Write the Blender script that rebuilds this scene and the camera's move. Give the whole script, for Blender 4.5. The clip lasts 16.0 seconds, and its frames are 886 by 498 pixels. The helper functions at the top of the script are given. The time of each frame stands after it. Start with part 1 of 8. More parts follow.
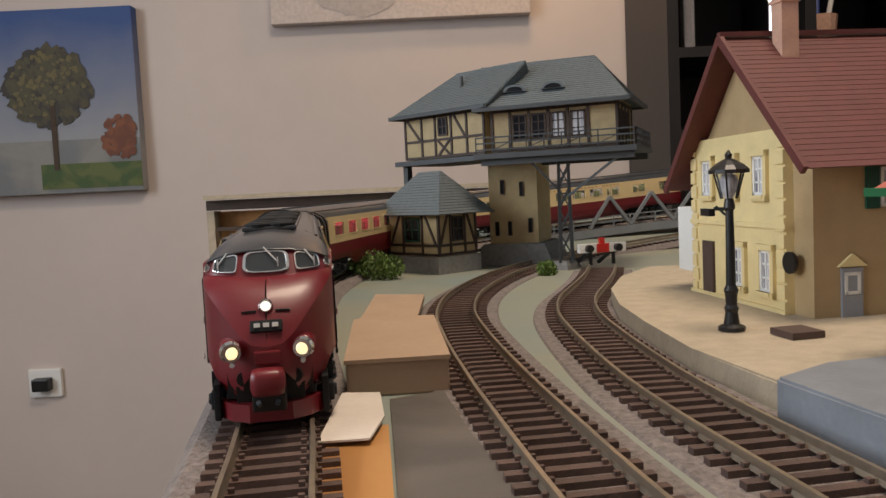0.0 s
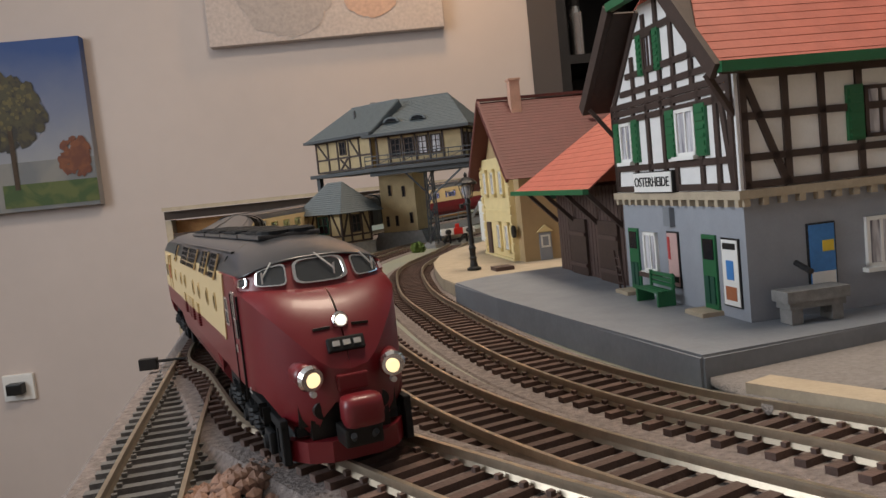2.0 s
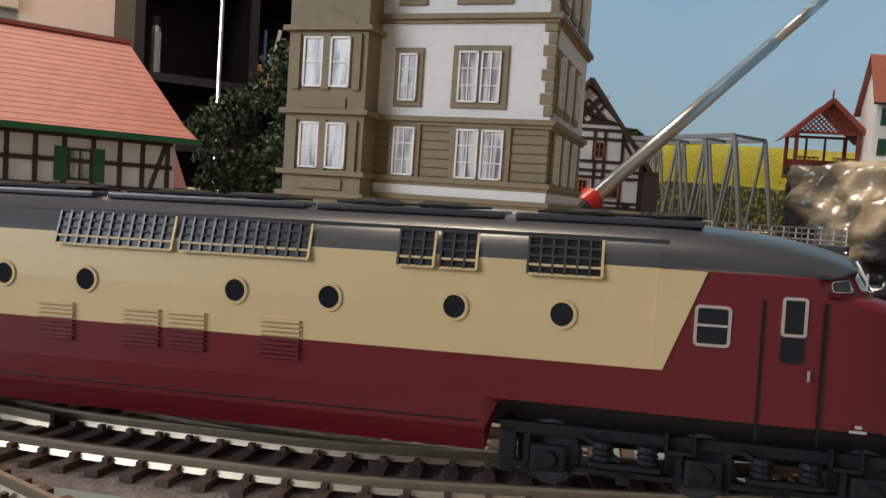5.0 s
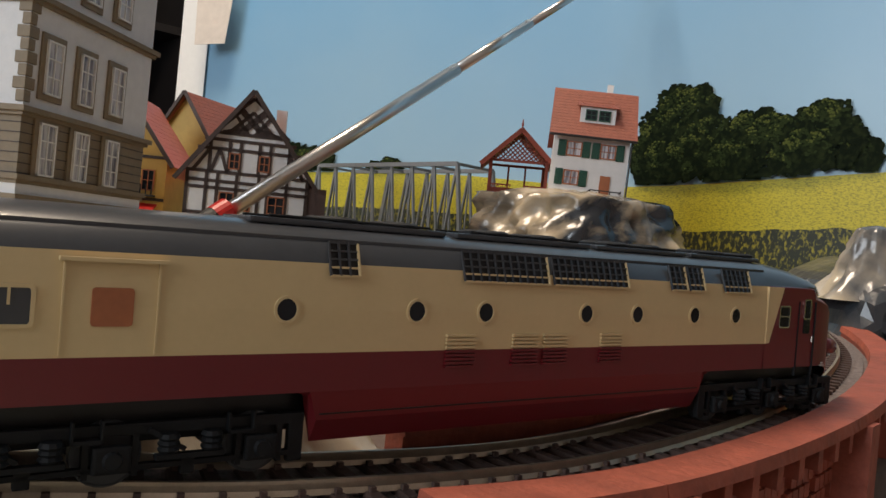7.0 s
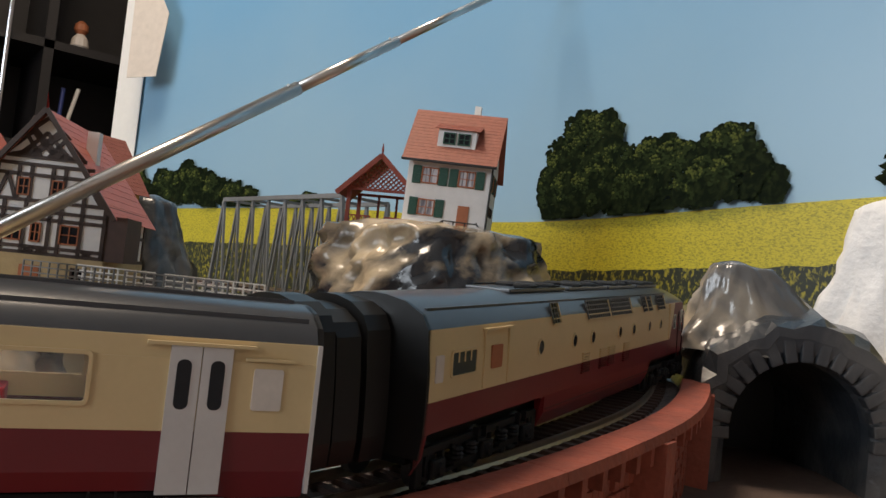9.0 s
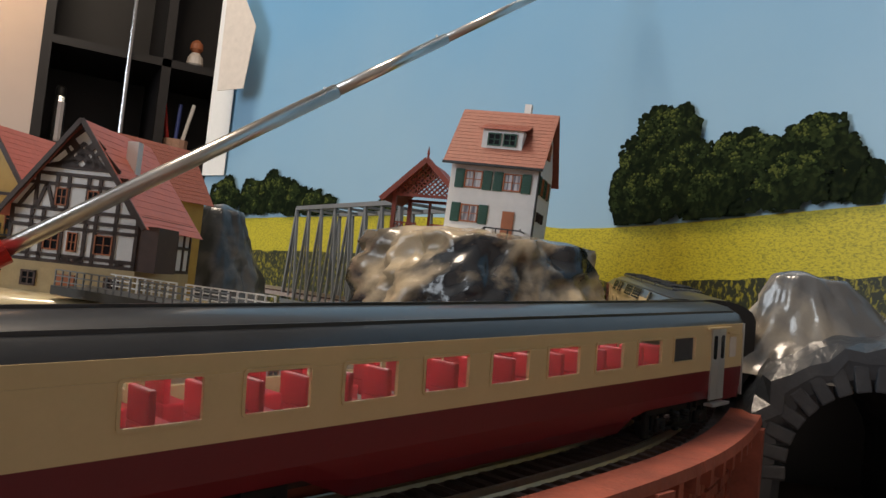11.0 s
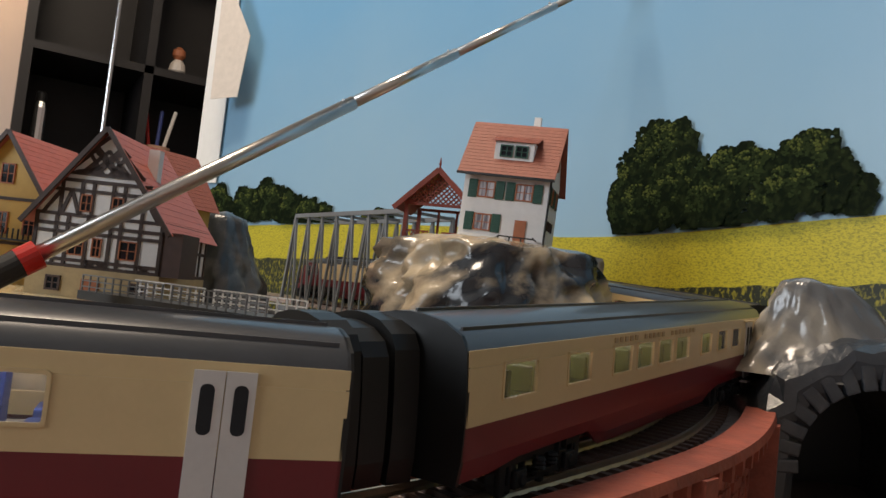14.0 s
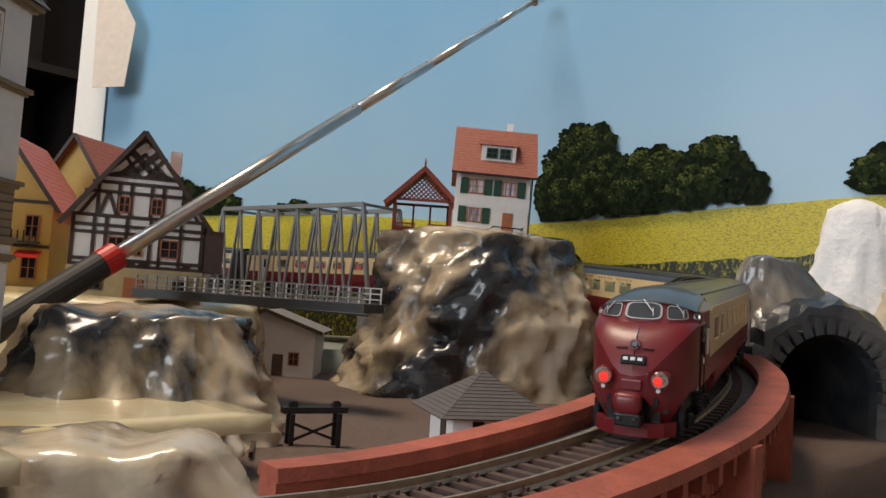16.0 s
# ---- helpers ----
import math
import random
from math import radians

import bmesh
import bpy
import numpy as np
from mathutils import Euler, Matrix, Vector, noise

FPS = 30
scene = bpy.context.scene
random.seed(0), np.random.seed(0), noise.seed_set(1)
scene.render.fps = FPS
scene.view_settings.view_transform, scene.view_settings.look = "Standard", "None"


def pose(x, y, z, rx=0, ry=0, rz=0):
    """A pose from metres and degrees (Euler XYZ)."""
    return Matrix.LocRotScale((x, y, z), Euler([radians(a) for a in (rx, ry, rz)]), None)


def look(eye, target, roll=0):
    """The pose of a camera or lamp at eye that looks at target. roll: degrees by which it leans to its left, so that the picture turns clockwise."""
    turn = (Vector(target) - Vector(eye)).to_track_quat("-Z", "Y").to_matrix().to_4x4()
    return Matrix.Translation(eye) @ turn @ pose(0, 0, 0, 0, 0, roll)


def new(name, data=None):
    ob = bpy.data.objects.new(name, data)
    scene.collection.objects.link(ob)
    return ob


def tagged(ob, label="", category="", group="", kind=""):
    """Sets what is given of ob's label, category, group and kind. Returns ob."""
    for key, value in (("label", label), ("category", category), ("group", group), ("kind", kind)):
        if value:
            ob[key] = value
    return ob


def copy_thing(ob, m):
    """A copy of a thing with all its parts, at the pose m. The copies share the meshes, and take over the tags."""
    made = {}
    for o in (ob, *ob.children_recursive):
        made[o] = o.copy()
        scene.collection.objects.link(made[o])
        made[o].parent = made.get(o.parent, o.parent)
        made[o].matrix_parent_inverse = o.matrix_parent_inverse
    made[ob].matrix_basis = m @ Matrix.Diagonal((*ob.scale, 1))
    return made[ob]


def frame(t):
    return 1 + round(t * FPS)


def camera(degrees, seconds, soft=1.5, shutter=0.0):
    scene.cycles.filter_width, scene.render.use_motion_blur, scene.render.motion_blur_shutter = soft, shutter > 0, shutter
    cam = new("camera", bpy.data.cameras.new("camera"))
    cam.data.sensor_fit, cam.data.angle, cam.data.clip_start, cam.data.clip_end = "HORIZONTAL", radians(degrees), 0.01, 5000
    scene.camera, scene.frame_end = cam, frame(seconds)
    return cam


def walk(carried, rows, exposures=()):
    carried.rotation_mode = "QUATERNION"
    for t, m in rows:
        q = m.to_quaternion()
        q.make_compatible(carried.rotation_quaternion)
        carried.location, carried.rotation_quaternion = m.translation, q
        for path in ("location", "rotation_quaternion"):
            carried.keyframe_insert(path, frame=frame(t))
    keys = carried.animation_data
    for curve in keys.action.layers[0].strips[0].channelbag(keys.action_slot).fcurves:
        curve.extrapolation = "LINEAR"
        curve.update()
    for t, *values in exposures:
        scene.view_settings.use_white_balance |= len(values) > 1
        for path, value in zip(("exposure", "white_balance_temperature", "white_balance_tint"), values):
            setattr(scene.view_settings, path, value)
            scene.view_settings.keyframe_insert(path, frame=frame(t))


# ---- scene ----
cam = camera(59.1, 16.0)
PATH = [
    (0.0, 0.0001, 0.0000, 0.0581, 85.90, 2.71, -0.28),
    (0.5, 0.0139, -0.0783, 0.0586, 86.36, 3.41, -0.61),
    (1.0, 0.0253, -0.1361, 0.0599, 86.14, 3.70, -1.02),
    (1.5, 0.0358, -0.1831, 0.0618, 85.90, 3.84, -1.97),
    (2.0, 0.0504, -0.2168, 0.0624, 85.20, 5.82, -3.81),
    (2.5, 0.0625, -0.2466, 0.0634, 83.84, 5.28, -9.10),
    (3.0, 0.0768, -0.2773, 0.0636, 83.18, 4.91, -13.84),
    (3.5, 0.1026, -0.3189, 0.0632, 83.13, 2.39, -15.47),
    (4.0, 0.1273, -0.3535, 0.0639, 83.20, 0.15, -22.37),
    (4.5, 0.1369, -0.3795, 0.0663, 84.56, -1.24, -26.49),
    (5.0, 0.1586, -0.4080, 0.0660, 86.40, -3.91, -30.66),
    (7.5, 0.3157, -0.4886, 0.0619, 90.23, -5.18, -40.16),
    (8.0, 0.3524, -0.5007, 0.0641, 91.04, -5.19, -38.05),
    (8.5, 0.3918, -0.5085, 0.0673, 91.72, -5.49, -36.75),
    (9.0, 0.4217, -0.5110, 0.0705, 93.07, -5.89, -37.25),
    (9.5, 0.4461, -0.5102, 0.0738, 93.47, -6.28, -33.93),
    (10.0, 0.4689, -0.5106, 0.0770, 93.28, -6.55, -29.60),
    (12.5, 0.4863, -0.5104, 0.0783, 92.52, -6.03, -27.90),
    (13.0, 0.4872, -0.5106, 0.0780, 93.03, -6.03, -28.00),
    (13.5, 0.4768, -0.5108, 0.0760, 93.59, -6.14, -28.60),
    (14.0, 0.4501, -0.5122, 0.0734, 93.55, -6.26, -30.41),
    (14.5, 0.4168, -0.5119, 0.0701, 93.72, -5.99, -34.53),
    (15.0, 0.3809, -0.5088, 0.0678, 93.57, -5.19, -38.35),
    (15.5, 0.3386, -0.4990, 0.0649, 93.67, -4.47, -41.76),
    (16.0, 0.2925, -0.4806, 0.0609, 93.62, -3.72, -45.66),
]
walk(cam, [(t, pose(*p)) for t, *p in PATH])

# ---- world and lights ----
w = bpy.data.worlds.new("room_world")
scene.world = w
w.use_nodes = True
w.node_tree.nodes["Background"].inputs[0].default_value = (0.75, 0.82, 1.0, 1)
w.node_tree.nodes["Background"].inputs[1].default_value = 0.08
scene.view_settings.exposure = 0.0


def area(name, eye, target, sx, sy, power, color):
    d = bpy.data.lights.new(name, "AREA")
    d.shape, d.size, d.size_y, d.energy, d.color = "RECTANGLE", sx, sy, power, color
    ob = new(name, d)
    ob.matrix_world = look(eye, target)
    return ob


area("ceiling_lamp_light", (0.25, 0.15, 1.58), (0.25, 0.15, 0), 0.5, 0.5, 24, (1.0, 0.82, 0.64))
area("window_light", (-1.82, -0.25, 0.72), (0.3, -0.05, 0.1), 1.3, 1.1, 34, (0.86, 0.93, 1.0))
area("floor_lamp_light", (0.22, 1.62, 0.95), (0.22, 1.9, 0.8), 0.12, 0.12, 2.0, (1.0, 0.62, 0.30))


# ---- materials ----
def mat(name, color, rough=0.6, metal=0.0, var=0.18, scale=120.0, bump=0.0, bscale=600.0, coat=0.0, emit=None, power=0.0, alpha=1.0, spec=0.5, island=0.0):
    m = bpy.data.materials.new(name)
    m.use_nodes = True
    nt = m.node_tree
    b = nt.nodes["Principled BSDF"]
    b.inputs["Roughness"].default_value, b.inputs["Metallic"].default_value = rough, metal
    b.inputs["Coat Weight"].default_value, b.inputs["Alpha"].default_value = coat, alpha
    b.inputs["Specular IOR Level"].default_value = spec
    tc = nt.nodes.new("ShaderNodeTexCoord")
    n1, n2 = nt.nodes.new("ShaderNodeTexNoise"), nt.nodes.new("ShaderNodeTexNoise")
    n1.inputs["Scale"].default_value, n1.inputs["Detail"].default_value = scale, 6
    n2.inputs["Scale"].default_value, n2.inputs["Detail"].default_value = scale * 7, 4
    for n in (n1, n2):
        nt.links.new(tc.outputs["Object"], n.inputs["Vector"])
    add = nt.nodes.new("ShaderNodeMath")
    add.operation = "MULTIPLY_ADD"
    nt.links.new(n2.outputs["Fac"], add.inputs[0])
    add.inputs[1].default_value = 0.5
    nt.links.new(n1.outputs["Fac"], add.inputs[2])
    ramp = nt.nodes.new("ShaderNodeMapRange")
    ramp.inputs["From Min"].default_value, ramp.inputs["From Max"].default_value = 0.45, 1.05
    ramp.inputs["To Min"].default_value, ramp.inputs["To Max"].default_value = 1 - var, 1 + var
    nt.links.new(add.outputs[0], ramp.inputs["Value"])
    last = ramp.outputs[0]
    if island:
        oi = nt.nodes.new("ShaderNodeObjectInfo")
        r2 = nt.nodes.new("ShaderNodeMapRange")
        r2.inputs["To Min"].default_value, r2.inputs["To Max"].default_value = 1 - island, 1 + island
        nt.links.new(oi.outputs["Random"], r2.inputs["Value"])
        mu = nt.nodes.new("ShaderNodeMath")
        mu.operation = "MULTIPLY"
        nt.links.new(last, mu.inputs[0])
        nt.links.new(r2.outputs[0], mu.inputs[1])
        last = mu.outputs[0]
    mix = nt.nodes.new("ShaderNodeVectorMath")
    mix.operation = "SCALE"
    mix.inputs[0].default_value = color
    nt.links.new(last, mix.inputs["Scale"])
    nt.links.new(mix.outputs[0], b.inputs["Base Color"])
    if bump:
        bn, n3 = nt.nodes.new("ShaderNodeBump"), nt.nodes.new("ShaderNodeTexNoise")
        n3.inputs["Scale"].default_value, n3.inputs["Detail"].default_value = bscale, 5
        nt.links.new(tc.outputs["Object"], n3.inputs["Vector"])
        bn.inputs["Strength"].default_value, bn.inputs["Distance"].default_value = bump, 0.001
        nt.links.new(n3.outputs["Fac"], bn.inputs["Height"])
        nt.links.new(bn.outputs[0], b.inputs["Normal"])
    if emit:
        b.inputs["Emission Color"].default_value, b.inputs["Emission Strength"].default_value = (*emit, 1), power
    return m


def two_tone(name, c1, c2, scale, rough=0.5, bump=0.3, bscale=200.0, lo=0.45, hi=0.58, coat=0.0, stretch=(1, 1, 1), c3=None):
    """Patches of two colours with soft edges, for painted rock, ground and weathered board."""
    m = mat(name, c1, rough, bump=bump, bscale=bscale, coat=coat)
    nt = m.node_tree
    b = nt.nodes["Principled BSDF"]
    tc = nt.nodes.new("ShaderNodeTexCoord")
    mp = nt.nodes.new("ShaderNodeMapping")
    mp.inputs["Scale"].default_value = stretch
    nt.links.new(tc.outputs["Object"], mp.inputs["Vector"])
    n = nt.nodes.new("ShaderNodeTexNoise")
    n.inputs["Scale"].default_value, n.inputs["Detail"].default_value, n.inputs["Distortion"].default_value = scale, 7, 0.6
    nt.links.new(mp.outputs[0], n.inputs["Vector"])
    r = nt.nodes.new("ShaderNodeValToRGB")
    r.color_ramp.elements[0].position, r.color_ramp.elements[0].color = lo, (*c1, 1)
    r.color_ramp.elements[1].position, r.color_ramp.elements[1].color = hi, (*c2, 1)
    if c3:
        e = r.color_ramp.elements.new(min(0.98, hi + 0.12))
        e.color = (*c3, 1)
    nt.links.new(n.outputs["Fac"], r.inputs[0])
    nt.links.new(r.outputs[0], b.inputs["Base Color"])
    return m


CURTAIN = two_tone("curtain_pane", (0.16, 0.155, 0.19), (0.60, 0.59, 0.62), 420, rough=0.22, bump=0.0, lo=0.38, hi=0.58, stretch=(1, 1, 0.10))
def graded(name, low, high, z0, z1, rough):
    """A printed sky, paler towards its foot, with faint clouding."""
    m = two_tone(name, low, high, 3, rough=rough, bump=0.0)
    nt = m.node_tree
    b = nt.nodes["Principled BSDF"]
    tc, sep, mr = nt.nodes.new("ShaderNodeTexCoord"), nt.nodes.new("ShaderNodeSeparateXYZ"), nt.nodes.new("ShaderNodeMapRange")
    cloud, add = nt.nodes.new("ShaderNodeTexNoise"), nt.nodes.new("ShaderNodeMath")
    cloud.inputs["Scale"].default_value, cloud.inputs["Detail"].default_value = 5.0, 5
    add.operation = "MULTIPLY_ADD"
    add.inputs[1].default_value = (z1 - z0) * 0.7
    mr.inputs["From Min"].default_value, mr.inputs["From Max"].default_value = z0 + (z1 - z0) * 0.35, z1 + (z1 - z0) * 0.35
    mix = nt.nodes.new("ShaderNodeMix")
    mix.data_type = "RGBA"
    mix.inputs[6].default_value, mix.inputs[7].default_value = (*low, 1), (*high, 1)
    nt.links.new(tc.outputs["Object"], sep.inputs[0])
    nt.links.new(tc.outputs["Object"], cloud.inputs["Vector"])
    nt.links.new(cloud.outputs["Fac"], add.inputs[0])
    nt.links.new(sep.outputs["Z"], add.inputs[2])
    nt.links.new(add.outputs[0], mr.inputs["Value"])
    nt.links.new(mr.outputs[0], mix.inputs[0])
    nt.links.new(mix.outputs[2], b.inputs["Base Color"])
    return m


RED = mat("train_red", (0.135, 0.008, 0.013), 0.38, var=0.05, bump=0.02, coat=0.08)
CREAM = mat("train_cream", (0.62, 0.47, 0.25), 0.38, var=0.04)
ROOFG = mat("train_roof", (0.040, 0.043, 0.049), 0.30, var=0.12, coat=0.2)
BLACK = mat("black_rubber_and_dark", (0.009, 0.009, 0.009), 0.36, var=0.1, spec=0.4)
CHASSIS = mat("chassis_grey", (0.010, 0.0108, 0.0125), 0.62, var=0.2, spec=0.25)
SILVER = mat("silver_paint", (0.62, 0.62, 0.62), 0.35, 0.6, var=0.05)
CHROME = mat("chrome", (0.8, 0.8, 0.8), 0.18, 1.0, var=0.03)
DARKGLASS = mat("dark_glass", (0.012, 0.014, 0.018), 0.14, var=0.05, spec=0.3)
SCREEN = mat("windscreen_glass", (0.045, 0.05, 0.055), 0.07, var=0.05)
GLASS = mat("clear_pane", (0.35, 0.38, 0.4), 0.04, var=0.02, alpha=0.18)
HEAD = mat("headlight_glow", (0.3, 0.25, 0.15), 0.2, emit=(1.0, 0.78, 0.42), power=1.25)
HEADT = mat("top_light_glow", (0.3, 0.27, 0.22), 0.2, emit=(1.0, 0.92, 0.78), power=1.3)
TAIL = mat("tail_light_glow", (0.3, 0.03, 0.015), 0.2, emit=(1.0, 0.025, 0.022), power=1.1)
INLIGHT = mat("saloon_light", (1, 1, 1), 0.4, emit=(1.0, 0.95, 0.88), power=5.0)
SEATR = mat("seat_red", (0.5, 0.02, 0.03), 0.5)
SEATB = mat("seat_blue", (0.05, 0.08, 0.30), 0.5)
SEATY = mat("seat_yellow", (0.20, 0.19, 0.04), 0.5)
INWALL = mat("saloon_wall", (0.35, 0.33, 0.30), 0.6)
RAIL = mat("rail_steel", (0.46, 0.39, 0.30), 0.40, 0.9, var=0.15, scale=300)
SLEEP = mat("sleeper_brown", (0.085, 0.050, 0.040), 0.7, var=0.25, scale=500, bump=0.3, bscale=1500, island=0.25)
SLEEPG = mat("sleeper_grey", (0.10, 0.10, 0.10), 0.7, var=0.25, scale=500, bump=0.3, bscale=1500, island=0.2)
BALLAST = mat("ballast", (0.19, 0.16, 0.15), 0.9, var=0.5, scale=500, bump=1.0, bscale=900)
BOARD = two_tone("board_paint", (0.26, 0.26, 0.20), (0.20, 0.25, 0.24), 9, rough=0.55, bump=0.15, bscale=300, lo=0.4, hi=0.65)
BOARDB = two_tone("board_bare", (0.085, 0.075, 0.068), (0.13, 0.115, 0.10), 14, rough=0.5, bump=0.15)
WOOD = two_tone("bare_wood", (0.45, 0.22, 0.07), (0.34, 0.15, 0.04), 40, rough=0.5, bump=0.1, stretch=(1, 0.1, 1))
PLY = mat("plywood_edge", (0.42, 0.33, 0.22), 0.6, var=0.3, scale=300)
CARD = mat("cardboard", (0.40, 0.28, 0.19), 0.7, var=0.08, scale=60)
PAPER = mat("torn_paper", (0.62, 0.55, 0.48), 0.7, var=0.08)
PLATF = mat("platform_grey", (0.20, 0.215, 0.24), 0.5, var=0.15, scale=80, bump=0.1)
KERB = mat("kerb_sand", (0.40, 0.33, 0.24), 0.7, var=0.15, scale=150, bump=0.2)
SAND = two_tone("sand_ground", (0.60, 0.50, 0.29), (0.66, 0.58, 0.38), 14, rough=0.25, bump=0.2, coat=0.5, c3=(0.40, 0.26, 0.12))
COBBLE = mat("cobbles", (0.23, 0.21, 0.20), 0.75, var=0.25, scale=700, bump=0.8, bscale=1400)
WALLP = mat("room_wall_paint", (0.58, 0.50, 0.46), 0.85, var=0.04, scale=3, bump=0.05, bscale=300)
CEILP = mat("ceiling_paint", (0.75, 0.74, 0.72), 0.9, var=0.03, scale=3)
CARPET = mat("carpet", (0.10, 0.09, 0.08), 0.95, var=0.3, scale=200)
BLACKW = mat("black_shelf_wood", (0.012, 0.010, 0.010), 0.45, var=0.2, scale=30)
DARKW = mat("dark_wood", (0.05, 0.03, 0.02), 0.5, var=0.2, scale=60)
PLASTERW = mat("white_plaster", (0.72, 0.71, 0.70), 0.7, var=0.06, scale=200, bump=0.08)
BEAM = mat("beam_brown", (0.045, 0.026, 0.020), 0.6, var=0.2, scale=400)
TILER = mat("roof_tile_red", (0.40, 0.112, 0.078), 0.55, var=0.14, scale=120, bump=0.1)
TILED = mat("roof_tile_maroon", (0.115, 0.028, 0.024), 0.6, var=0.15, scale=120, bump=0.1)
TILEB = mat("roof_tile_brown", (0.26, 0.075, 0.045), 0.6, var=0.2, scale=300, bump=0.2)
SLATE = mat("roof_slate", (0.105, 0.125, 0.135), 0.55, var=0.2, scale=400, bump=0.3, bscale=900)
GREENP = mat("green_paint", (0.015, 0.12, 0.045), 0.45, var=0.1)
DGREEN = mat("dark_green_paint", (0.012, 0.07, 0.045), 0.5, var=0.1)
GREYW = mat("grey_render", (0.27, 0.285, 0.32), 0.7, var=0.08, scale=150, bump=0.08)
WHITEP = mat("white_paint", (0.78, 0.77, 0.74), 0.45, var=0.03)
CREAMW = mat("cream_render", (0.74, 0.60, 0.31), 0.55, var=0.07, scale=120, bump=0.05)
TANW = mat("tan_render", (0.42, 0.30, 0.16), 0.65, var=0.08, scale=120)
SANDST = mat("brown_sandstone", (0.225, 0.170, 0.105), 0.65, var=0.12, scale=200, bump=0.15)
BROWNW = mat("shed_brown", (0.075, 0.045, 0.038), 0.6, var=0.15, scale=200)
OCHRE = mat("ochre_render", (0.50, 0.31, 0.07), 0.6, var=0.1, scale=150)
BEIGE = mat("beige_render", (0.42, 0.32, 0.17), 0.65, var=0.15, scale=120)
STONEG = mat("grey_stone", (0.20, 0.195, 0.19), 0.75, var=0.25, scale=300, bump=0.4, bscale=700)
STEELG = mat("dark_steel", (0.055, 0.06, 0.065), 0.5, 0.2, var=0.15)
IRON = mat("black_iron", (0.012, 0.012, 0.013), 0.4, 0.1)
BRIDGEG = mat("bridge_grey", (0.19, 0.20, 0.21), 0.5, 0.1, var=0.1)
BRICKR = mat("brick_red", (0.34, 0.085, 0.05), 0.6, var=0.3, scale=90, bump=0.5, bscale=350, island=0.12)
ROCK = two_tone("painted_rock", (0.016, 0.019, 0.024), (0.50, 0.405, 0.27), 11, rough=0.24, bump=0.6, bscale=150, lo=0.42, hi=0.53, coat=0.40, c3=(0.58, 0.52, 0.43))
ROCKL = two_tone("sandy_rock", (0.10, 0.10, 0.10), (0.50, 0.42, 0.30), 12, rough=0.24, bump=0.6, bscale=150, lo=0.36, hi=0.50, coat=0.45, c3=(0.58, 0.52, 0.43))
ROCKD = two_tone("dark_rock", (0.030, 0.035, 0.042), (0.12, 0.115, 0.11), 22, rough=0.28, bump=0.9, bscale=120, lo=0.42, hi=0.66, coat=0.3)
FOAM = mat("white_foam", (0.80, 0.80, 0.80), 0.8, var=0.06, scale=60, bump=1.0, bscale=220)
REDW = mat("gazebo_red", (0.22, 0.04, 0.022), 0.55, var=0.15, scale=300)
LEAF = mat("leaf_green", (0.020, 0.042, 0.012), 0.6, var=0.5, scale=90)
LEAFL = mat("leaf_light", (0.10, 0.16, 0.03), 0.65, var=0.4, scale=120)
BARK = mat("bark", (0.06, 0.04, 0.025), 0.8, var=0.3, scale=200)
STEELP = mat("polished_steel", (0.55, 0.53, 0.50), 0.30, 1.0, var=0.04)
HANDLE = mat("handle_rubber", (0.02, 0.02, 0.02), 0.6)
REDP = mat("red_plastic", (0.5, 0.02, 0.015), 0.35)
MESHM = mat("brown_mesh_ground", (0.125, 0.085, 0.068), 0.75, var=0.25, scale=300, bump=0.7, bscale=1200)
SKYP = graded("poster_sky", (0.29, 0.45, 0.57), (0.16, 0.36, 0.57), 0.14, 0.44, 0.36)
FIELD = two_tone("poster_rape_field", (0.52, 0.44, 0.022), (0.17, 0.17, 0.016), 420, rough=0.5, bump=0.0, lo=0.45, hi=0.72, stretch=(1, 1, 2.2))
FIELDG = two_tone("poster_field_edge", (0.014, 0.019, 0.006), (0.30, 0.26, 0.018), 360, rough=0.5, bump=0.0, lo=0.50, hi=0.66, stretch=(1, 1, 0.6))
TREEP = two_tone("poster_tree", (0.004, 0.008, 0.003), (0.016, 0.024, 0.008), 160, rough=0.6, bump=0.0, lo=0.45, hi=0.7)
TREEM = mat("poster_leaves", (0.020, 0.031, 0.010), 0.6, var=0.3, scale=200)
TREEL = mat("poster_sunlit_leaves", (0.075, 0.090, 0.022), 0.6, var=0.3, scale=200)
PINKP = mat("pink_panel", (0.55, 0.33, 0.24), 0.5)
TERRA = mat("terracotta", (0.36, 0.12, 0.05), 0.6)

# ---- mesh helpers ----
I4 = Matrix.Identity(4)


def finish(bm, name, material, smooth=False):
    me = bpy.data.meshes.new(name)
    bmesh.ops.recalc_face_normals(bm, faces=bm.faces)
    bm.to_mesh(me)
    bm.free()
    for mm in (material if isinstance(material, (list, tuple)) else [material]):
        me.materials.append(mm)
    if smooth:
        for p in me.polygons:
            p.use_smooth = True
    return me


def part(name, bm, material, parent, label="", smooth=False):
    ob = new(name, finish(bm, name, material, smooth))
    ob.parent = parent
    if label:
        ob["label"] = label
    return ob


def thing(name, m, label, category, group="", kind=""):
    ob = new(name)
    ob.empty_display_size = 0.01
    ob.matrix_world = m
    return tagged(ob, label, category, group, kind)


def solid(name, bm, material, label, category="", group="", kind="", m=None, smooth=False):
    ob = new(name, finish(bm, name, material, smooth))
    if m is not None:
        ob.matrix_world = m
    return tagged(ob, label, category, group, kind)


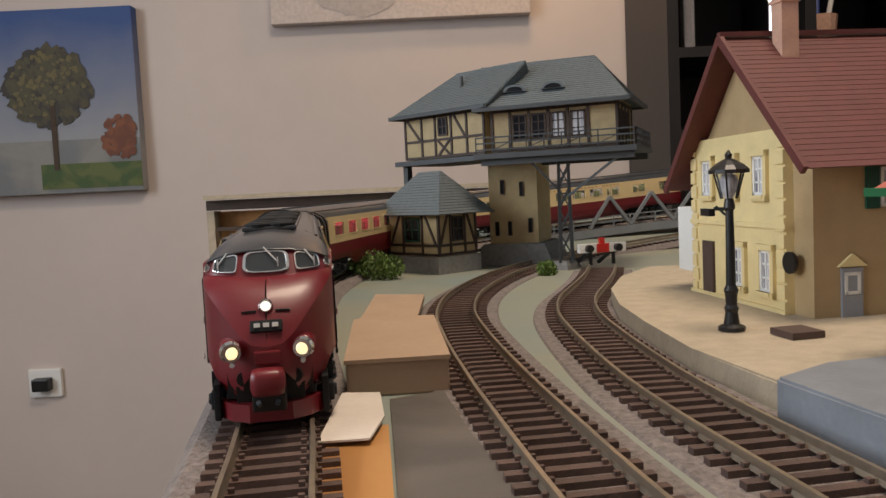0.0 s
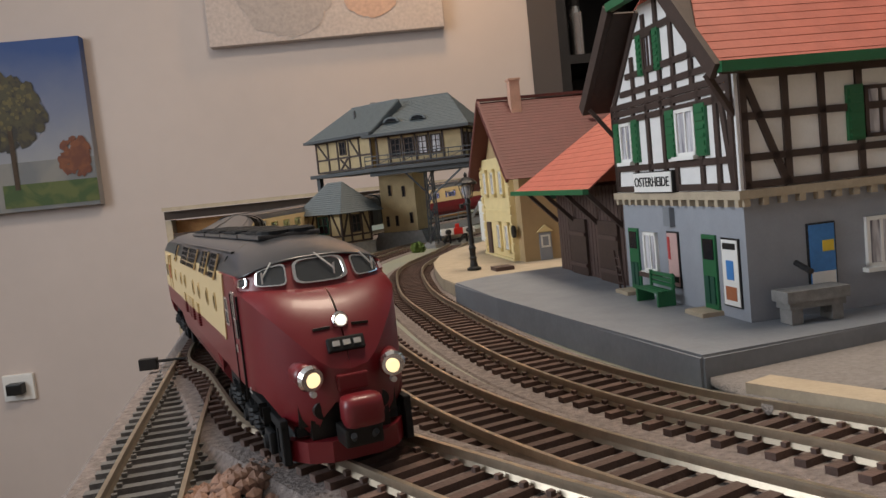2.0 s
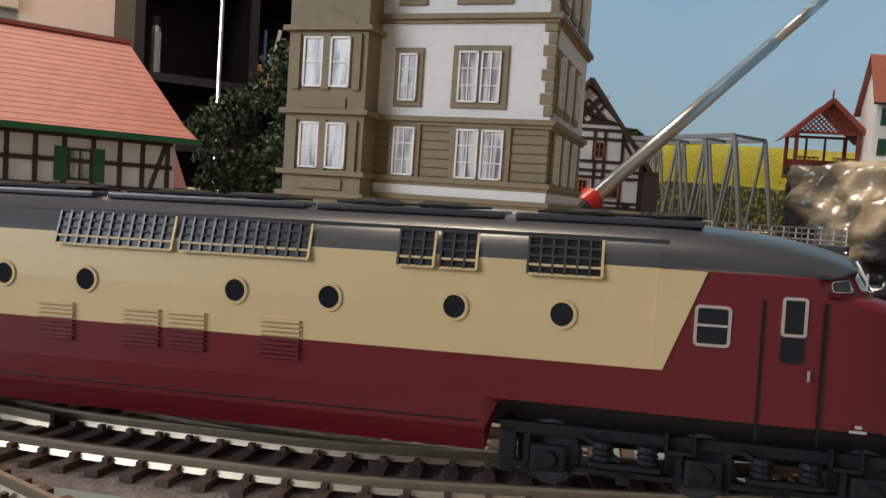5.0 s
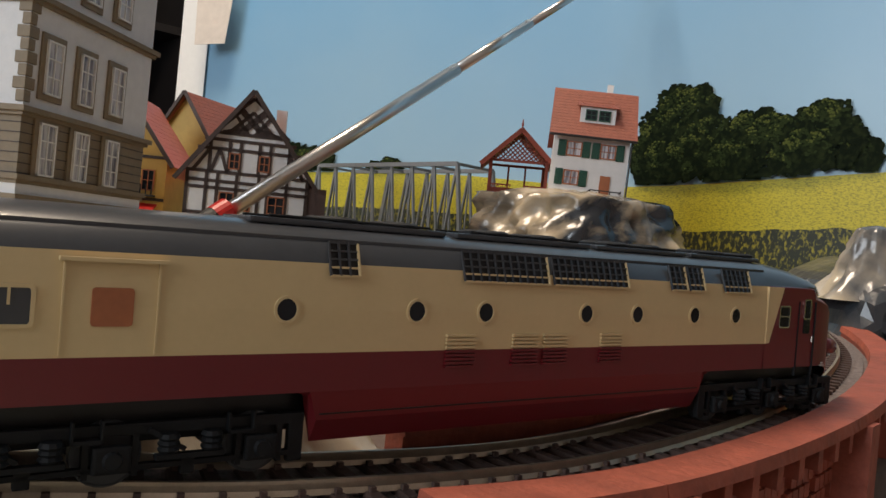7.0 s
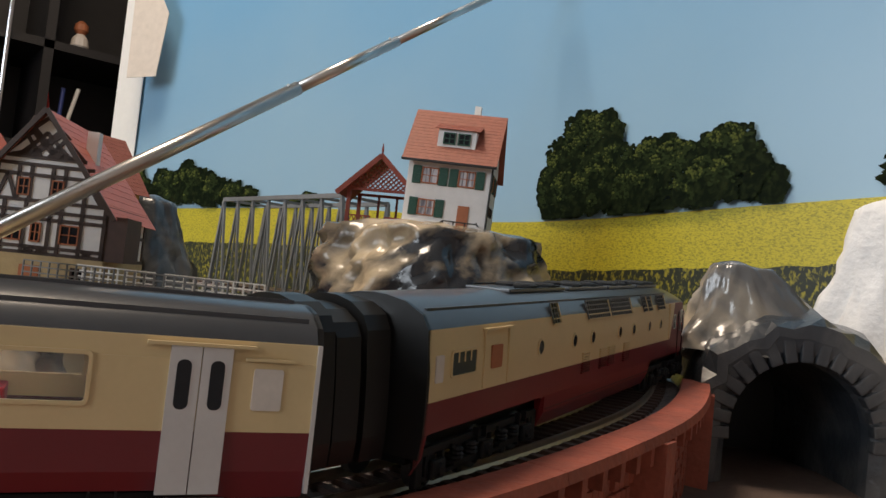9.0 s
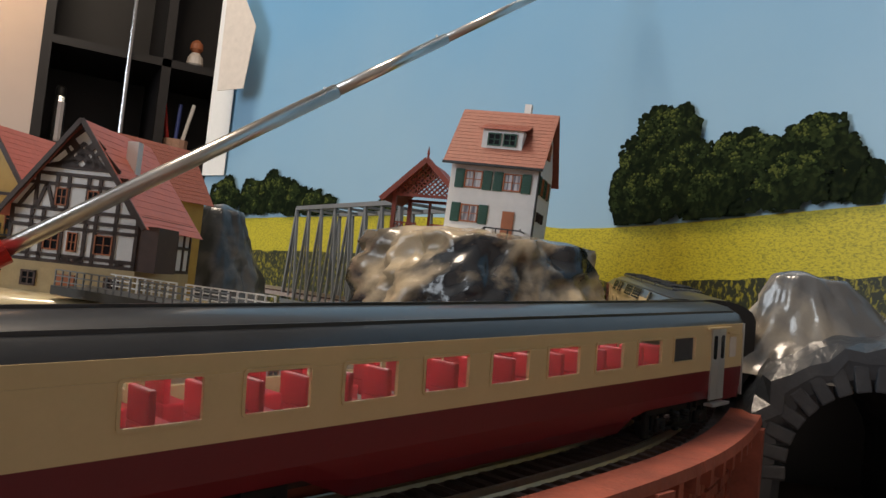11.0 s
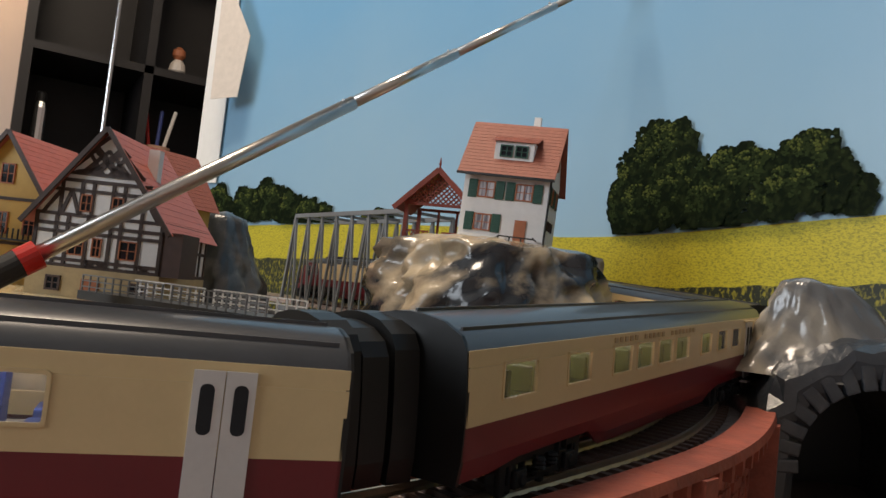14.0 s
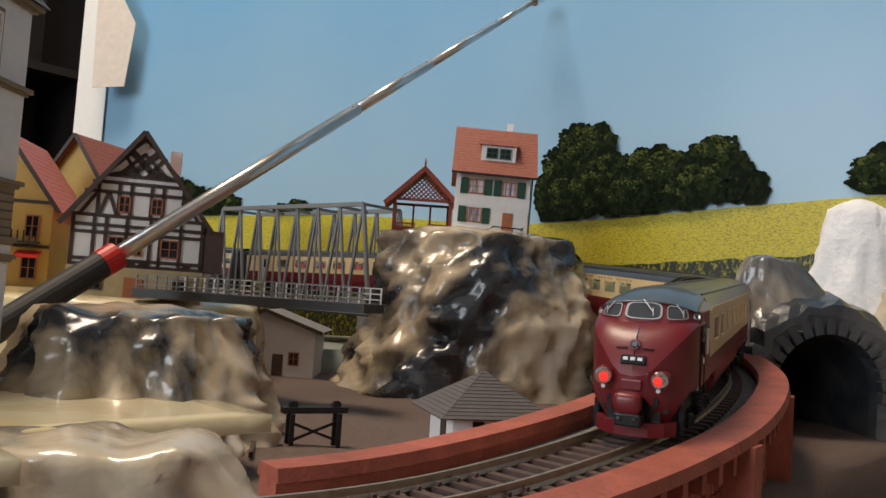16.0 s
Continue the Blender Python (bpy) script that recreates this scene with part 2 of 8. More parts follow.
def B(*boxes, m=I4, bev=0.0):
    """A bmesh of boxes (x0, x1, y0, y1, z0, z1), turned by m."""
    bm = bmesh.new()
    for x0, x1, y0, y1, z0, z1 in boxes:
        vs = [bm.verts.new(m @ Vector((x, y, z))) for z in (z0, z1) for x, y in ((x0, y0), (x1, y0), (x1, y1), (x0, y1))]
        for f in ((3, 2, 1, 0), (4, 5, 6, 7), (0, 1, 5, 4), (1, 2, 6, 5), (2, 3, 7, 6), (3, 0, 4, 7)):
            bm.faces.new([vs[i] for i in f])
    if bev:
        bmesh.ops.bevel(bm, geom=list(bm.edges), offset=bev, segments=2, affect="EDGES", profile=0.6)
    return bm


def poly(points, a, b, m=I4, axis="y"):
    """A prism: a polygon in the plane across the axis, from a to b along it."""
    bm = bmesh.new()

    def at(p, v):
        u, h = p
        return m @ Vector((u, v, h) if axis == "y" else (v, u, h) if axis == "x" else (u, h, v))
    r0, r1 = [bm.verts.new(at(p, a)) for p in points], [bm.verts.new(at(p, b)) for p in points]
    bm.faces.new(r0)
    bm.faces.new(r1)
    n = len(points)
    for i in range(n):
        bm.faces.new((r0[i], r0[(i + 1) % n], r1[(i + 1) % n], r1[i]))
    return bm


def tube(a, b, r, r2=None, n=10, bm=None):
    bm = bm or bmesh.new()
    a, b = Vector(a), Vector(b)
    r2 = r if r2 is None else r2
    q = (b - a).to_track_quat("Z", "Y")
    rings = [[bm.verts.new(c + q @ Vector((math.cos(k * 2 * math.pi / n) * rr, math.sin(k * 2 * math.pi / n) * rr, 0))) for k in range(n)] for c, rr in ((a, r), (b, r2))]
    for k in range(n):
        bm.faces.new((rings[0][k], rings[0][(k + 1) % n], rings[1][(k + 1) % n], rings[1][k]))
    bm.faces.new(rings[0][::-1])
    bm.faces.new(rings[1])
    return bm


def lathe(profile, n=14, bm=None, c=(0, 0, 0)):
    bm = bm or bmesh.new()
    rings = [[bm.verts.new((c[0] + r * math.cos(k * 2 * math.pi / n), c[1] + r * math.sin(k * 2 * math.pi / n), c[2] + z)) for k in range(n)] for r, z in profile]
    for r0, r1 in zip(rings, rings[1:]):
        for k in range(n):
            bm.faces.new((r0[k], r0[(k + 1) % n], r1[(k + 1) % n], r1[k]))
    bm.faces.new(rings[0][::-1])
    bm.faces.new(rings[-1])
    return bm


def bar(a, b, wide, thick, up=(0, 0, 1)):
    """A square bar from a to b."""
    a, b = Vector(a), Vector(b)
    d = (b - a).normalized()
    s = d.cross(Vector(up))
    s = s.normalized() if s.length > 1e-6 else Vector((1, 0, 0))
    u = s.cross(d).normalized()
    bm = bmesh.new()
    vs = [bm.verts.new(p + s * (i * wide / 2) + u * (j * thick / 2)) for p in (a, b) for i, j in ((-1, -1), (1, -1), (1, 1), (-1, 1))]
    for f in ((3, 2, 1, 0), (4, 5, 6, 7), (0, 1, 5, 4), (1, 2, 6, 5), (2, 3, 7, 6), (3, 0, 4, 7)):
        bm.faces.new([vs[i] for i in f])
    return bm


def sheet(quad, thick):
    """A slab with four given corners, thickened along its normal."""
    q = [Vector(p) for p in quad]
    nrm = (q[1] - q[0]).cross(q[-1] - q[0]).normalized() * thick
    bm = bmesh.new()
    lo, hi = [bm.verts.new(p) for p in q], [bm.verts.new(p + nrm) for p in q]
    n = len(q)
    bm.faces.new(lo[::-1])
    bm.faces.new(hi)
    for i in range(n):
        bm.faces.new((lo[i], lo[(i + 1) % n], hi[(i + 1) % n], hi[i]))
    return bm


def spline(pts, step=0.005):
    """Points at an even step along a smooth curve through pts."""
    P = [Vector(p) for p in pts]
    P = [2 * P[0] - P[1]] + P + [2 * P[-1] - P[-2]]
    raw = []
    for i in range(1, len(P) - 2):
        for k in range(40):
            t = k / 40
            a, b, c, d = P[i - 1:i + 3]
            raw.append(0.5 * ((2 * b) + (c - a) * t + (2 * a - 5 * b + 4 * c - d) * t * t + (3 * b - a - 3 * c + d) * t ** 3))
    raw.append(P[-2])
    acc = [0.0]
    for a, b in zip(raw, raw[1:]):
        acc.append(acc[-1] + (b - a).length)
    out, j = [], 0
    for k in range(int(acc[-1] / step) + 1):
        s = k * step
        while j < len(acc) - 2 and acc[j + 1] < s:
            j += 1
        f = (s - acc[j]) / max(1e-9, acc[j + 1] - acc[j])
        out.append(raw[j].lerp(raw[j + 1], min(1, f)))
    return out


# a facade: u runs along the wall, v out of it, up
def wall_frame(x, y, z, deg):
    """u along the direction deg; v to its right hand side (outwards)."""
    c, s = math.cos(radians(deg)), math.sin(radians(deg))
    return Matrix(((c, s, 0, x), (s, -c, 0, y), (0, 0, 1, z), (0, 0, 0, 1)))


def window(parent, m, u, z, wu, hz, cols=2, rows=2, frame_mat=None, pane_mat=None, rim=0.0012, sill=0.0, trim=None, shutter=None, depth=0.0012, name="window"):
    """A window in a facade, centred at u with its foot at z."""
    fm, pm = frame_mat or WHITEP, pane_mat or CURTAIN
    x0, x1, z0, z1 = u - wu / 2, u + wu / 2, z, z + hz
    bs = [(x0, x1, 0, depth, z0, z0 + rim), (x0, x1, 0, depth, z1 - rim, z1), (x0, x0 + rim, 0, depth, z0, z1), (x1 - rim, x1, 0, depth, z0, z1)]
    for c in range(1, cols):
        xc = x0 + wu * c / cols
        bs.append((xc - rim * 0.35, xc + rim * 0.35, 0, depth * 0.8, z0, z1))
    for r in range(1, rows):
        zc = z0 + hz * r / rows
        bs.append((x0, x1, 0, depth * 0.8, zc - rim * 0.3, zc + rim * 0.3))
    win = part(name, B(*bs, m=m), fm, parent)
    part("pane", B((x0 + rim * 0.5, x1 - rim * 0.5, -0.0002, depth * 0.4, z0 + rim * 0.5, z1 - rim * 0.5), m=m), pm, win)
    if sill:
        part("sill", B((x0 - sill, x1 + sill, 0, depth + 0.0015, z0 - 0.0013, z0), m=m), trim or fm, win)
    if trim:
        tw = 0.0022
        part("surround", B((x0 - tw, x0, 0, depth + 0.0004, z0 - tw, z1 + tw), (x1, x1 + tw, 0, depth + 0.0004, z0 - tw, z1 + tw), (x0 - tw, x1 + tw, 0, depth + 0.001, z1, z1 + tw), (x0 - tw, x1 + tw, 0, depth + 0.001, z0 - tw, z0), m=m), trim, win)
    if shutter:
        for sx in (x0 - wu * 0.5 - 0.0004, x1 + 0.0004):
            sh = [(sx, sx + wu * 0.5, 0, 0.0011, z0 - 0.0005, z1 + 0.0005)]
            sh += [(sx + 0.0006, sx + wu * 0.5 - 0.0006, 0.0011, 0.0015, z0 + k * hz / 6 + 0.0002, z0 + (k + 0.6) * hz / 6) for k in range(6)]
            part("shutter", B(*sh, m=m), shutter, win)
    return win


def beams(parent, m, lines, wide=0.0022, proud=0.0009, material=None):
    """Timbers on a facade: (u0, z0, u1, z1) each."""
    for u0, z0, u1, z1 in lines:
        a, b = Vector((u0, 0, z0)), Vector((u1, 0, z1))
        d = (b - a).normalized()
        s = Vector((-d.z, 0, d.x)) * wide / 2
        bm = bmesh.new()
        c = [a - s, b - s, b + s, a + s]
        lo = [bm.verts.new(m @ (p + Vector((0, -0.0002, 0)))) for p in c]
        hi = [bm.verts.new(m @ (p + Vector((0, proud, 0)))) for p in c]
        bm.faces.new(hi)
        for i in range(4):
            bm.faces.new((lo[i], lo[(i + 1) % 4], hi[(i + 1) % 4], hi[i]))
        part("beam", bm, material or BEAM, parent)


def tiled(parent, quad, rows, material, thick=0.0003, name="roof"):
    """A roof slope as overlapping courses; quad: eave left, eave right, ridge right, ridge left."""
    a, b, c, d = [Vector(p) for p in quad]
    nrm = (b - a).cross(d - a).normalized()
    roof = part(name, sheet([a, b, c, d] if (c - d).length > 0.001 else [a, b, d], -thick * 0.6), material, parent)
    for r in range(rows):
        bm = bmesh.new()
        f0, f1 = r / rows, min(1.0, (r + 1.12) / rows)
        p = [a.lerp(d, f0), b.lerp(c, f0), b.lerp(c, f1), a.lerp(d, f1)]
        up = [p[0] + nrm * thick * 0.9, p[1] + nrm * thick * 0.9, p[2] + nrm * thick * 0.35, p[3] + nrm * thick * 0.35]
        vs = [bm.verts.new(q) for q in p] + [bm.verts.new(q) for q in up]
        for f in ((3, 2, 1, 0), (4, 5, 6, 7), (0, 1, 5, 4), (1, 2, 6, 5), (2, 3, 7, 6), (3, 0, 4, 7)):
            bm.faces.new([vs[i] for i in f])
        part("tile_course", bm, material, roof)
    return roof

# ---- the room ----
solid("floor", B((-2.0, 2.6, -1.9, 2.1, -0.84, -0.80)), CARPET, "dark carpet floor of the room", kind="structure")
solid("ceiling", B((-2.0, 2.6, -1.9, 2.1, 1.62, 1.7)), CEILP, "white painted ceiling", kind="structure")
solid("wall_north", B((-2.0, 2.6, 1.90, 2.0, -0.8, 1.62)), WALLP, "pale pinkish painted room wall", kind="structure")
solid("wall_west", B((-2.0, -1.9, -1.9, -0.95, -0.8, 1.62), (-2.0, -1.9, 0.45, 1.90, -0.8, 1.62), (-2.0, -1.9, -0.95, 0.45, -0.8, 0.12), (-2.0, -1.9, -0.95, 0.45, 1.30, 1.62)), WALLP, "pale pinkish room wall with a window opening", kind="structure")
solid("wall_east", B((2.5, 2.6, -1.9, 1.90, -0.8, 1.62)), WALLP, "pale pinkish painted room wall", kind="structure")
solid("wall_south", B((-1.9, 2.5, -1.9, -1.8, -0.8, 1.62)), WALLP, "pale pinkish painted room wall", kind="structure")
lampf = thing("ceiling_lamp", pose(0.25, 0.15, 1.62), "square white ceiling lamp, lit", "lamp")
part("housing", B((-0.27, 0.27, -0.27, 0.27, -0.02, 0)), WHITEP, lampf)


def wall_picture(name, x0, x1, z0, z1, label, face):
    p = thing(name, pose((x0 + x1) / 2, 1.90, (z0 + z1) / 2), label, "picture")
    hw, hh = (x1 - x0) / 2, (z1 - z0) / 2
    part("canvas", B((-hw, hw, -0.035, -0.002, -hh, hh), bev=0.002), face, p)
    return p, hw, hh


PSKY = graded("picture_sky", (0.30, 0.30, 0.30), (0.020, 0.060, 0.21), -0.12, 0.20, 0.6)
PFIELD = two_tone("picture_meadow", (0.035, 0.07, 0.008), (0.09, 0.11, 0.02), 20, rough=0.6, bump=0.0)
PTREE = two_tone("picture_crown", (0.020, 0.014, 0.006), (0.060, 0.045, 0.012), 40, rough=0.6, bump=0.0)
PORANGE = two_tone("picture_autumn_wood", (0.12, 0.028, 0.006), (0.18, 0.05, 0.01), 40, rough=0.6, bump=0.0)
PMIST = two_tone("picture_mist", (0.15, 0.155, 0.16), (0.22, 0.21, 0.19), 6, rough=0.6, bump=0.0)


def blob(bm, cx, cz, r, y, seed, lumps=9, squash=1.0, n=46, amp=0.22):
    """A flat crown with an uneven, leafy outline."""
    vs = []
    for k in range(n):
        a = 2 * math.pi * k / n
        rr = r * (1 + amp * noise.noise(Vector((math.cos(a) * lumps / 4, math.sin(a) * lumps / 4, seed * 3.7))) + amp * 0.5 * noise.noise(Vector((math.cos(a) * lumps, math.sin(a) * lumps, seed * 9.1))))
        vs.append(bm.verts.new((cx + rr * math.cos(a), y, cz + rr * squash * math.sin(a))))
    bm.faces.new(vs)


pic, hw, hh = wall_picture("tree_picture", -1.135, -0.700, 0.100, 0.530, "canvas print of a lone oak in a misty meadow", PSKY)
bm = B((-hw, hw, -0.0365, -0.0355, -hh, -hh * 0.42))
part("mist", bm, PMIST, pic)
part("meadow", B((-0.02, hw, -0.0378, -0.0368, -hh + 0.01, -hh * 0.68)), PFIELD, pic)
rnd = random.Random(14)
for tone, count, lo, hi, lay in ((0, 190, 0.011, 0.020, 0.0381), (1, 170, 0.005, 0.011, 0.0386), (2, 110, 0.003, 0.007, 0.0391)):
    bm = bmesh.new()
    for k in range(count):
        a, q = rnd.uniform(0, 2 * math.pi), math.sqrt(rnd.random())
        u, v = q * math.cos(a), q * math.sin(a)
        if tone and u * 0.6 - v * 0.7 > rnd.uniform(-0.1, 0.7):
            continue
        blob(bm, 0.012 + u * 0.092, 0.028 + v * (0.088 if v > 0 else 0.075), rnd.uniform(lo, hi), -lay - 0.000002 * k, 40 + k, n=9, amp=0.7)
    part("oak_leaves", bm, (PTREE, mat("picture_leaves", (0.055, 0.045, 0.014), 0.6, var=0.3), mat("picture_lit_leaves", (0.11, 0.085, 0.022), 0.6, var=0.3))[tone], pic)
part("oak_trunk", B((0.012, 0.024, -0.0391, -0.0381, -0.16, 0.0)), BARK, pic)
bm = bmesh.new()
for k in range(90):
    a, q = rnd.uniform(0, 2 * math.pi), math.sqrt(rnd.random())
    blob(bm, min(0.200, 0.172 + 0.042 * q * math.cos(a)), -0.088 + 0.048 * q * math.sin(a), rnd.uniform(0.004, 0.012), -0.0383 - 0.000003 * k, 300 + k, n=9, amp=0.7)
part("autumn_bush", bm, PORANGE, pic)
pic2, hw, hh = wall_picture("abstract_picture", -0.375, 0.235, 0.470, 0.860, "large canvas painting with pale pink and beige forms", mat("painting_ground", (0.52, 0.44, 0.40), 0.6))
for k, (cx, cz, r, c) in enumerate(((-0.1, -0.05, 0.13, (0.42, 0.36, 0.33)), (0.12, -0.09, 0.07, (0.55, 0.36, 0.27)), (0.23, -0.06, 0.055, (0.56, 0.40, 0.30)), (-0.02, 0.1, 0.1, (0.56, 0.48, 0.42)))):
    bm = bmesh.new()
    blob(bm, cx, cz, r, -0.0365 - k * 0.0006, 11 + k, amp=0.15)
    part("painted_form", bm, mat("painted_form_%d" % k, c, 0.6), pic2)
sock = thing("wall_socket", pose(-0.985, 1.90, -0.36), "white wall socket with a black plug", "socket")
part("cover", B((-0.04, 0.04, -0.012, 0, -0.035, 0.035), bev=0.003), WHITEP, sock)
part("plug", B((-0.02, 0.02, -0.04, -0.012, -0.015, 0.015), bev=0.003), BLACK, sock)

# black bookcase against the north wall
case = thing("bookcase", pose(0.46, 1.55, -0.8), "tall black bookcase with open shelves and metal posts", "bookcase")
for x in (0.0, 0.27, 0.56, 0.90, 1.25):
    part("upright", B((x, x + 0.022, 0, 0.32, 0, 2.3)), BLACKW, case)
for z in (0.3, 0.62, 0.94, 1.10, 1.35, 1.80, 2.28):
    part("shelf", B((0.022, 1.25, 0.0, 0.31, z, z + 0.02)), BLACKW, case)
part("back_panel", B((0, 1.272, 0.32, 0.335, 0, 2.3)), BLACKW, case)
for x in (0.19, 0.83):
    part("metal_post", tube((x, -0.03, 0.6), (x, -0.03, 2.35), 0.005), CHROME, case, "thin chrome post")
fig = thing("figurine", pose(0.815, 1.60, 0.57), "small plush figure sitting on the bookcase shelf", "toy")
part("body", lathe([(0.012, 0), (0.022, 0.012), (0.019, 0.03), (0.010, 0.042)]), PAPER, fig)
part("head", lathe([(0.008, 0.040), (0.017, 0.052), (0.016, 0.066), (0.006, 0.076)]), TERRA, fig)
cup = thing("pen_cup", pose(0.79, 1.62, 0.32), "small red cup with pens on the shelf", "cup")
part("cup", lathe([(0.03, 0), (0.036, 0.06)]), PINKP, cup)
for a in (0.0, 1.3, 2.5):
    part("pen", tube((0.01 * math.cos(a), 0.01 * math.sin(a), 0.01), (0.04 * math.cos(a), 0.03 * math.sin(a), 0.16), 0.005), (WHITEP, SEATB, REDP)[int(a)], cup)

flask = thing("steel_flask", pose(0.515, 1.60, 0.32), "slim polished steel flask on the bookcase shelf", "flask")
part("body", lathe([(0.016, 0), (0.017, 0.01), (0.017, 0.10), (0.012, 0.115)]), CHROME, flask)
part("cap", lathe([(0.012, 0.115), (0.012, 0.135), (0.008, 0.14)]), BLACK, flask)

# ---- the layout: board, ground ----
def ground(x, y):
    d = (x - 0.1) * 0.53 - (y - 0.05) * 0.85
    f = min(1.0, max(0.0, d / 0.34))
    return 0.013 * f * f * (3 - 2 * f)


def grid(name, x0, x1, y0, y1, zf, material, label, step=0.012, keep=None, thick=0.03):
    bm = bmesh.new()
    nx, ny = int((x1 - x0) / step) + 1, int((y1 - y0) / step) + 1
    top = {}
    for i in range(nx + 1):
        for j in range(ny + 1):
            x, y = x0 + (x1 - x0) * i / nx, y0 + (y1 - y0) * j / ny
            top[i, j] = bm.verts.new((x, y, zf(x, y)))
    for i in range(nx):
        for j in range(ny):
            if keep is None or keep(x0 + (x1 - x0) * (i + 0.5) / nx, y0 + (y1 - y0) * (j + 0.5) / ny):
                bm.faces.new((top[i, j], top[i + 1, j], top[i + 1, j + 1], top[i, j + 1]))
    for v in [v for v in bm.verts if not v.link_faces]:
        bm.verts.remove(v)
    edge = [e for e in bm.edges if e.is_boundary]
    ex = bmesh.ops.extrude_edge_only(bm, edges=edge)["geom"]
    for v in [g for g in ex if isinstance(g, bmesh.types.BMVert)]:
        v.co.z -= thick
    return solid(name, bm, material, label, kind="structure", smooth=True)


def left_edge(y):
    return -0.0215 - 0.155 * y if y > -0.25 else 0.017


def on_board(x, y):
    if x < left_edge(y) - 0.006 or y > 1.12:
        return False
    if y < -0.02 and x < 0.012 - 0.62 * (y + 0.05):
        return x < left_edge(y) + 0.034 and y > -0.17
    return not (x > 0.33 and y < 0.03) and y > -0.45


def board_z(x, y):
    z = ground(x, y)
    f = min(1, max(0, (y - 0.68) / 0.25))
    return z + 0.012 * f


grid("ground", -0.25, 1.5, -0.60, 1.15, board_z, BOARD, "grey-green painted layout board", step=0.0125, keep=on_board)

TRAIN = [(1.3, 0.82, 0.074), (1.05, 0.845, 0.062), (0.75, 0.85, 0.048), (0.5, 0.845, 0.036), (0.32, 0.835, 0.025), (0.17, 0.815, 0.017), (0.06, 0.77, 0.01), (-0.022, 0.695, 0.006), (-0.068, 0.595, 0.004), (-0.082, 0.48, 0.003), (-0.073, 0.36, 0.001), (-0.0535, 0.25, 0.0), (-0.0392, 0.17, 0.0010), (-0.0340, 0.137, 0.0012), (-0.0255, 0.0885, 0.0015), (-0.0108, 0.057, 0.0018), (0.0115, -0.0048, 0.0026), (0.0222, -0.0246, 0.0035), (0.0645, -0.0945, 0.0072), (0.099, -0.1443, 0.0096), (0.136, -0.193, 0.0110), (0.1555, -0.2180, 0.0114), (0.1745, -0.2395, 0.0118), (0.1972, -0.2615, 0.0125), (0.2190, -0.2805, 0.0131), (0.242, -0.2965, 0.0138), (0.27, -0.3135, 0.0146), (0.312, -0.3305, 0.0143), (0.3625, -0.3455, 0.0131), (0.43, -0.3535, 0.0132), (0.519, -0.3485, 0.0185), (0.6003, -0.3294, 0.0241), (0.6796, -0.2978, 0.0293), (0.7533, -0.2481, 0.0358), (0.8188, -0.1804, 0.0413), (0.8605, -0.1065, 0.0474), (0.8584, -0.0479, 0.0517), (0.838, 0.0306, 0.0535), (0.808, 0.11, 0.053), (0.782, 0.2, 0.051), (0.753, 0.29, 0.052), (0.715, 0.38, 0.053), (0.64, 0.48, 0.054), (0.52, 0.56, 0.055), (0.38, 0.6, 0.056)]
MID = [(0.30, 0.735, 0.012), (0.19, 0.70, 0.004), (0.12, 0.65, 0), (0.07, 0.575, 0), (0.035, 0.50, 0), (0.0125, 0.422, 0), (0.0052, 0.355, 0), (0.0079, 0.2945, 0), (0.0139, 0.2335, 0), (0.0197, 0.187, 0), (0.0285, 0.126, 0), (0.041, 0.06, 0), (0.058, 0.0, 0), (0.082, -0.06, 0.002), (0.115, -0.125, 0.006), (0.150, -0.185, 0.010), (0.180, -0.228, 0.012)]
RIGHT = [(0.109, 0.530, 0), (0.095, 0.475, 0), (0.0785, 0.422, 0), (0.0655, 0.38, 0), (0.058, 0.335, 0), (0.0565, 0.285, 0), (0.058, 0.224, 0), (0.0615, 0.185, 0), (0.0675, 0.145, 0), (0.0785, 0.08, 0), (0.093, 0.02, 0), (0.113, -0.035, 0.001), (0.134, -0.083, 0.0045), (0.152, -0.133, 0.0082), (0.168, -0.169, 0.0100), (0.188, -0.203, 0.0108), (0.209, -0.236, 0.0118), (0.2353, -0.267, 0.0130), (0.272, -0.2985, 0.0145)]
LEFT = [(-0.034, 0.107, 0), (-0.0275, 0.065, 0), (-0.015, -0.014, 0), (-0.009, -0.05, 0), (0.004, -0.13, 0.0), (0.010, -0.166, 0.0)]
BRANCH = [(0.080, -0.121, 0.006), (0.112, -0.180, 0.009), (0.142, -0.24, 0.011), (0.170, -0.30, 0.012), (0.195, -0.36, 0.012)]
SLEEPER_MESH = {}


def sleeper_mesh(material):
    if material.name not in SLEEPER_MESH:
        bm = B((-0.0013, 0.0013, -0.0142, 0.0142, 0, 0.0022))
        for e in (-0.0082, 0.0082):
            for f in (-0.0016, 0.0016):
                bmesh.ops.create_cube(bm, size=0.0012, matrix=Matrix.Translation((0, e + f, 0.0026)))
        SLEEPER_MESH[material.name] = finish(bm, "sleeper", material)
    return SLEEPER_MESH[material.name]


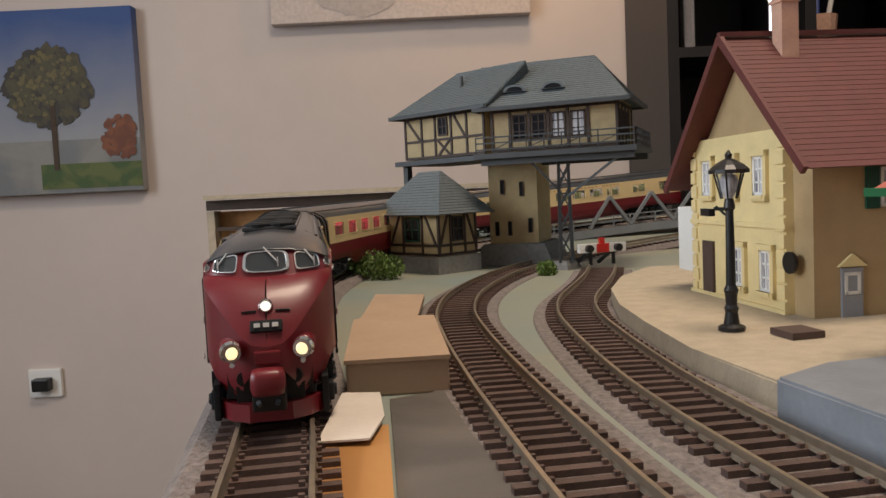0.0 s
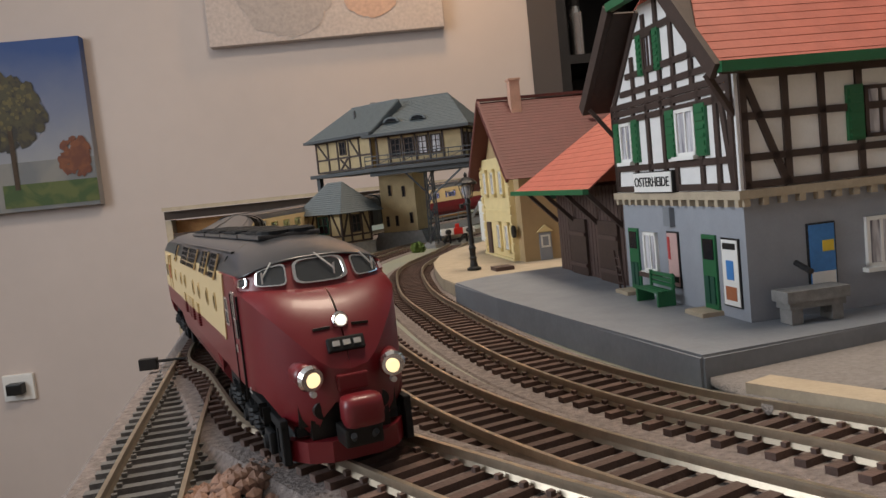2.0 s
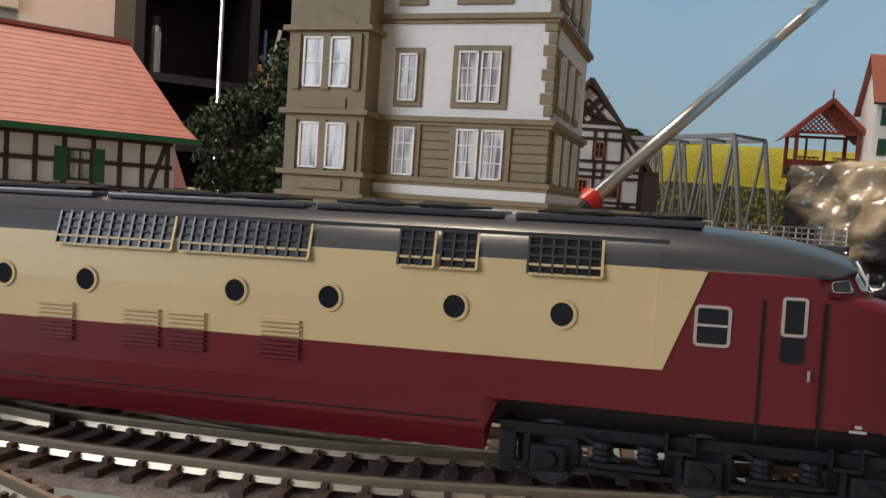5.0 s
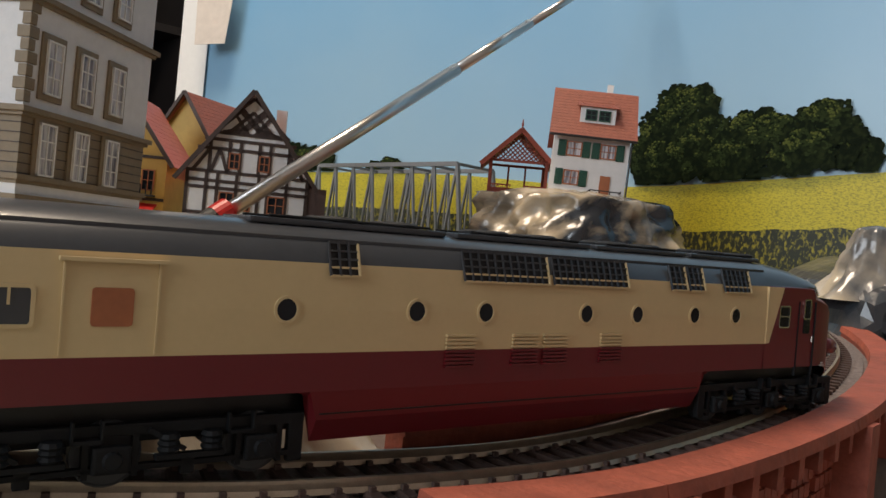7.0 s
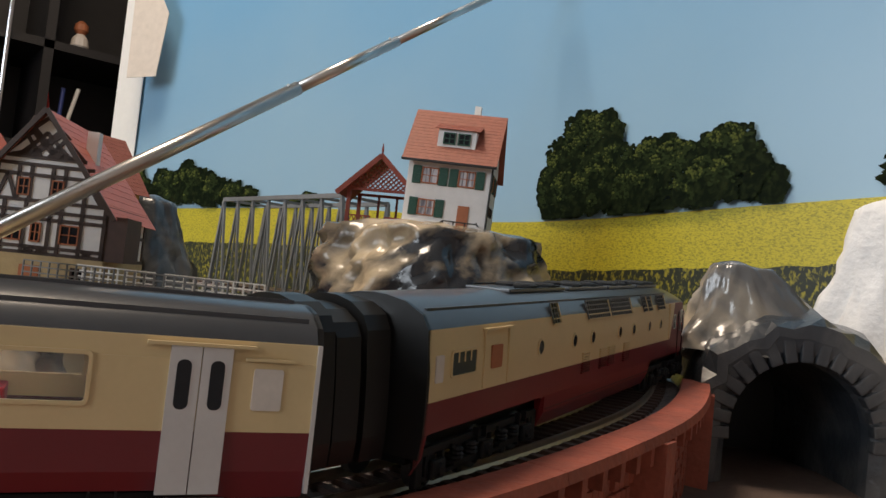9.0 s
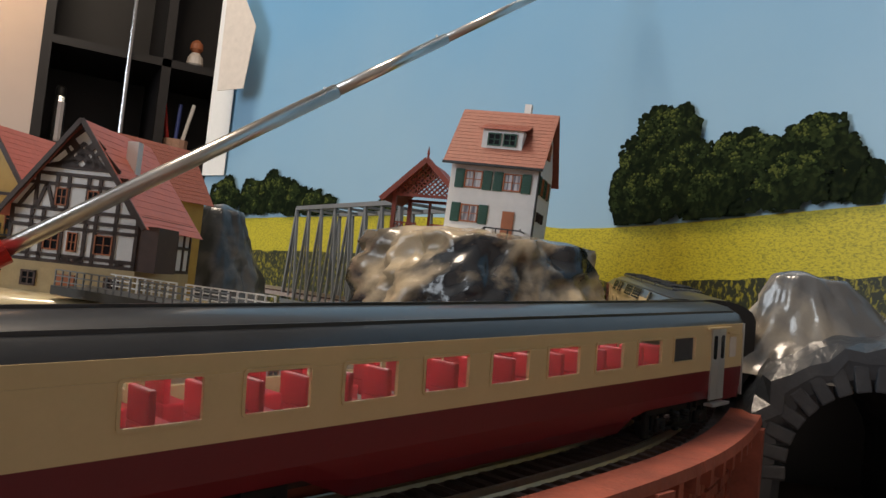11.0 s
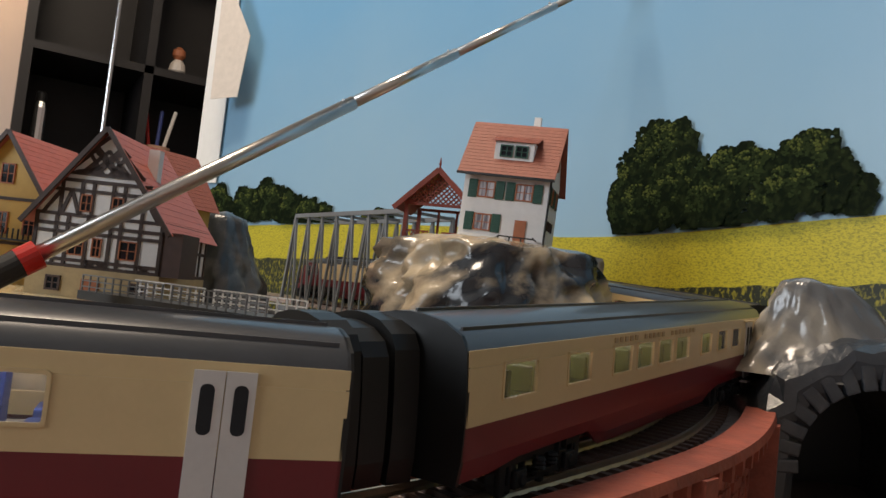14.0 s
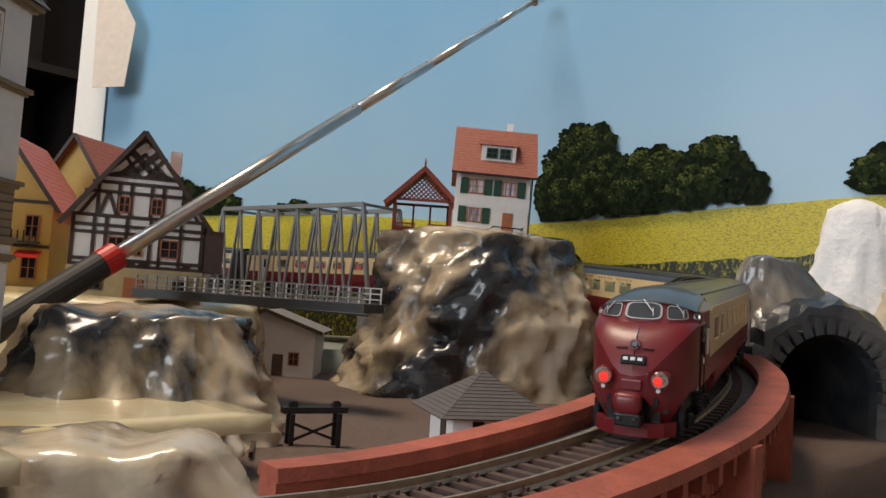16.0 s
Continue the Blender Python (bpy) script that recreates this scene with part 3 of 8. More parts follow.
def strip(pts, offs, z0, z1=None):
    """A strip along a curve: pairs of (side offset, height) swept along it."""
    bm = bmesh.new()
    rows = []
    for i, p in enumerate(pts):
        d = (pts[min(i + 1, len(pts) - 1)] - pts[max(i - 1, 0)])
        s = Vector((-d.y, d.x, 0)).normalized()
        rows.append([bm.verts.new(p + s * o + Vector((0, 0, z))) for o, z in offs])
    n = len(offs)
    for a, b in zip(rows, rows[1:]):
        for k in range(n):
            bm.faces.new((a[k], a[(k + 1) % n], b[(k + 1) % n], b[k]))
    bm.faces.new(rows[0])
    bm.faces.new(rows[-1][::-1])
    return bm


def track(pts, label, material, singles=(0, 0), bed=True, bed_w=0.019):
    P = spline(pts, 0.004)
    t = thing("railway_track", I4, label, "railway track", "tracks of the layout")
    for o in (-0.00865, 0.00865):
        prof = [(o - 0.0009, 0.0020), (o + 0.0009, 0.0020), (o + 0.0004, 0.0030), (o + 0.0005, 0.0042), (o + 0.0005, 0.0048), (o - 0.0005, 0.0048), (o - 0.0005, 0.0042), (o - 0.0004, 0.0030)]
        part("rail", strip(P, prof, 0), RAIL, t)
    if bed:
        part("ballast_bed", strip(P, [(-bed_w - 0.004, -0.003), (bed_w + 0.004, -0.003), (bed_w, 0.0007), (-bed_w, 0.0007)], 0), BALLAST, t)
    rest = bmesh.new()
    S = spline(pts, 0.0068)
    for i, p in enumerate(S):
        d = (S[min(i + 1, len(S) - 1)] - S[max(i - 1, 0)]).normalized()
        m = Matrix.Translation(p) @ d.to_track_quat("X", "Z").to_matrix().to_4x4()
        if singles[0] <= i < singles[1]:
            ob = new("sleeper", sleeper_mesh(material))
            ob.parent = t
            ob.matrix_basis = m
        else:
            for v in bmesh.ops.create_cube(rest, size=1, matrix=m @ Matrix.Diagonal((0.0026, 0.0284, 0.0022, 1)) @ Matrix.Translation((0, 0, 0.5)))["verts"]:
                pass
    if len(rest.verts):
        ob = part("sleeper_run", rest, material, t)
        ob["kind"] = "stuff"
    return t


# ---- loft of a rail car ----
PROFILE = [(0.0128, 0.0050), (0.0152, 0.0095), (0.0162, 0.0150), (0.0165, 0.0222), (0.0165, 0.0300), (0.0160, 0.0385), (0.0142, 0.0418), (0.0095, 0.0444), (0.0040, 0.0455), (0.0, 0.0457)]


def interp(table, x):
    for (a, fa), (b, fb) in zip(table, table[1:]):
        if x <= b:
            k = max(0.0, (x - a) / (b - a))
            return fa + (fb - fa) * k
    return table[-1][1]


CUTOUT = [(0, 0.0150), (0.096, 0.0150), (0.0985, 0.0140), (0.1005, 0.0050), (1, 0.0050)]


def loft(ds, i0, i1, low=None):
    """Skin of a car between profile points i0 and i1 along the stations ds, on both sides."""
    bm = bmesh.new()
    for sgn in (1, -1):
        rows = []
        for d in ds:
            r = PROFILE[i0:i1 + 1]
            if low is not None and i0 == 0:
                zl = interp(low, d)
                r = [(y, max(z, zl)) if zl > 0.0071 else (y, zl if k == 0 else z) for k, (y, z) in enumerate(r)]
            rows.append([bm.verts.new((-d, sgn * y, z)) for y, z in r])
        for a, b in zip(rows, rows[1:]):
            for k in range(len(a) - 1):
                bm.faces.new((a[k], a[k + 1], b[k + 1], b[k]))
    bmesh.ops.remove_doubles(bm, verts=bm.verts, dist=0.00002)
    return bm


def rounded(m, cu, cz, wu, hz, r, v0, v1, n=5, hole=None):
    """A rounded rectangle plate on a facade; hole: rim width, to leave a ring."""
    def ring(w_, h_, r_):
        out = []
        for qx, qz, a0 in ((1, 1, 0), (-1, 1, 90), (-1, -1, 180), (1, -1, 270)):
            for k in range(n):
                a = radians(a0 + 90 * k / (n - 1))
                out.append((cu + qx * (w_ / 2 - r_) + r_ * math.cos(a), cz + qz * (h_ / 2 - r_) + r_ * math.sin(a)))
        return out
    bm = bmesh.new()
    o = ring(wu, hz, r)
    f0, f1 = [bm.verts.new(m @ Vector((u, v0, z))) for u, z in o], [bm.verts.new(m @ Vector((u, v1, z))) for u, z in o]
    k = len(o)
    for i in range(k):
        bm.faces.new((f0[i], f0[(i + 1) % k], f1[(i + 1) % k], f1[i]))
    if hole:
        h = ring(wu - 2 * hole, hz - 2 * hole, max(0.0001, r - hole * 0.8))
        g0, g1 = [bm.verts.new(m @ Vector((u, v0, z))) for u, z in h], [bm.verts.new(m @ Vector((u, v1, z))) for u, z in h]
        for i in range(k):
            bm.faces.new((g0[i], g0[(i + 1) % k], g1[(i + 1) % k], g1[i]))
            bm.faces.new((f1[i], f1[(i + 1) % k], g1[(i + 1) % k], g1[i]))
    else:
        bm.faces.new(f1)
    return bm


def side_frame(sgn):
    """u backwards from the front end, v outwards on that side, up."""
    return Matrix(((-1, 0, 0, 0), (0, sgn, 0, 0), (0, 0, 1, 0), (0, 0, 0, 1)))


def bogie(car, d, axles, span):
    m = pose(-d, 0, 0)
    x0, x1 = -span / 2 - 0.0085, span / 2 + 0.0085
    bg = part("bogie", B((x0, x1, -0.0105, 0.0105, 0.0070, 0.0090), m=m), CHASSIS, car)
    for sgn in (1, -1):
        y0, y1 = sorted((sgn * 0.0120, sgn * 0.0136))
        ya, yb = sorted((sgn * 0.0134, sgn * 0.0150))
        part("side_frame", B((x0, x1, y0, y1, 0.0088, 0.0108), m=m, bev=0.0003), CHASSIS, bg, "dark grey cast side frame")
        part("lower_beam", B((x0 + 0.002, x1 - 0.002, y0, y1, 0.0030, 0.0040), m=m, bev=0.0002), CHASSIS, bg)
        for x in (x0, x1 - 0.0030):
            part("frame_end", B((x, x + 0.0030, y0, y1, 0.0018, 0.0100), m=m, bev=0.0004), CHASSIS, bg)
        for k in range(axles):
            x = -span / 2 + span * k / (axles - 1)
            part("axle_box", B((x - 0.0030, x + 0.0030, ya, yb, 0.0030, 0.0076), m=m, bev=0.0006), CHASSIS, bg)
            part("box_cover", tube(m @ Vector((x, sgn * 0.0148, 0.0053)), m @ Vector((x, sgn * 0.0157, 0.0053)), 0.0017, 0.0013, n=14), CHASSIS, bg)
            for e in (-0.0038, 0.0038):
                part("horn_guide", B((x + e - 0.0005, x + e + 0.0005, y0, y1, 0.0022, 0.0092), m=m), CHASSIS, bg)
            wh_ = part("wheel", tube(m @ Vector((x, sgn * 0.0078, 0.0053)), m @ Vector((x, sgn * 0.0104, 0.0053)), 0.0056, n=24), STEELG, bg)
            part("tyre", tube(m @ Vector((x, sgn * 0.0103, 0.0053)), m @ Vector((x, sgn * 0.0106, 0.0053)), 0.0056, 0.0050, n=24), STEELG, wh_)
        for k in range(axles - 1):
            x = -span / 2 + span * (k + 0.5) / (axles - 1)
            for e in (-0.0036, 0.0036):
                part("coil_spring", lathe([(0.0015, 0.0), (0.0019, 0.0005), (0.0015, 0.0010), (0.0019, 0.0015), (0.0015, 0.0020), (0.0019, 0.0025), (0.0015, 0.0032)], n=10, c=(-d + x + e, sgn * 0.0142, 0.0058)), CHASSIS, bg)
            part("spring_plank", B((x - 0.0058, x + 0.0058, ya, yb, 0.0046, 0.0056), m=m, bev=0.0002), CHASSIS, bg)
            part("brake_block", B((x - 0.0012, x + 0.0012, y0, y1, 0.0016, 0.0050), m=m, bev=0.0003), CHASSIS, bg)
            part("damper", bar(m @ Vector((x - 0.0070, sgn * 0.0146, 0.0098)), m @ Vector((x - 0.0010, sgn * 0.0146, 0.0062)), 0.0008, 0.0008), CHASSIS, bg)
            part("foot_step", B((x + 0.0062, x + 0.0110, ya, sorted((sgn * 0.0134, sgn * 0.0158))[1] if sgn > 0 else yb, 0.0082, 0.0088), (x + 0.0062, x + 0.0066, ya, yb, 0.0082, 0.0118), (x + 0.0106, x + 0.0110, ya, yb, 0.0082, 0.0118), m=m), CHASSIS, bg)
    return bg


def saloon(car, d0, d1, tint):
    part("saloon_floor", B((-d1, -d0, -0.0150, 0.0150, 0.0205, 0.0215)), INWALL, car)
    part("saloon_light", B((-d1 + 0.006, -d0 - 0.006, -0.003, 0.003, 0.0388, 0.0392)), INLIGHT, car)
    k = d0 + 0.012
    n = 0
    while k < d1 - 0.012:
        for sgn in (1, -1):
            part("seat", B((-k - 0.003, -k + 0.003, sgn * 0.0085 - 0.0045, sgn * 0.0085 + 0.0045, 0.0215, 0.0255), (-k - 0.003, -k - 0.0015, sgn * 0.0085 - 0.0045, sgn * 0.0085 + 0.0045, 0.0255, 0.0322), bev=0.0005), tint, car)
        k += 0.0112
        n += 1


def car_end(car, d, L):
    part("end_wall", poly([(y, z) for y, z in PROFILE[1:]] + [(-y, z) for y, z in PROFILE[-2:0:-1]], -d - 0.0006, -d + 0.0006, axis="x"), BLACK, car)


def side_windows(car, sgn, wins, zlo, zhi, d0, d1, fm=None, wave=0.0165):
    """A cream side wall from d0 to d1, pierced by windows (centre, width)."""
    m = side_frame(sgn)
    y0, y1 = wave - 0.0008, wave
    edges = [d0]
    boxes = [(d0, d1, y0, y1, 0.0222, zlo), (d0, d1, y0 - 0.0002, y1 - 0.0003, zhi, 0.0387)]
    for c, ww in sorted(wins):
        boxes.append((edges[-1], c - ww / 2, y0, y1, zlo, zhi))
        edges.append(c + ww / 2)
    boxes.append((edges[-1], d1, y0, y1, zlo, zhi))
    part("side_wall", B(*boxes, m=m), CREAM, car, "cream side wall with window openings")
    for c, ww in wins:
        fr = part("window_frame", rounded(m, c, (zlo + zhi) / 2, ww + 0.0012, zhi - zlo + 0.0012, 0.0011, y1 - 0.0004, y1 + 0.0003, hole=0.0007), fm or CREAM, car)
        pn = part("pane", rounded(m, c, (zlo + zhi) / 2, ww, zhi - zlo, 0.0008, y1 - 0.0007, y1 - 0.0003), GLASS, fr)
        pn.visible_shadow = False


def red_lower(car, ds, low=None):
    part("lower_body", loft(ds, 0, 3, low), RED, car, "dark red lower body")


def stations(d0, d1, step=0.006):
    n = max(1, round((d1 - d0) / step))
    return [d0 + (d1 - d0) * k / n for k in range(n + 1)]


# columns of the front end, from the side round to the middle: (back from the front, half width, height)
CREASE = [(0.0737, 0.0165, 0.0384), (0.0640, 0.0165, 0.0384), (0.0550, 0.0165, 0.0384), (0.0500, 0.0164, 0.0382), (0.0482, 0.0163, 0.0353), (0.0440, 0.0159, 0.0345), (0.0389, 0.0150, 0.0333), (0.0345, 0.0133, 0.0312), (0.0310, 0.0110, 0.0285), (0.0283, 0.0084, 0.0254), (0.0263, 0.0060, 0.0225), (0.0250, 0.0036, 0.0206), (0.0244, 0.0, 0.0200)]
SILL = [(0.0737, 0.0164, 0.0385), (0.0640, 0.0164, 0.0385), (0.0550, 0.0164, 0.0385), (0.0500, 0.0161, 0.0383), (0.0486, 0.0159, 0.0356), (0.0450, 0.0151, 0.0357), (0.0420, 0.0131, 0.0357), (0.0403, 0.0108, 0.0356), (0.0394, 0.0082, 0.0354), (0.0390, 0.0061, 0.0352), (0.0388, 0.0040, 0.0351), (0.0387, 0.0020, 0.0350), (0.0387, 0.0, 0.0350)]
BROW = [(0.0737, 0.0160, 0.0385), (0.0640, 0.0160, 0.0385), (0.0550, 0.0159, 0.0385), (0.0500, 0.0156, 0.0384), (0.0488, 0.0153, 0.0384), (0.0462, 0.0142, 0.0389), (0.0442, 0.0122, 0.0398), (0.0435, 0.0100, 0.0404), (0.0431, 0.0076, 0.0409), (0.0428, 0.0056, 0.0412), (0.0426, 0.0037, 0.0413), (0.0425, 0.0018, 0.0414), (0.0425, 0.0, 0.0414)]
CROWN_Y = [0.0160, 0.0160, 0.0160, 0.0160, 0.0156, 0.0149, 0.0136, 0.0116, 0.0091, 0.0067, 0.0044, 0.0022, 0.0]
BELLY = [(0, 0.0140), (0.0258, 0.0140), (0.0272, 0.0060), (0.0320, 0.0046), (0.0330, 0.0090), (0.0350, 0.0130), (0.0385, 0.0150), (0.0740, 0.0150)]


def spot(row, k):
    """A point on a column curve; k may be negative (the other side) and need not be whole."""
    sgn, k = (1, k) if k >= 0 else (-1, -k)
    i = min(len(row) - 2, int(k))
    p = Vector(row[i]).lerp(Vector(row[i + 1]), k - i)
    return Vector((-p.x, sgn * p.y, p.z))


def skin(columns):
    """A mirrored sheet over columns of points."""
    bm = bmesh.new()
    for sgn in (1, -1):
        rows = [[bm.verts.new((-p[0], sgn * p[1], p[2])) for p in col] for col in columns]
        for a, b in zip(rows, rows[1:]):
            for k in range(len(a) - 1):
                bm.faces.new((a[k], a[k + 1], b[k + 1], b[k]))
    bmesh.ops.remove_doubles(bm, verts=bm.verts, dist=0.00004)
    return bm


def glaze(k0, k1, f0, f1, car, name, label, wiper=0):
    """A rounded pane with a bright frame on the glasshouse between sill and brow."""
    mid = 12.0

    def at(a, b):
        # a runs along the columns as a signed distance from the middle
        k = (mid - abs(a)) * (1 if a >= 0 else -1)
        return spot(SILL, k if a else mid).lerp(spot(BROW, k if a else mid), b)
    kc, kw, fc, fw = (k0 + k1) / 2, (k1 - k0) / 2, (f0 + f1) / 2, (f1 - f0) / 2
    c = at(kc, fc)
    nrm = (at(kc + 0.4, fc) - at(kc - 0.4, fc)).cross(at(kc, fc + 0.2) - at(kc, fc - 0.2)).normalized()
    if nrm.x < 0 and abs(nrm.x) > abs(nrm.y):
        nrm = -nrm
    elif abs(nrm.x) <= abs(nrm.y) and nrm.y * c.y < 0:
        nrm = -nrm

    def ring(scale, out):
        pts = []
        for i in range(28):
            a = 2 * math.pi * i / 28
            ca, sa = math.cos(a), math.sin(a)
            u = math.copysign(abs(ca) ** 0.42, ca) * scale
            v = math.copysign(abs(sa) ** 0.42, sa) * scale
            pts.append(at(kc + kw * u, fc + fw * v) + nrm * out)
        return pts
    bm = bmesh.new()
    loops = [[bm.verts.new(p) for p in ring(sc, o)] for sc, o in ((1.08, 0.0001), (1.06, 0.0006), (0.94, 0.0006), (0.90, 0.0003))]
    for a, b in zip(loops, loops[1:]):
        for i in range(28):
            bm.faces.new((a[i], a[(i + 1) % 28], b[(i + 1) % 28], b[i]))
    ws = part(name, bm, CHROME, car, label)
    bm = bmesh.new()
    hub = bm.verts.new(c + nrm * 0.00035)
    edge = [bm.verts.new(p) for p in ring(0.93, 0.00035)]
    for i in range(28):
        bm.faces.new((hub, edge[i], edge[(i + 1) % 28]))
    part("pane", bm, SCREEN, ws)
    if wiper:
        a, b = at(kc - kw * 0.10 * wiper, fc + fw * 1.35) + nrm * 0.0009, at(kc + kw * 0.55 * wiper, fc - fw * 0.15) + nrm * 0.0009
        wp = part("wiper", bar(a, b, 0.0003, 0.0003, nrm), SILVER, ws, "thin bright wiper")
        part("blade", bar(b + Vector((0, 0, 0.0012)), b - Vector((0, 0, 0.0012)), 0.0003, 0.0003, nrm), SILVER, wp)


def nose_parts(car, lit, mark):
    """The shaped front end: flat cheeks, wedge-shaped front panel, glasshouse, lamps, coupling cover."""
    cheeks, wedge, cab, dome = [], [], [], []
    roofline = sorted(PROFILE[5:])
    for c, sl, br, cy in zip(CREASE, SILL, BROW, CROWN_Y):
        low = interp(BELLY, c[0])
        col = []
        for f in (0, 0.12, 0.25, 0.4, 0.6, 0.8, 0.93, 1.0):
            z = low + (c[2] - low) * f
            tuck = 1 - 0.20 * max(0.0, (0.0125 - z) / 0.0080) ** 1.5
            col.append((0.050 - (0.050 - c[0]) * (tuck if c[0] < 0.05 else 1), c[1] * tuck, z))
        cheeks.append(col)
        a, b = Vector(c), Vector(sl)
        f = min(1.0, ((b - a).length / 0.0208)) ** 1.5
        ctl = (a + b) / 2 + Vector((-0.0018, 0.0004, 0.0066)) * f
        wedge.append([tuple(a * (1 - t) ** 2 + ctl * 2 * t * (1 - t) + b * t * t) for t in (0, 0.1, 0.22, 0.35, 0.5, 0.65, 0.8, 0.92, 1.0)])
        cab.append([sl, tuple(Vector(sl).lerp(Vector(br), 0.5)), br])
        r = Vector((0.0738, cy, interp(roofline, cy)))
        lip = Vector((br[0] - 0.0009, br[1] * 1.035, br[2] - 0.0002)) if br[0] < 0.0495 else Vector((br[0], br[1], br[2]))
        ctl = Vector((lip.x + 0.3 * (r.x - lip.x), r.y * 0.9 + lip.y * 0.1, r.z - 0.0003))
        dome.append([br, tuple(lip)] + [tuple(lip * (1 - t) ** 2 + ctl * 2 * t * (1 - t) + r * t * t) for t in (0.06, 0.15, 0.28, 0.42, 0.58, 0.75, 0.9, 1.0)])
    part("nose_side", skin(cheeks), RED, car, "dark red nose with flat curved cheeks", smooth=True)
    part("nose_wedge", skin(wedge), RED, car, "wedge-shaped front panel", smooth=True)
    part("cab_pillar", skin(cab), RED, car, smooth=True)
    part("cab_roof", skin(dome), ROOFG, car, "grey domed cab roof with a peaked edge", smooth=True)
    glaze(-2.75, 2.75, 0.14, 0.90, car, "windscreen", "windscreen with a bright frame", 1)
    for sgn in (1, -1):
        glaze(*sorted((sgn * 3.55, sgn * 6.05)), 0.12, 0.86, car, "side_windscreen", "side windscreen with a bright frame", sgn)
        glaze(*sorted((sgn * 6.75, sgn * 7.75)), 0.18, 0.72, car, "quarter_window", "small quarter window")
        lampb = part("headlight", tube((-0.0300, sgn * 0.0094, 0.0203), (-0.0240, sgn * 0.0082, 0.0196), 0.0018, 0.0025, n=18), RED, car, smooth=True)
        part("rim", tube((-0.0240, sgn * 0.0082, 0.0196), (-0.0229, sgn * 0.0080, 0.0195), 0.0026, 0.0022, n=18), CHROME, lampb, "chrome lamp rim")
        part("lens", tube((-0.0229, sgn * 0.0080, 0.0195), (-0.0224, sgn * 0.0080, 0.0195), 0.0015, 0.0009, n=18), lit, lampb, "glowing lens")
        part("tail_lens", tube((-0.0246, sgn * 0.0080, 0.0166), (-0.0232, sgn * 0.0080, 0.0166), 0.0006, n=10), SILVER, lampb)
        part("vent_slit", bar((-0.0284, sgn * 0.0022, 0.0280), (-0.0288, sgn * 0.0056, 0.0278), 0.0006, 0.0005), BLACK, car)
        part("buffer_pocket", tube((-0.0292, sgn * 0.0060, 0.0125), (-0.0267, sgn * 0.0058, 0.0125), 0.0018, n=14), BLACK, car)
    tl = part("top_lamp", tube((-0.0312, 0, 0.0284), (-0.0284, 0, 0.0291), 0.0017, n=18), RED, car)
    part("rim", tube((-0.0284, 0, 0.0291), (-0.0279, 0, 0.0292), 0.0017, 0.0014, n=18), CHROME if mark else RED, tl)
    part("lens", tube((-0.0279, 0, 0.0292), (-0.0276, 0, 0.0293), 0.0012, 0.0008, n=16), HEADT if mark else DARKGLASS, tl, "lamp lens")
    q = pose(-0.0262, 0, 0.0247, 0, -26, 0)
    bd = part("badge", B((-0.0008, 0.0006, -0.0037, 0.0037, -0.0014, 0.0014), m=q, bev=0.0003), CHASSIS, car, "small emblem plate with silver letters")
    for k in (-1, 0, 1):
        part("emblem_bar", B((0.0005, 0.0010, k * 0.0021 - 0.0007, k * 0.0021 + 0.0007, -0.0005, 0.0005), m=q), SILVER, bd)
    part("front_hatch", B((-0.0255, -0.0237, -0.0031, 0.0031, 0.0160, 0.0192), bev=0.0004), RED, car)
    part("mouth", B((-0.036, -0.0288, -0.0080, 0.0080, 0.0058, 0.0145)), BLACK, car, "black opening round the coupling")
    part("coupling_cover", B((-0.0232, -0.0172, -0.0039, 0.0039, 0.0099, 0.0160), bev=0.0018), RED, car, "rounded red coupling cover", smooth=True)
    cp = part("coupling", B((-0.027, -0.0200, -0.0038, 0.0038, 0.0060, 0.0098), bev=0.0006), BLACK, car)
    for y in (-0.0018, 0.0016):
        part("coupling_hook", tube((-0.0215, y, 0.0068), (-0.0192, y * 1.3, 0.0086), 0.0006, n=8), STEELG, cp)
    part("plough", poly([(-0.0258, -0.0050), (-0.0258, 0.0050), (-0.0285, 0.0092), (-0.0330, 0.0120), (-0.0350, 0.0120), (-0.0350, -0.0120), (-0.0330, -0.0120), (-0.0285, -0.0092)], 0.0022, 0.0064, axis="z"), RED, car, "dark red skirt under the nose")


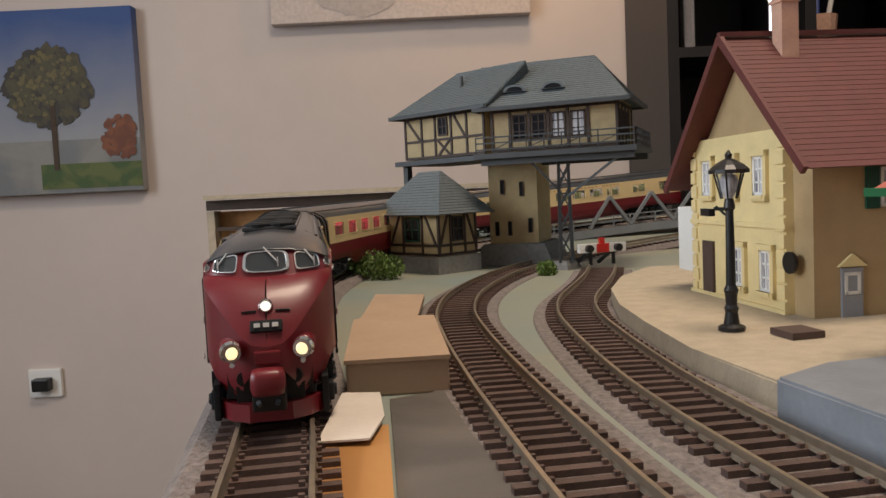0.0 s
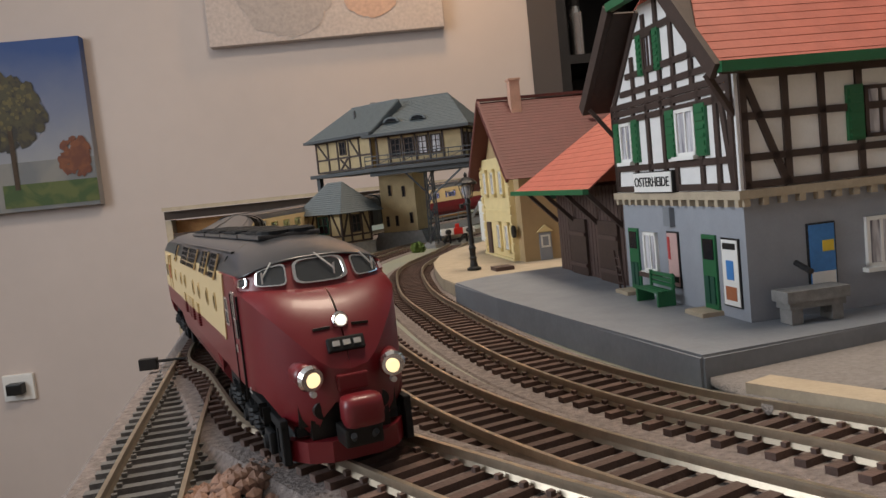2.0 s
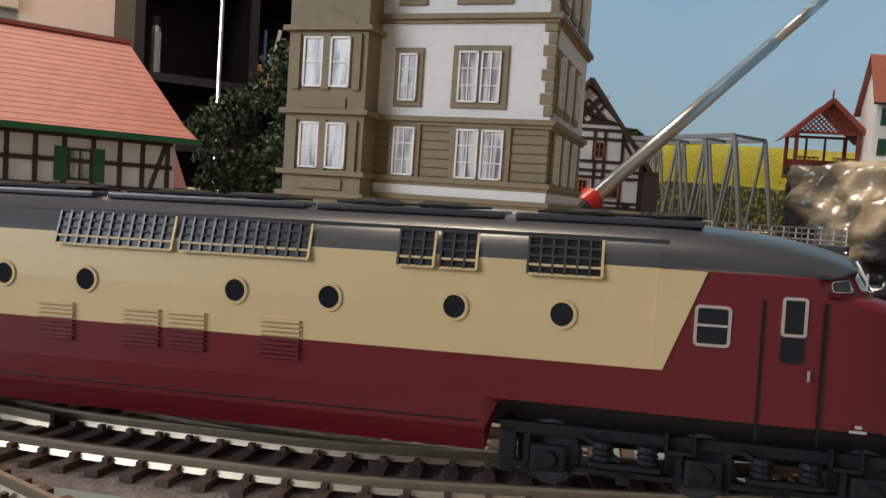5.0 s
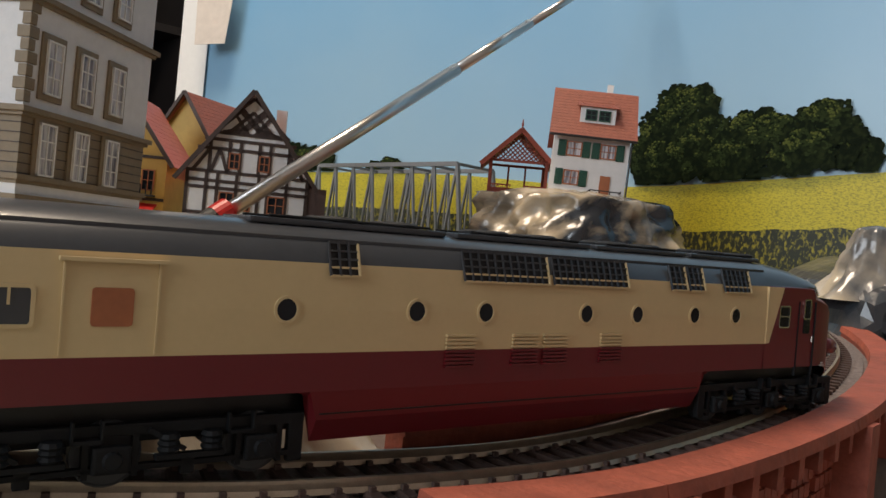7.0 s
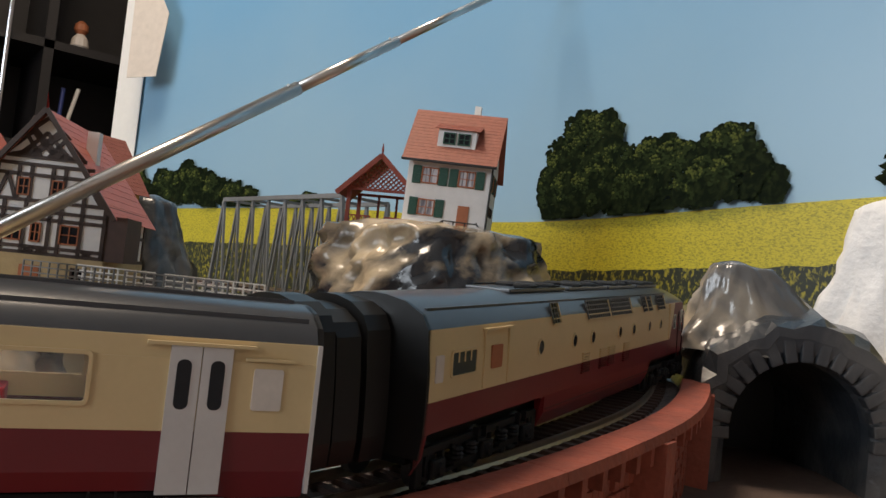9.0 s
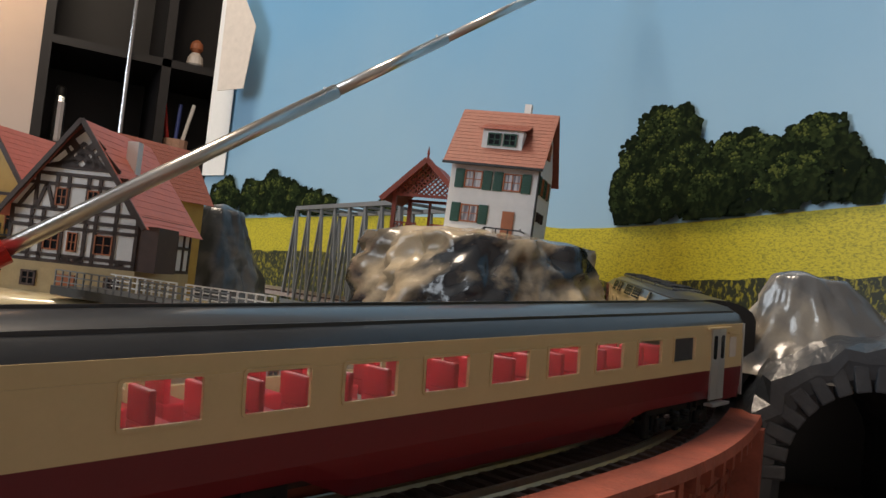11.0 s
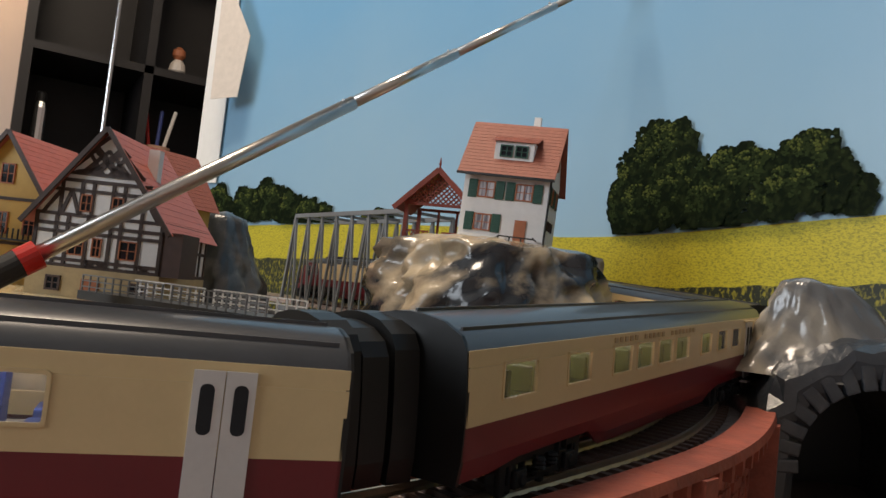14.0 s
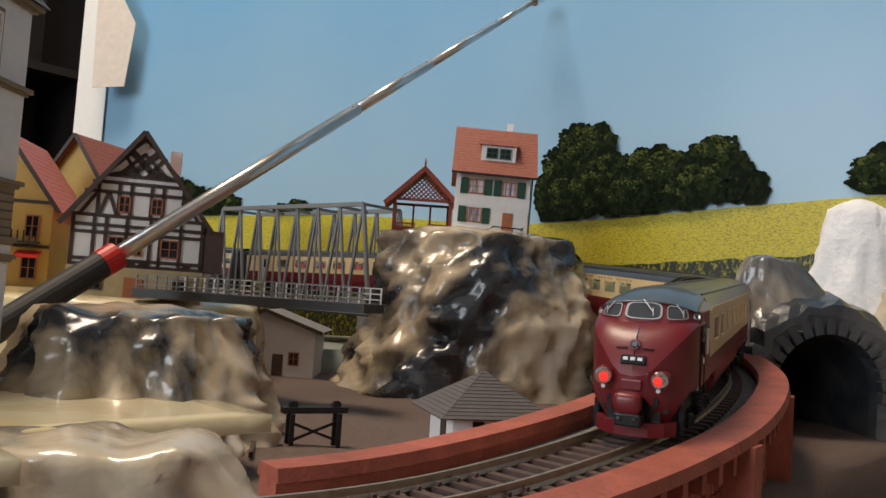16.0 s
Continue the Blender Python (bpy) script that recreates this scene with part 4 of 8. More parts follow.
def cab_door(car, sgn, d):
    m = side_frame(sgn) @ Matrix.Translation((0.0030, 0, 0))
    y = 0.0165
    dw = part("cab_window", rounded(m, 0.0620, 0.0299, 0.0056, 0.0066, 0.0008, y - 0.0003, y + 0.0003, hole=0.0005), CHROME, car, "cab side window in a bright frame")
    part("pane", rounded(m, 0.0620, 0.0299, 0.0048, 0.0058, 0.0006, y - 0.0003, y + 0.0001), DARKGLASS, dw)
    part("glazing_bar", B((0.0596, 0.0644, y, y + 0.0003, 0.0298, 0.0302), m=m), CHROME, dw)
    dr = part("cab_door", B((0.0453, 0.0457, y - 0.0004, y + 0.00025, 0.0125, 0.0345), (0.0543, 0.0547, y - 0.0004, y + 0.00025, 0.0125, 0.0345), m=m), CHASSIS, car)
    part("pane", rounded(m, 0.0500, 0.0300, 0.0034, 0.0100, 0.0005, y - 0.0003, y + 0.0002), DARKGLASS, dr)
    part("frame", rounded(m, 0.0500, 0.0322, 0.0038, 0.0062, 0.0006, y - 0.0003, y + 0.0003, hole=0.0005), CHROME, dr)
    part("handrail", tube(m @ Vector((0.0475, y + 0.0006, 0.0225)), m @ Vector((0.0475, y + 0.0006, 0.0242)), 0.0003), CHROME, dr)
    part("letter_bar", B((0.0385, 0.0410, y, y + 0.00015, 0.0150, 0.0154), (0.0392, 0.0402, y, y + 0.00015, 0.0157, 0.0162), m=m), SILVER, dr)


def motor_car():
    L = 0.283
    car = thing("motor_car", I4, "dark red and cream diesel motor car with a grey roof", "railway car", "cars of the express train")
    nose_parts(car, HEAD, True)
    ds = sorted(stations(0.0735, L) + [0.0960, 0.0985, 0.1005, 0.2125, 0.2145, 0.2170, 0.2800, 0.2815])
    low = CUTOUT[:4] + [(0.2125, 0.0050), (0.2145, 0.0140), (0.2170, 0.0150), (0.2800, 0.0150), (0.2815, 0.0055), (1, 0.0055)]
    red_lower(car, ds, low)
    part("cream_side", loft(ds, 3, 5), CREAM, car, "cream side panel")
    part("roof", loft(ds, 5, 9), ROOFG, car, "dark grey curved roof", smooth=True)
    for sgn in (1, -1):
        m = side_frame(sgn)
        y = 0.0165
        # red cab colour laid over the slanted end of the cream panel
        cab_door(car, sgn, 0.05)
        for d in (0.0885, 0.1064, 0.1285, 0.1460, 0.1757, 0.1930, 0.2205):
            ph = part("porthole", rounded(m, d, 0.0300, 0.0048, 0.0050, 0.0024, y - 0.0004, y + 0.0003, hole=0.0005), CREAM, car, "round window")
            part("pane", rounded(m, d, 0.0300, 0.0042, 0.0044, 0.0021, y - 0.0004, y + 0.0001), DARKGLASS, ph)
        for d0, d1 in ((0.1335, 0.1410), (0.1515, 0.1590), (0.1605, 0.1680), (0.1780, 0.1855)):
            for k in range(9):
                z = 0.0186 + k * 0.0008
                part("louvre", B((d0, d1, y - 0.0001, y + 0.0006, z, z + 0.00045), m=m), CREAM if z > 0.0221 else RED, car)
        for d0, d1 in ((0.0825, 0.0945), (0.1030, 0.1092), (0.1103, 0.1165), (0.1325, 0.1570), (0.1585, 0.1820), (0.2065, 0.2125)):
            # grille on the slope between side and roof
            p0, p1 = Vector((0.0164, 0.0362)), Vector((0.0144, 0.0422))
            nn = Vector((p1.y - p0.y, -(p1.x - p0.x))).normalized()

            def gp(d, f, out):
                q = p0.lerp(p1, f) + nn * out
                return m @ Vector((d, q.x, q.y))
            bm = bmesh.new()
            bm.faces.new([bm.verts.new(gp(d, f, 0.00035)) for d, f in ((d0, 0), (d1, 0), (d1, 1), (d0, 1))])
            gr = part("grille", bm, BLACK, car, "dark ventilation grille with bars")
            nb = max(3, round((d1 - d0) / 0.0021))
            for k in range(nb + 1):
                d = d0 + (d1 - d0) * k / nb
                part("grille_bar", bar(gp(d, 0, 0.0006), gp(d, 1, 0.0006), 0.0004, 0.0004), ROOFG if k else CREAM, gr)
            for f in (0.0, 0.25, 0.5, 0.75, 1.0):
                part("grille_bar", bar(gp(d0, f, 0.00055), gp(d1, f, 0.00055), 0.0004, 0.0004), CREAM if f < 0.4 else ROOFG, gr)
        dr = part("luggage_door", B((0.2425, 0.2428, y - 0.0003, y + 0.0003, 0.0226, 0.0370), (0.2565, 0.2568, y - 0.0003, y + 0.0003, 0.0226, 0.0370), (0.2415, 0.2575, y - 0.0003, y + 0.0009, 0.0370, 0.0376), m=m), CREAM, car)
        part("pane", rounded(m, 0.2495, 0.0300, 0.0062, 0.0060, 0.0006, y - 0.0003, y + 0.0003), TERRA, dr)
        wf = part("window_frame", rounded(m, 0.2668, 0.0300, 0.0130, 0.0066, 0.0010, y - 0.0003, y + 0.0003, hole=0.0006), CREAM, car)
        part("pane", rounded(m, 0.2668, 0.0300, 0.0120, 0.0058, 0.0008, y - 0.0003, y + 0.0001), SCREEN, wf)
        for k in (-1, 0, 1):
            part("glazing_bar", B((0.2668 + k * 0.003 - 0.0002, 0.2668 + k * 0.003 + 0.0002, y, y + 0.0003, 0.0302, 0.0328), m=m), CREAM, wf)
        part("name_panel", rounded(m, 0.2785, 0.0295, 0.0036, 0.0062, 0.0005, y - 0.0003, y + 0.0002), PAPER, car)
        part("body_line", B((0.1015, 0.212, 0.0150, 0.0155, 0.0105, 0.0108), m=m), BLACK, car)
    # the cream panel runs forward towards the roof
    for sgn in (1, -1):
        m = side_frame(sgn)
        y = 0.0165
        part("cream_wedge", poly([(0.0738, 0.0223), (0.0738, 0.0384), (0.0662, 0.0384), (0.0722, 0.0223)], y - 0.0012, y + 0.0003, m=m), CREAM, car)
    roof_gear(car)
    bogie(car, 0.0645, 3, 0.050)
    bogie(car, 0.2475, 3, 0.050)
    part("floor_frame", B((-L + 0.004, -0.03, -0.010, 0.010, 0.0090, 0.0165)), BLACK, car)
    car_end(car, L, L)
    return car, L, 0.0645, 0.2475


def roof_gear(car):
    for d0, d1 in ((0.066, 0.098), (0.100, 0.135), (0.137, 0.178), (0.181, 0.225)):
        part("roof_hatch", B((-d1, -d0, -0.0075, 0.0075, 0.0450, 0.0462), bev=0.0004), ROOFG, car)
        for sgn in (1, -1):
            part("grab_rail", tube((-d1 + 0.004, sgn * 0.0068, 0.0466), (-d0 - 0.004, sgn * 0.0068, 0.0466), 0.0003, n=6), CHASSIS, car)
    for d in (0.070, 0.085, 0.112, 0.125, 0.150, 0.165, 0.190, 0.205):
        for k in range(2):
            part("roof_cover", lathe([(0.0042, 0), (0.0042, 0.0009), (0.0030, 0.0014)], c=(-d, (k - 0.5) * 0.006, 0.0460)), CHASSIS, car)
    for sgn in (1, -1):
        part("roof_rib", B((-0.280, -0.072, sgn * 0.0128 - 0.0004, sgn * 0.0128 + 0.0004, 0.0424, 0.0430)), ROOFG, car)


def coach(name, label, wins, tint, letters, L, door):
    q = L - 0.044
    car = thing(name, I4, label, "railway car", "cars of the express train")
    ds = stations(0, L, 0.0134)
    red_lower(car, ds, [(0, 0.0100), (0.016, 0.0100), (0.017, 0.0115), (0.070, 0.0115), (0.071, 0.0052), (q - 0.027, 0.0052), (q - 0.026, 0.0115), (q + 0.027, 0.0115), (q + 0.028, 0.01), (1, 0.01)])
    part("roof", loft(ds, 5, 9), ROOFG, car, "dark grey curved roof", smooth=True)
    for sgn in (1, -1):
        m = side_frame(sgn)
        y = 0.0165
        side_windows(car, sgn, wins, 0.0268, 0.0349, 0.0, L)
        for dd in (door,):
            db = part("entrance_door", B((dd - 0.0054, dd - 0.0001, y - 0.0002, y + 0.0005, 0.0112, 0.0372), (dd + 0.0001, dd + 0.0054, y - 0.0002, y + 0.0005, 0.0112, 0.0372), m=m), SILVER, car, "silver folding double door")
            for s in (-0.0029, 0.0029):
                part("pane", rounded(m, dd + s, 0.0305, 0.0025, 0.0088, 0.0011, y + 0.0003, y + 0.0007), DARKGLASS, db)
            part("step_board", B((dd - 0.0068, dd + 0.0068, y - 0.001, y + 0.0026, 0.0092, 0.0102), m=m), SILVER, db)
            part("door_hood", B((dd - 0.0095, dd + 0.0095, y - 0.0002, y + 0.0010, 0.0373, 0.0379), m=m), CREAM, db)
        pn = part("name_panel", rounded(m, 0.0095, 0.0300, 0.0055, 0.0076, 0.0005, y - 0.0003, y + 0.0003), PAPER, car, "destination panel")
        part("hood", B((0.005, 0.014, y, y + 0.0008, 0.0352, 0.0357), m=m), CREAM, pn)
        if letters:
            for start, count in ((0.112, 7), (0.1475, 5), (0.173, 5)):
                for k in range(count):
                    part("letter_bar", B((start + k * 0.0042, start + k * 0.0042 + 0.0021, y - 0.0005, y + 0.00015, 0.0361, 0.0377), m=m), TANW, car)
        part("end_trim", B((-0.0002, 0.0006, y - 0.0006, y + 0.0004, 0.011, 0.0387), m=m), SILVER, car)
    for k in range(5):
        part("roof_rib", B((-L + 0.002, -0.002, -0.0125 + k * 0.00625 - 0.0003, -0.0125 + k * 0.00625 + 0.0003, 0.0426 + 0.0030 * (1 - abs(k - 2) / 2), 0.0434 + 0.0030 * (1 - abs(k - 2) / 2))), ROOFG, car)
    saloon(car, 0.044, L - 0.01, tint)
    bogie(car, 0.044, 2, 0.028)
    bogie(car, q, 2, 0.028)
    part("floor_frame", B((-L + 0.004, -0.004, -0.012, 0.012, 0.0090, 0.0125)), BLACK, car)
    car_end(car, 0.0, L)
    car_end(car, L, L)
    return car, L, 0.044, q


def control_car():
    L = 0.2824
    car = thing("control_car", I4, "dark red and cream driving trailer with red tail lights", "railway car", "cars of the express train")
    nose_parts(car, TAIL, False)
    ds = sorted(stations(0.0735, L) + [0.0960, 0.0985, 0.1005, 0.1990, 0.2000, 0.2580, 0.2590])
    red_lower(car, ds, CUTOUT[:4] + [(0.199, 0.0052), (0.200, 0.0115), (0.258, 0.0115), (0.259, 0.01), (1, 0.01)])
    part("roof", loft(ds, 5, 9), ROOFG, car, "dark grey curved roof", smooth=True)
    for sgn in (1, -1):
        m = side_frame(sgn)
        y = 0.0165
        cab_door(car, sgn, 0.05)
        side_windows(car, sgn, [(0.2245 - k * 0.0223, 0.0150) for k in range(7)], 0.0268, 0.0349, 0.0762, L)
        part("cab_flank", poly([(0.0722, 0.0223), (0.0764, 0.0223), (0.0764, 0.0384), (0.0662, 0.0384)], y - 0.0012, y + 0.0003, m=m), CREAM, car)
        part("cab_panel", rounded(m, 0.0618, 0.0285, 0.0060, 0.0084, 0.0006, y - 0.0003, y + 0.0006), PAPER, car)
        dd = 0.2600
        db = part("entrance_door", B((dd - 0.0054, dd - 0.0001, y - 0.0002, y + 0.0005, 0.0112, 0.0372), (dd + 0.0001, dd + 0.0054, y - 0.0002, y + 0.0005, 0.0112, 0.0372), m=m), SILVER, car, "silver folding double door")
        for s in (-0.0029, 0.0029):
            part("pane", rounded(m, dd + s, 0.0305, 0.0025, 0.0088, 0.0011, y + 0.0003, y + 0.0007), DARKGLASS, db)
        part("step_board", B((dd - 0.0068, dd + 0.0068, y - 0.001, y + 0.0026, 0.0092, 0.0102), m=m), SILVER, db)
    saloon(car, 0.085, L - 0.035, SEATB)
    for k in range(5):
        part("roof_rib", B((-L + 0.002, -0.078, -0.0125 + k * 0.00625 - 0.0003, -0.0125 + k * 0.00625 + 0.0003, 0.0426 + 0.0030 * (1 - abs(k - 2) / 2), 0.0434 + 0.0030 * (1 - abs(k - 2) / 2))), ROOFG, car)
    bogie(car, 0.0645, 2, 0.040)
    bogie(car, 0.229, 2, 0.028)
    part("floor_frame", B((-L + 0.004, -0.03, -0.010, 0.010, 0.0090, 0.0165)), BLACK, car)
    car_end(car, L, L)
    return car, L, 0.0645, 0.229


def gangway():
    g = thing("gangway_bellows", I4, "black folded rubber gangway between two cars", "gangway", "gangways of the express train")
    for x, k in ((-0.0076, 1.0), (0.0, 0.95), (0.0076, 1.0)):
        pr = [(y * k, z) for y, z in PROFILE[1:]] + [(-y * k, z) for y, z in PROFILE[-2:0:-1]]
        pr = [(u, 0.0085 + (h - 0.0095) * (0.985 * k + 0.015)) for u, h in pr]
        part("fold", poly(pr, x - 0.0033, x + 0.0033, axis="x"), BLACK, g)
    part("passage", poly([(y * 0.86, 0.010 + (z - 0.0095) * 0.88) for y, z in PROFILE[1:]] + [(-y * 0.86, 0.010 + (z - 0.0095) * 0.88) for y, z in PROFILE[-2:0:-1]], -0.0114, 0.0114, axis="x"), BLACK, g)
    return g


COACH_A = [(0.0477 + k * 0.0237, 0.0152) for k in range(9)]
COACH_B = [(0.0478, 0.0140), (0.0712, 0.0140), (0.0948, 0.0140), (0.1258, 0.0150), (0.1445, 0.0150), (0.1648, 0.0150), (0.1848, 0.0150), (0.2161, 0.0150), (0.2496, 0.0165)]
m1 = motor_car()
c1 = coach("passenger_coach", "dark red and cream coach with red seats inside", COACH_A, SEATR, False, 0.2744, 0.0218)
c2 = coach("dining_coach", "dark red and cream coach with brown lettering above the windows", COACH_B, SEATY, True, 0.273, 0.0255)
m2 = control_car()
g1 = gangway()
bellows = [g1, copy_thing(g1, I4), copy_thing(g1, I4)]

# ---- station on the platform ----
PLAT_Z = 0.011


def flat(name, pts, z0, z1, material, label, cat="", kind="structure", bev=0.0):
    bm = poly(pts, z0, z1, axis="z")
    if bev:
        bmesh.ops.bevel(bm, geom=[e for e in bm.edges], offset=bev, segments=2, affect="EDGES")
    return solid(name, bm, material, label, cat, kind=kind)


flat("platform", [(0.1260, -0.0210), (0.1900, -0.0060), (0.2480, 0.0150), (0.2480, 0.16), (0.17, 0.21), (0.0960, 0.195), (0.0775, 0.182), (0.0905, 0.117), (0.1097, 0.042)], -0.002, PLAT_Z, PLATF, "grey station platform with a low edge", bev=0.0008)
flat("pavement", [(0.0830, 0.185), (0.1, 0.197), (0.19, 0.215), (0.30, 0.22), (0.30, 0.47), (0.125, 0.475), (0.098, 0.43), (0.082, 0.38), (0.0745, 0.33), (0.0735, 0.285), (0.0745, 0.235)], -0.002, 0.0075, KERB, "sand-coloured forecourt slab with a raised edge", bev=0.0006)
ka, kb = (0.1330, -0.0380), (0.196, -0.166)
solid("kerb", bar((*ka, ground(*ka) + 0.000), (*kb, ground(*kb) - 0.001), 0.009, 0.012), KERB, "sand-coloured kerb beside the track", "kerb")


station = thing("station_house", pose(0.1546, 0.0110, 0, 0, 0, 6.6) @ Matrix.Scale(1.012, 4), "half-timbered station house with a red tiled roof", "house")
W, D, H0, H1, H2, RZ = 0.0905, 0.088, PLAT_Z, 0.0480, 0.0850, 0.1390
G = wall_frame(0, D, 0, -90)     # gable: u from north to south, facing west
E_ = wall_frame(0, 0, 0, 0)      # long side facing south
part("ground_floor", B((0, W, 0, D, 0.0, H1)), GREYW, station, "grey rendered ground floor")
part("ledge", B((-0.0025, W + 0.0025, -0.0025, D + 0.0025, H1, H1 + 0.0026)), KERB, station)
for k in range(16):
    part("bracket", B((k * W / 15 - 0.001, k * W / 15 + 0.001, -0.0022, 0, H1 - 0.0022, H1)), KERB, station)
    part("bracket", B((-0.0022, 0, k * D / 15 - 0.001, k * D / 15 + 0.001, H1 - 0.0022, H1)), KERB, station)
part("upper_floor", B((-0.0012, W + 0.0012, -0.0012, D + 0.0012, H1 + 0.0026, H2)), PLASTERW, station, "white plaster between dark timbers")
part("gable_wall", poly([(-0.0012, H2), (D + 0.0012, H2), (D * 0.66, 0.1180), (D * 0.34, 0.1180)], -0.0012, 0.02, axis="x"), PLASTERW, station)
Gu, Eu = G @ Matrix.Translation((0, 0.0012, 0)), E_ @ Matrix.Translation((0, 0.0012, 0))
z0, z1 = H1 + 0.0030, H2 - 0.001
beams(station, Eu, [(0, z0 + 0.001, W, z0 + 0.001), (0, z1, W, z1), (0, 0.0600, W, 0.0600), (0, 0.0720, W, 0.0720)] + [(x, z0, x, z1) for x in (0.001, 0.0145, 0.0265, 0.039, 0.052, 0.0645, 0.0755, 0.088)] + [(0.0012, z1, 0.0140, z0), (0.0870, z1, 0.0765, z0)])
beams(station, Gu, [(0, z0 + 0.001, D, z0 + 0.001), (0, z1, D, z1), (0, 0.0600, D, 0.0600), (0, 0.0785, D, 0.0785), (0, 0.0815, D, 0.0815)] + [(x, z0, x, z1) for x in (0.001, 0.020, 0.032, 0.044, 0.052, 0.069, 0.079, 0.087)] + [(0.001, z0, 0.006, z1), (0.087, z0, 0.081, z1)])
beams(station, Gu, [(0.010, 0.0885, D - 0.010, 0.0885), (0.016, 0.0945, D - 0.016, 0.0945), (0.026, 0.108, D - 0.026, 0.108)] + [(x, H2, x, zz) for x, zz in ((0.022, 0.101), (0.034, 0.114), (0.044, 0.117), (0.054, 0.114), (0.066, 0.101))] + [(0.002, 0.084, 0.0300, 0.116), (D - 0.002, 0.084, D - 0.03, 0.116)])
window(station, Gu, D - 0.0752, 0.0625, 0.0105, 0.0150, shutter=GREENP, sill=0.001, rows=1)
window(station, Gu, D - 0.0280, 0.0625, 0.0130, 0.0155, shutter=GREENP, sill=0.001, rows=1)
window(station, Gu, D - 0.0510, 0.0935, 0.0085, 0.0135, shutter=GREENP, frame_mat=BEAM, rows=1)
window(station, Eu, 0.0460, 0.0625, 0.0110, 0.0155, shutter=GREENP, frame_mat=BEAM, rows=1)
window(station, E_, 0.0450, 0.0230, 0.0110, 0.0155, sill=0.0012, rows=1)
window(station, G, D - 0.0640, 0.0205, 0.0110, 0.0150, rows=1, sill=0.001, trim=None)
for u in (D - 0.0790, D - 0.0210):
    dr = part("door", B((u - 0.0042, u + 0.0042, 0, 0.0008, H0, 0.0365), m=G), GREENP, station, "green panelled door")
    part("door_panel", B((u - 0.0030, u - 0.0004, 0.0008, 0.0012, 0.014, 0.023), (u + 0.0004, u + 0.0030, 0.0008, 0.0012, 0.014, 0.023), m=G), DGREEN, dr)
    part("door_pane", B((u - 0.0032, u + 0.0032, 0.0008, 0.0011, 0.0285, 0.0352), m=G), DARKGLASS, dr)
    part("door_step", B((u - 0.0058, u + 0.0058, 0, 0.0075, H0 - 0.0005, H0 + 0.0013), m=G), KERB, dr)


def poster(parent, m, u, z, wu, hz, ground_mat, blocks):
    p = part("poster", B((u - wu / 2, u + wu / 2, 0, 0.0006, z, z + hz), m=m), IRON, parent, "printed poster in a thin dark frame")
    part("print", B((u - wu / 2 + 0.0005, u + wu / 2 - 0.0005, 0.0005, 0.0008, z + 0.0005, z + hz - 0.0005), m=m), ground_mat, p)
    for a, b, c, d, mt in blocks:
        part("print_block", B((u - wu / 2 + a * wu, u - wu / 2 + b * wu, 0.0007, 0.0010, z + c * hz, z + d * hz), m=m), mt, p)


PBLUE = mat("print_blue", (0.05, 0.20, 0.50), 0.4)
PYEL = mat("print_yellow", (0.70, 0.50, 0.05), 0.4)
PRED = mat("print_red", (0.45, 0.05, 0.05), 0.4)
PINK = mat("print_rose", (0.55, 0.36, 0.34), 0.4)
poster(station, G, D - 0.0460, 0.0165, 0.0085, 0.0200, PINK, [(0.1, 0.3, 0.5, 0.9, PRED), (0.4, 0.9, 0.1, 0.2, IRON)])
poster(station, G, D - 0.0085, 0.0145, 0.0100, 0.0215, WHITEP, [(0.15, 0.85, 0.84, 0.93, IRON), (0.3, 0.7, 0.4, 0.68, PBLUE), (0.2, 0.8, 0.1, 0.3, TERRA)])
poster(station, E_, 0.0245, 0.0190, 0.0095, 0.0195, PBLUE, [(0.08, 0.92, 0.04, 0.24, WHITEP), (0.5, 0.9, 0.55, 0.72, PYEL)])
poster(station, E_, 0.0625, 0.0235, 0.0090, 0.0170, WHITEP, [(0.2, 0.8, 0.12, 0.8, PYEL), (0.3, 0.6, 0.3, 0.55, DGREEN)])
poster(station, E_, 0.0722, 0.0235, 0.0090, 0.0170, WHITEP, [(0.1, 0.9, 0.2, 0.9, PBLUE), (0.3, 0.7, 0.4, 0.6, WHITEP)])
poster(station, E_, 0.0818, 0.0235, 0.0090, 0.0170, PBLUE, [(0.0, 1.0, 0.1, 0.3, DGREEN), (0.3, 0.8, 0.7, 0.85, PYEL)])


def text_on(parent, words, m, u, z, size, material, out):
    c = bpy.data.curves.new("lettering", "FONT")
    c.body, c.size, c.align_x, c.align_y, c.extrude = words, size, "CENTER", "CENTER", 0.0001
    ob = new("lettering", c)
    ob.parent = parent
    uu, vv = m.to_3x3() @ Vector((1, 0, 0)), m.to_3x3() @ Vector((0, 1, 0))
    ob.matrix_basis = Matrix.Translation(m @ Vector((u, out, z))) @ Matrix((( uu.x, 0, vv.x), (uu.y, 0, vv.y), (0, 1, 0))).to_4x4()
    c.materials.append(material)
    return ob


sg = part("name_board", B((D - 0.0680, D - 0.0370, 0, 0.0022, 0.0505, 0.0583), m=Gu), IRON, station, "white station name board with black letters")
part("board_face", B((D - 0.0675, D - 0.0375, 0.0018, 0.0025, 0.0509, 0.0579), m=Gu), WHITEP, sg)
text_on(sg, "OSTERHEIDE", Gu, D - 0.0525, 0.0544, 0.0049, IRON, 0.0027)
part("wall_clock", B((D - 0.0490, D - 0.0440, 0, 0.002, 0.0385, 0.0450), m=G), PLATF, station)
part("window_box", B((D - 0.0710, D - 0.0570, 0, 0.003, 0.0185, 0.0203), m=G), BROWNW, station)
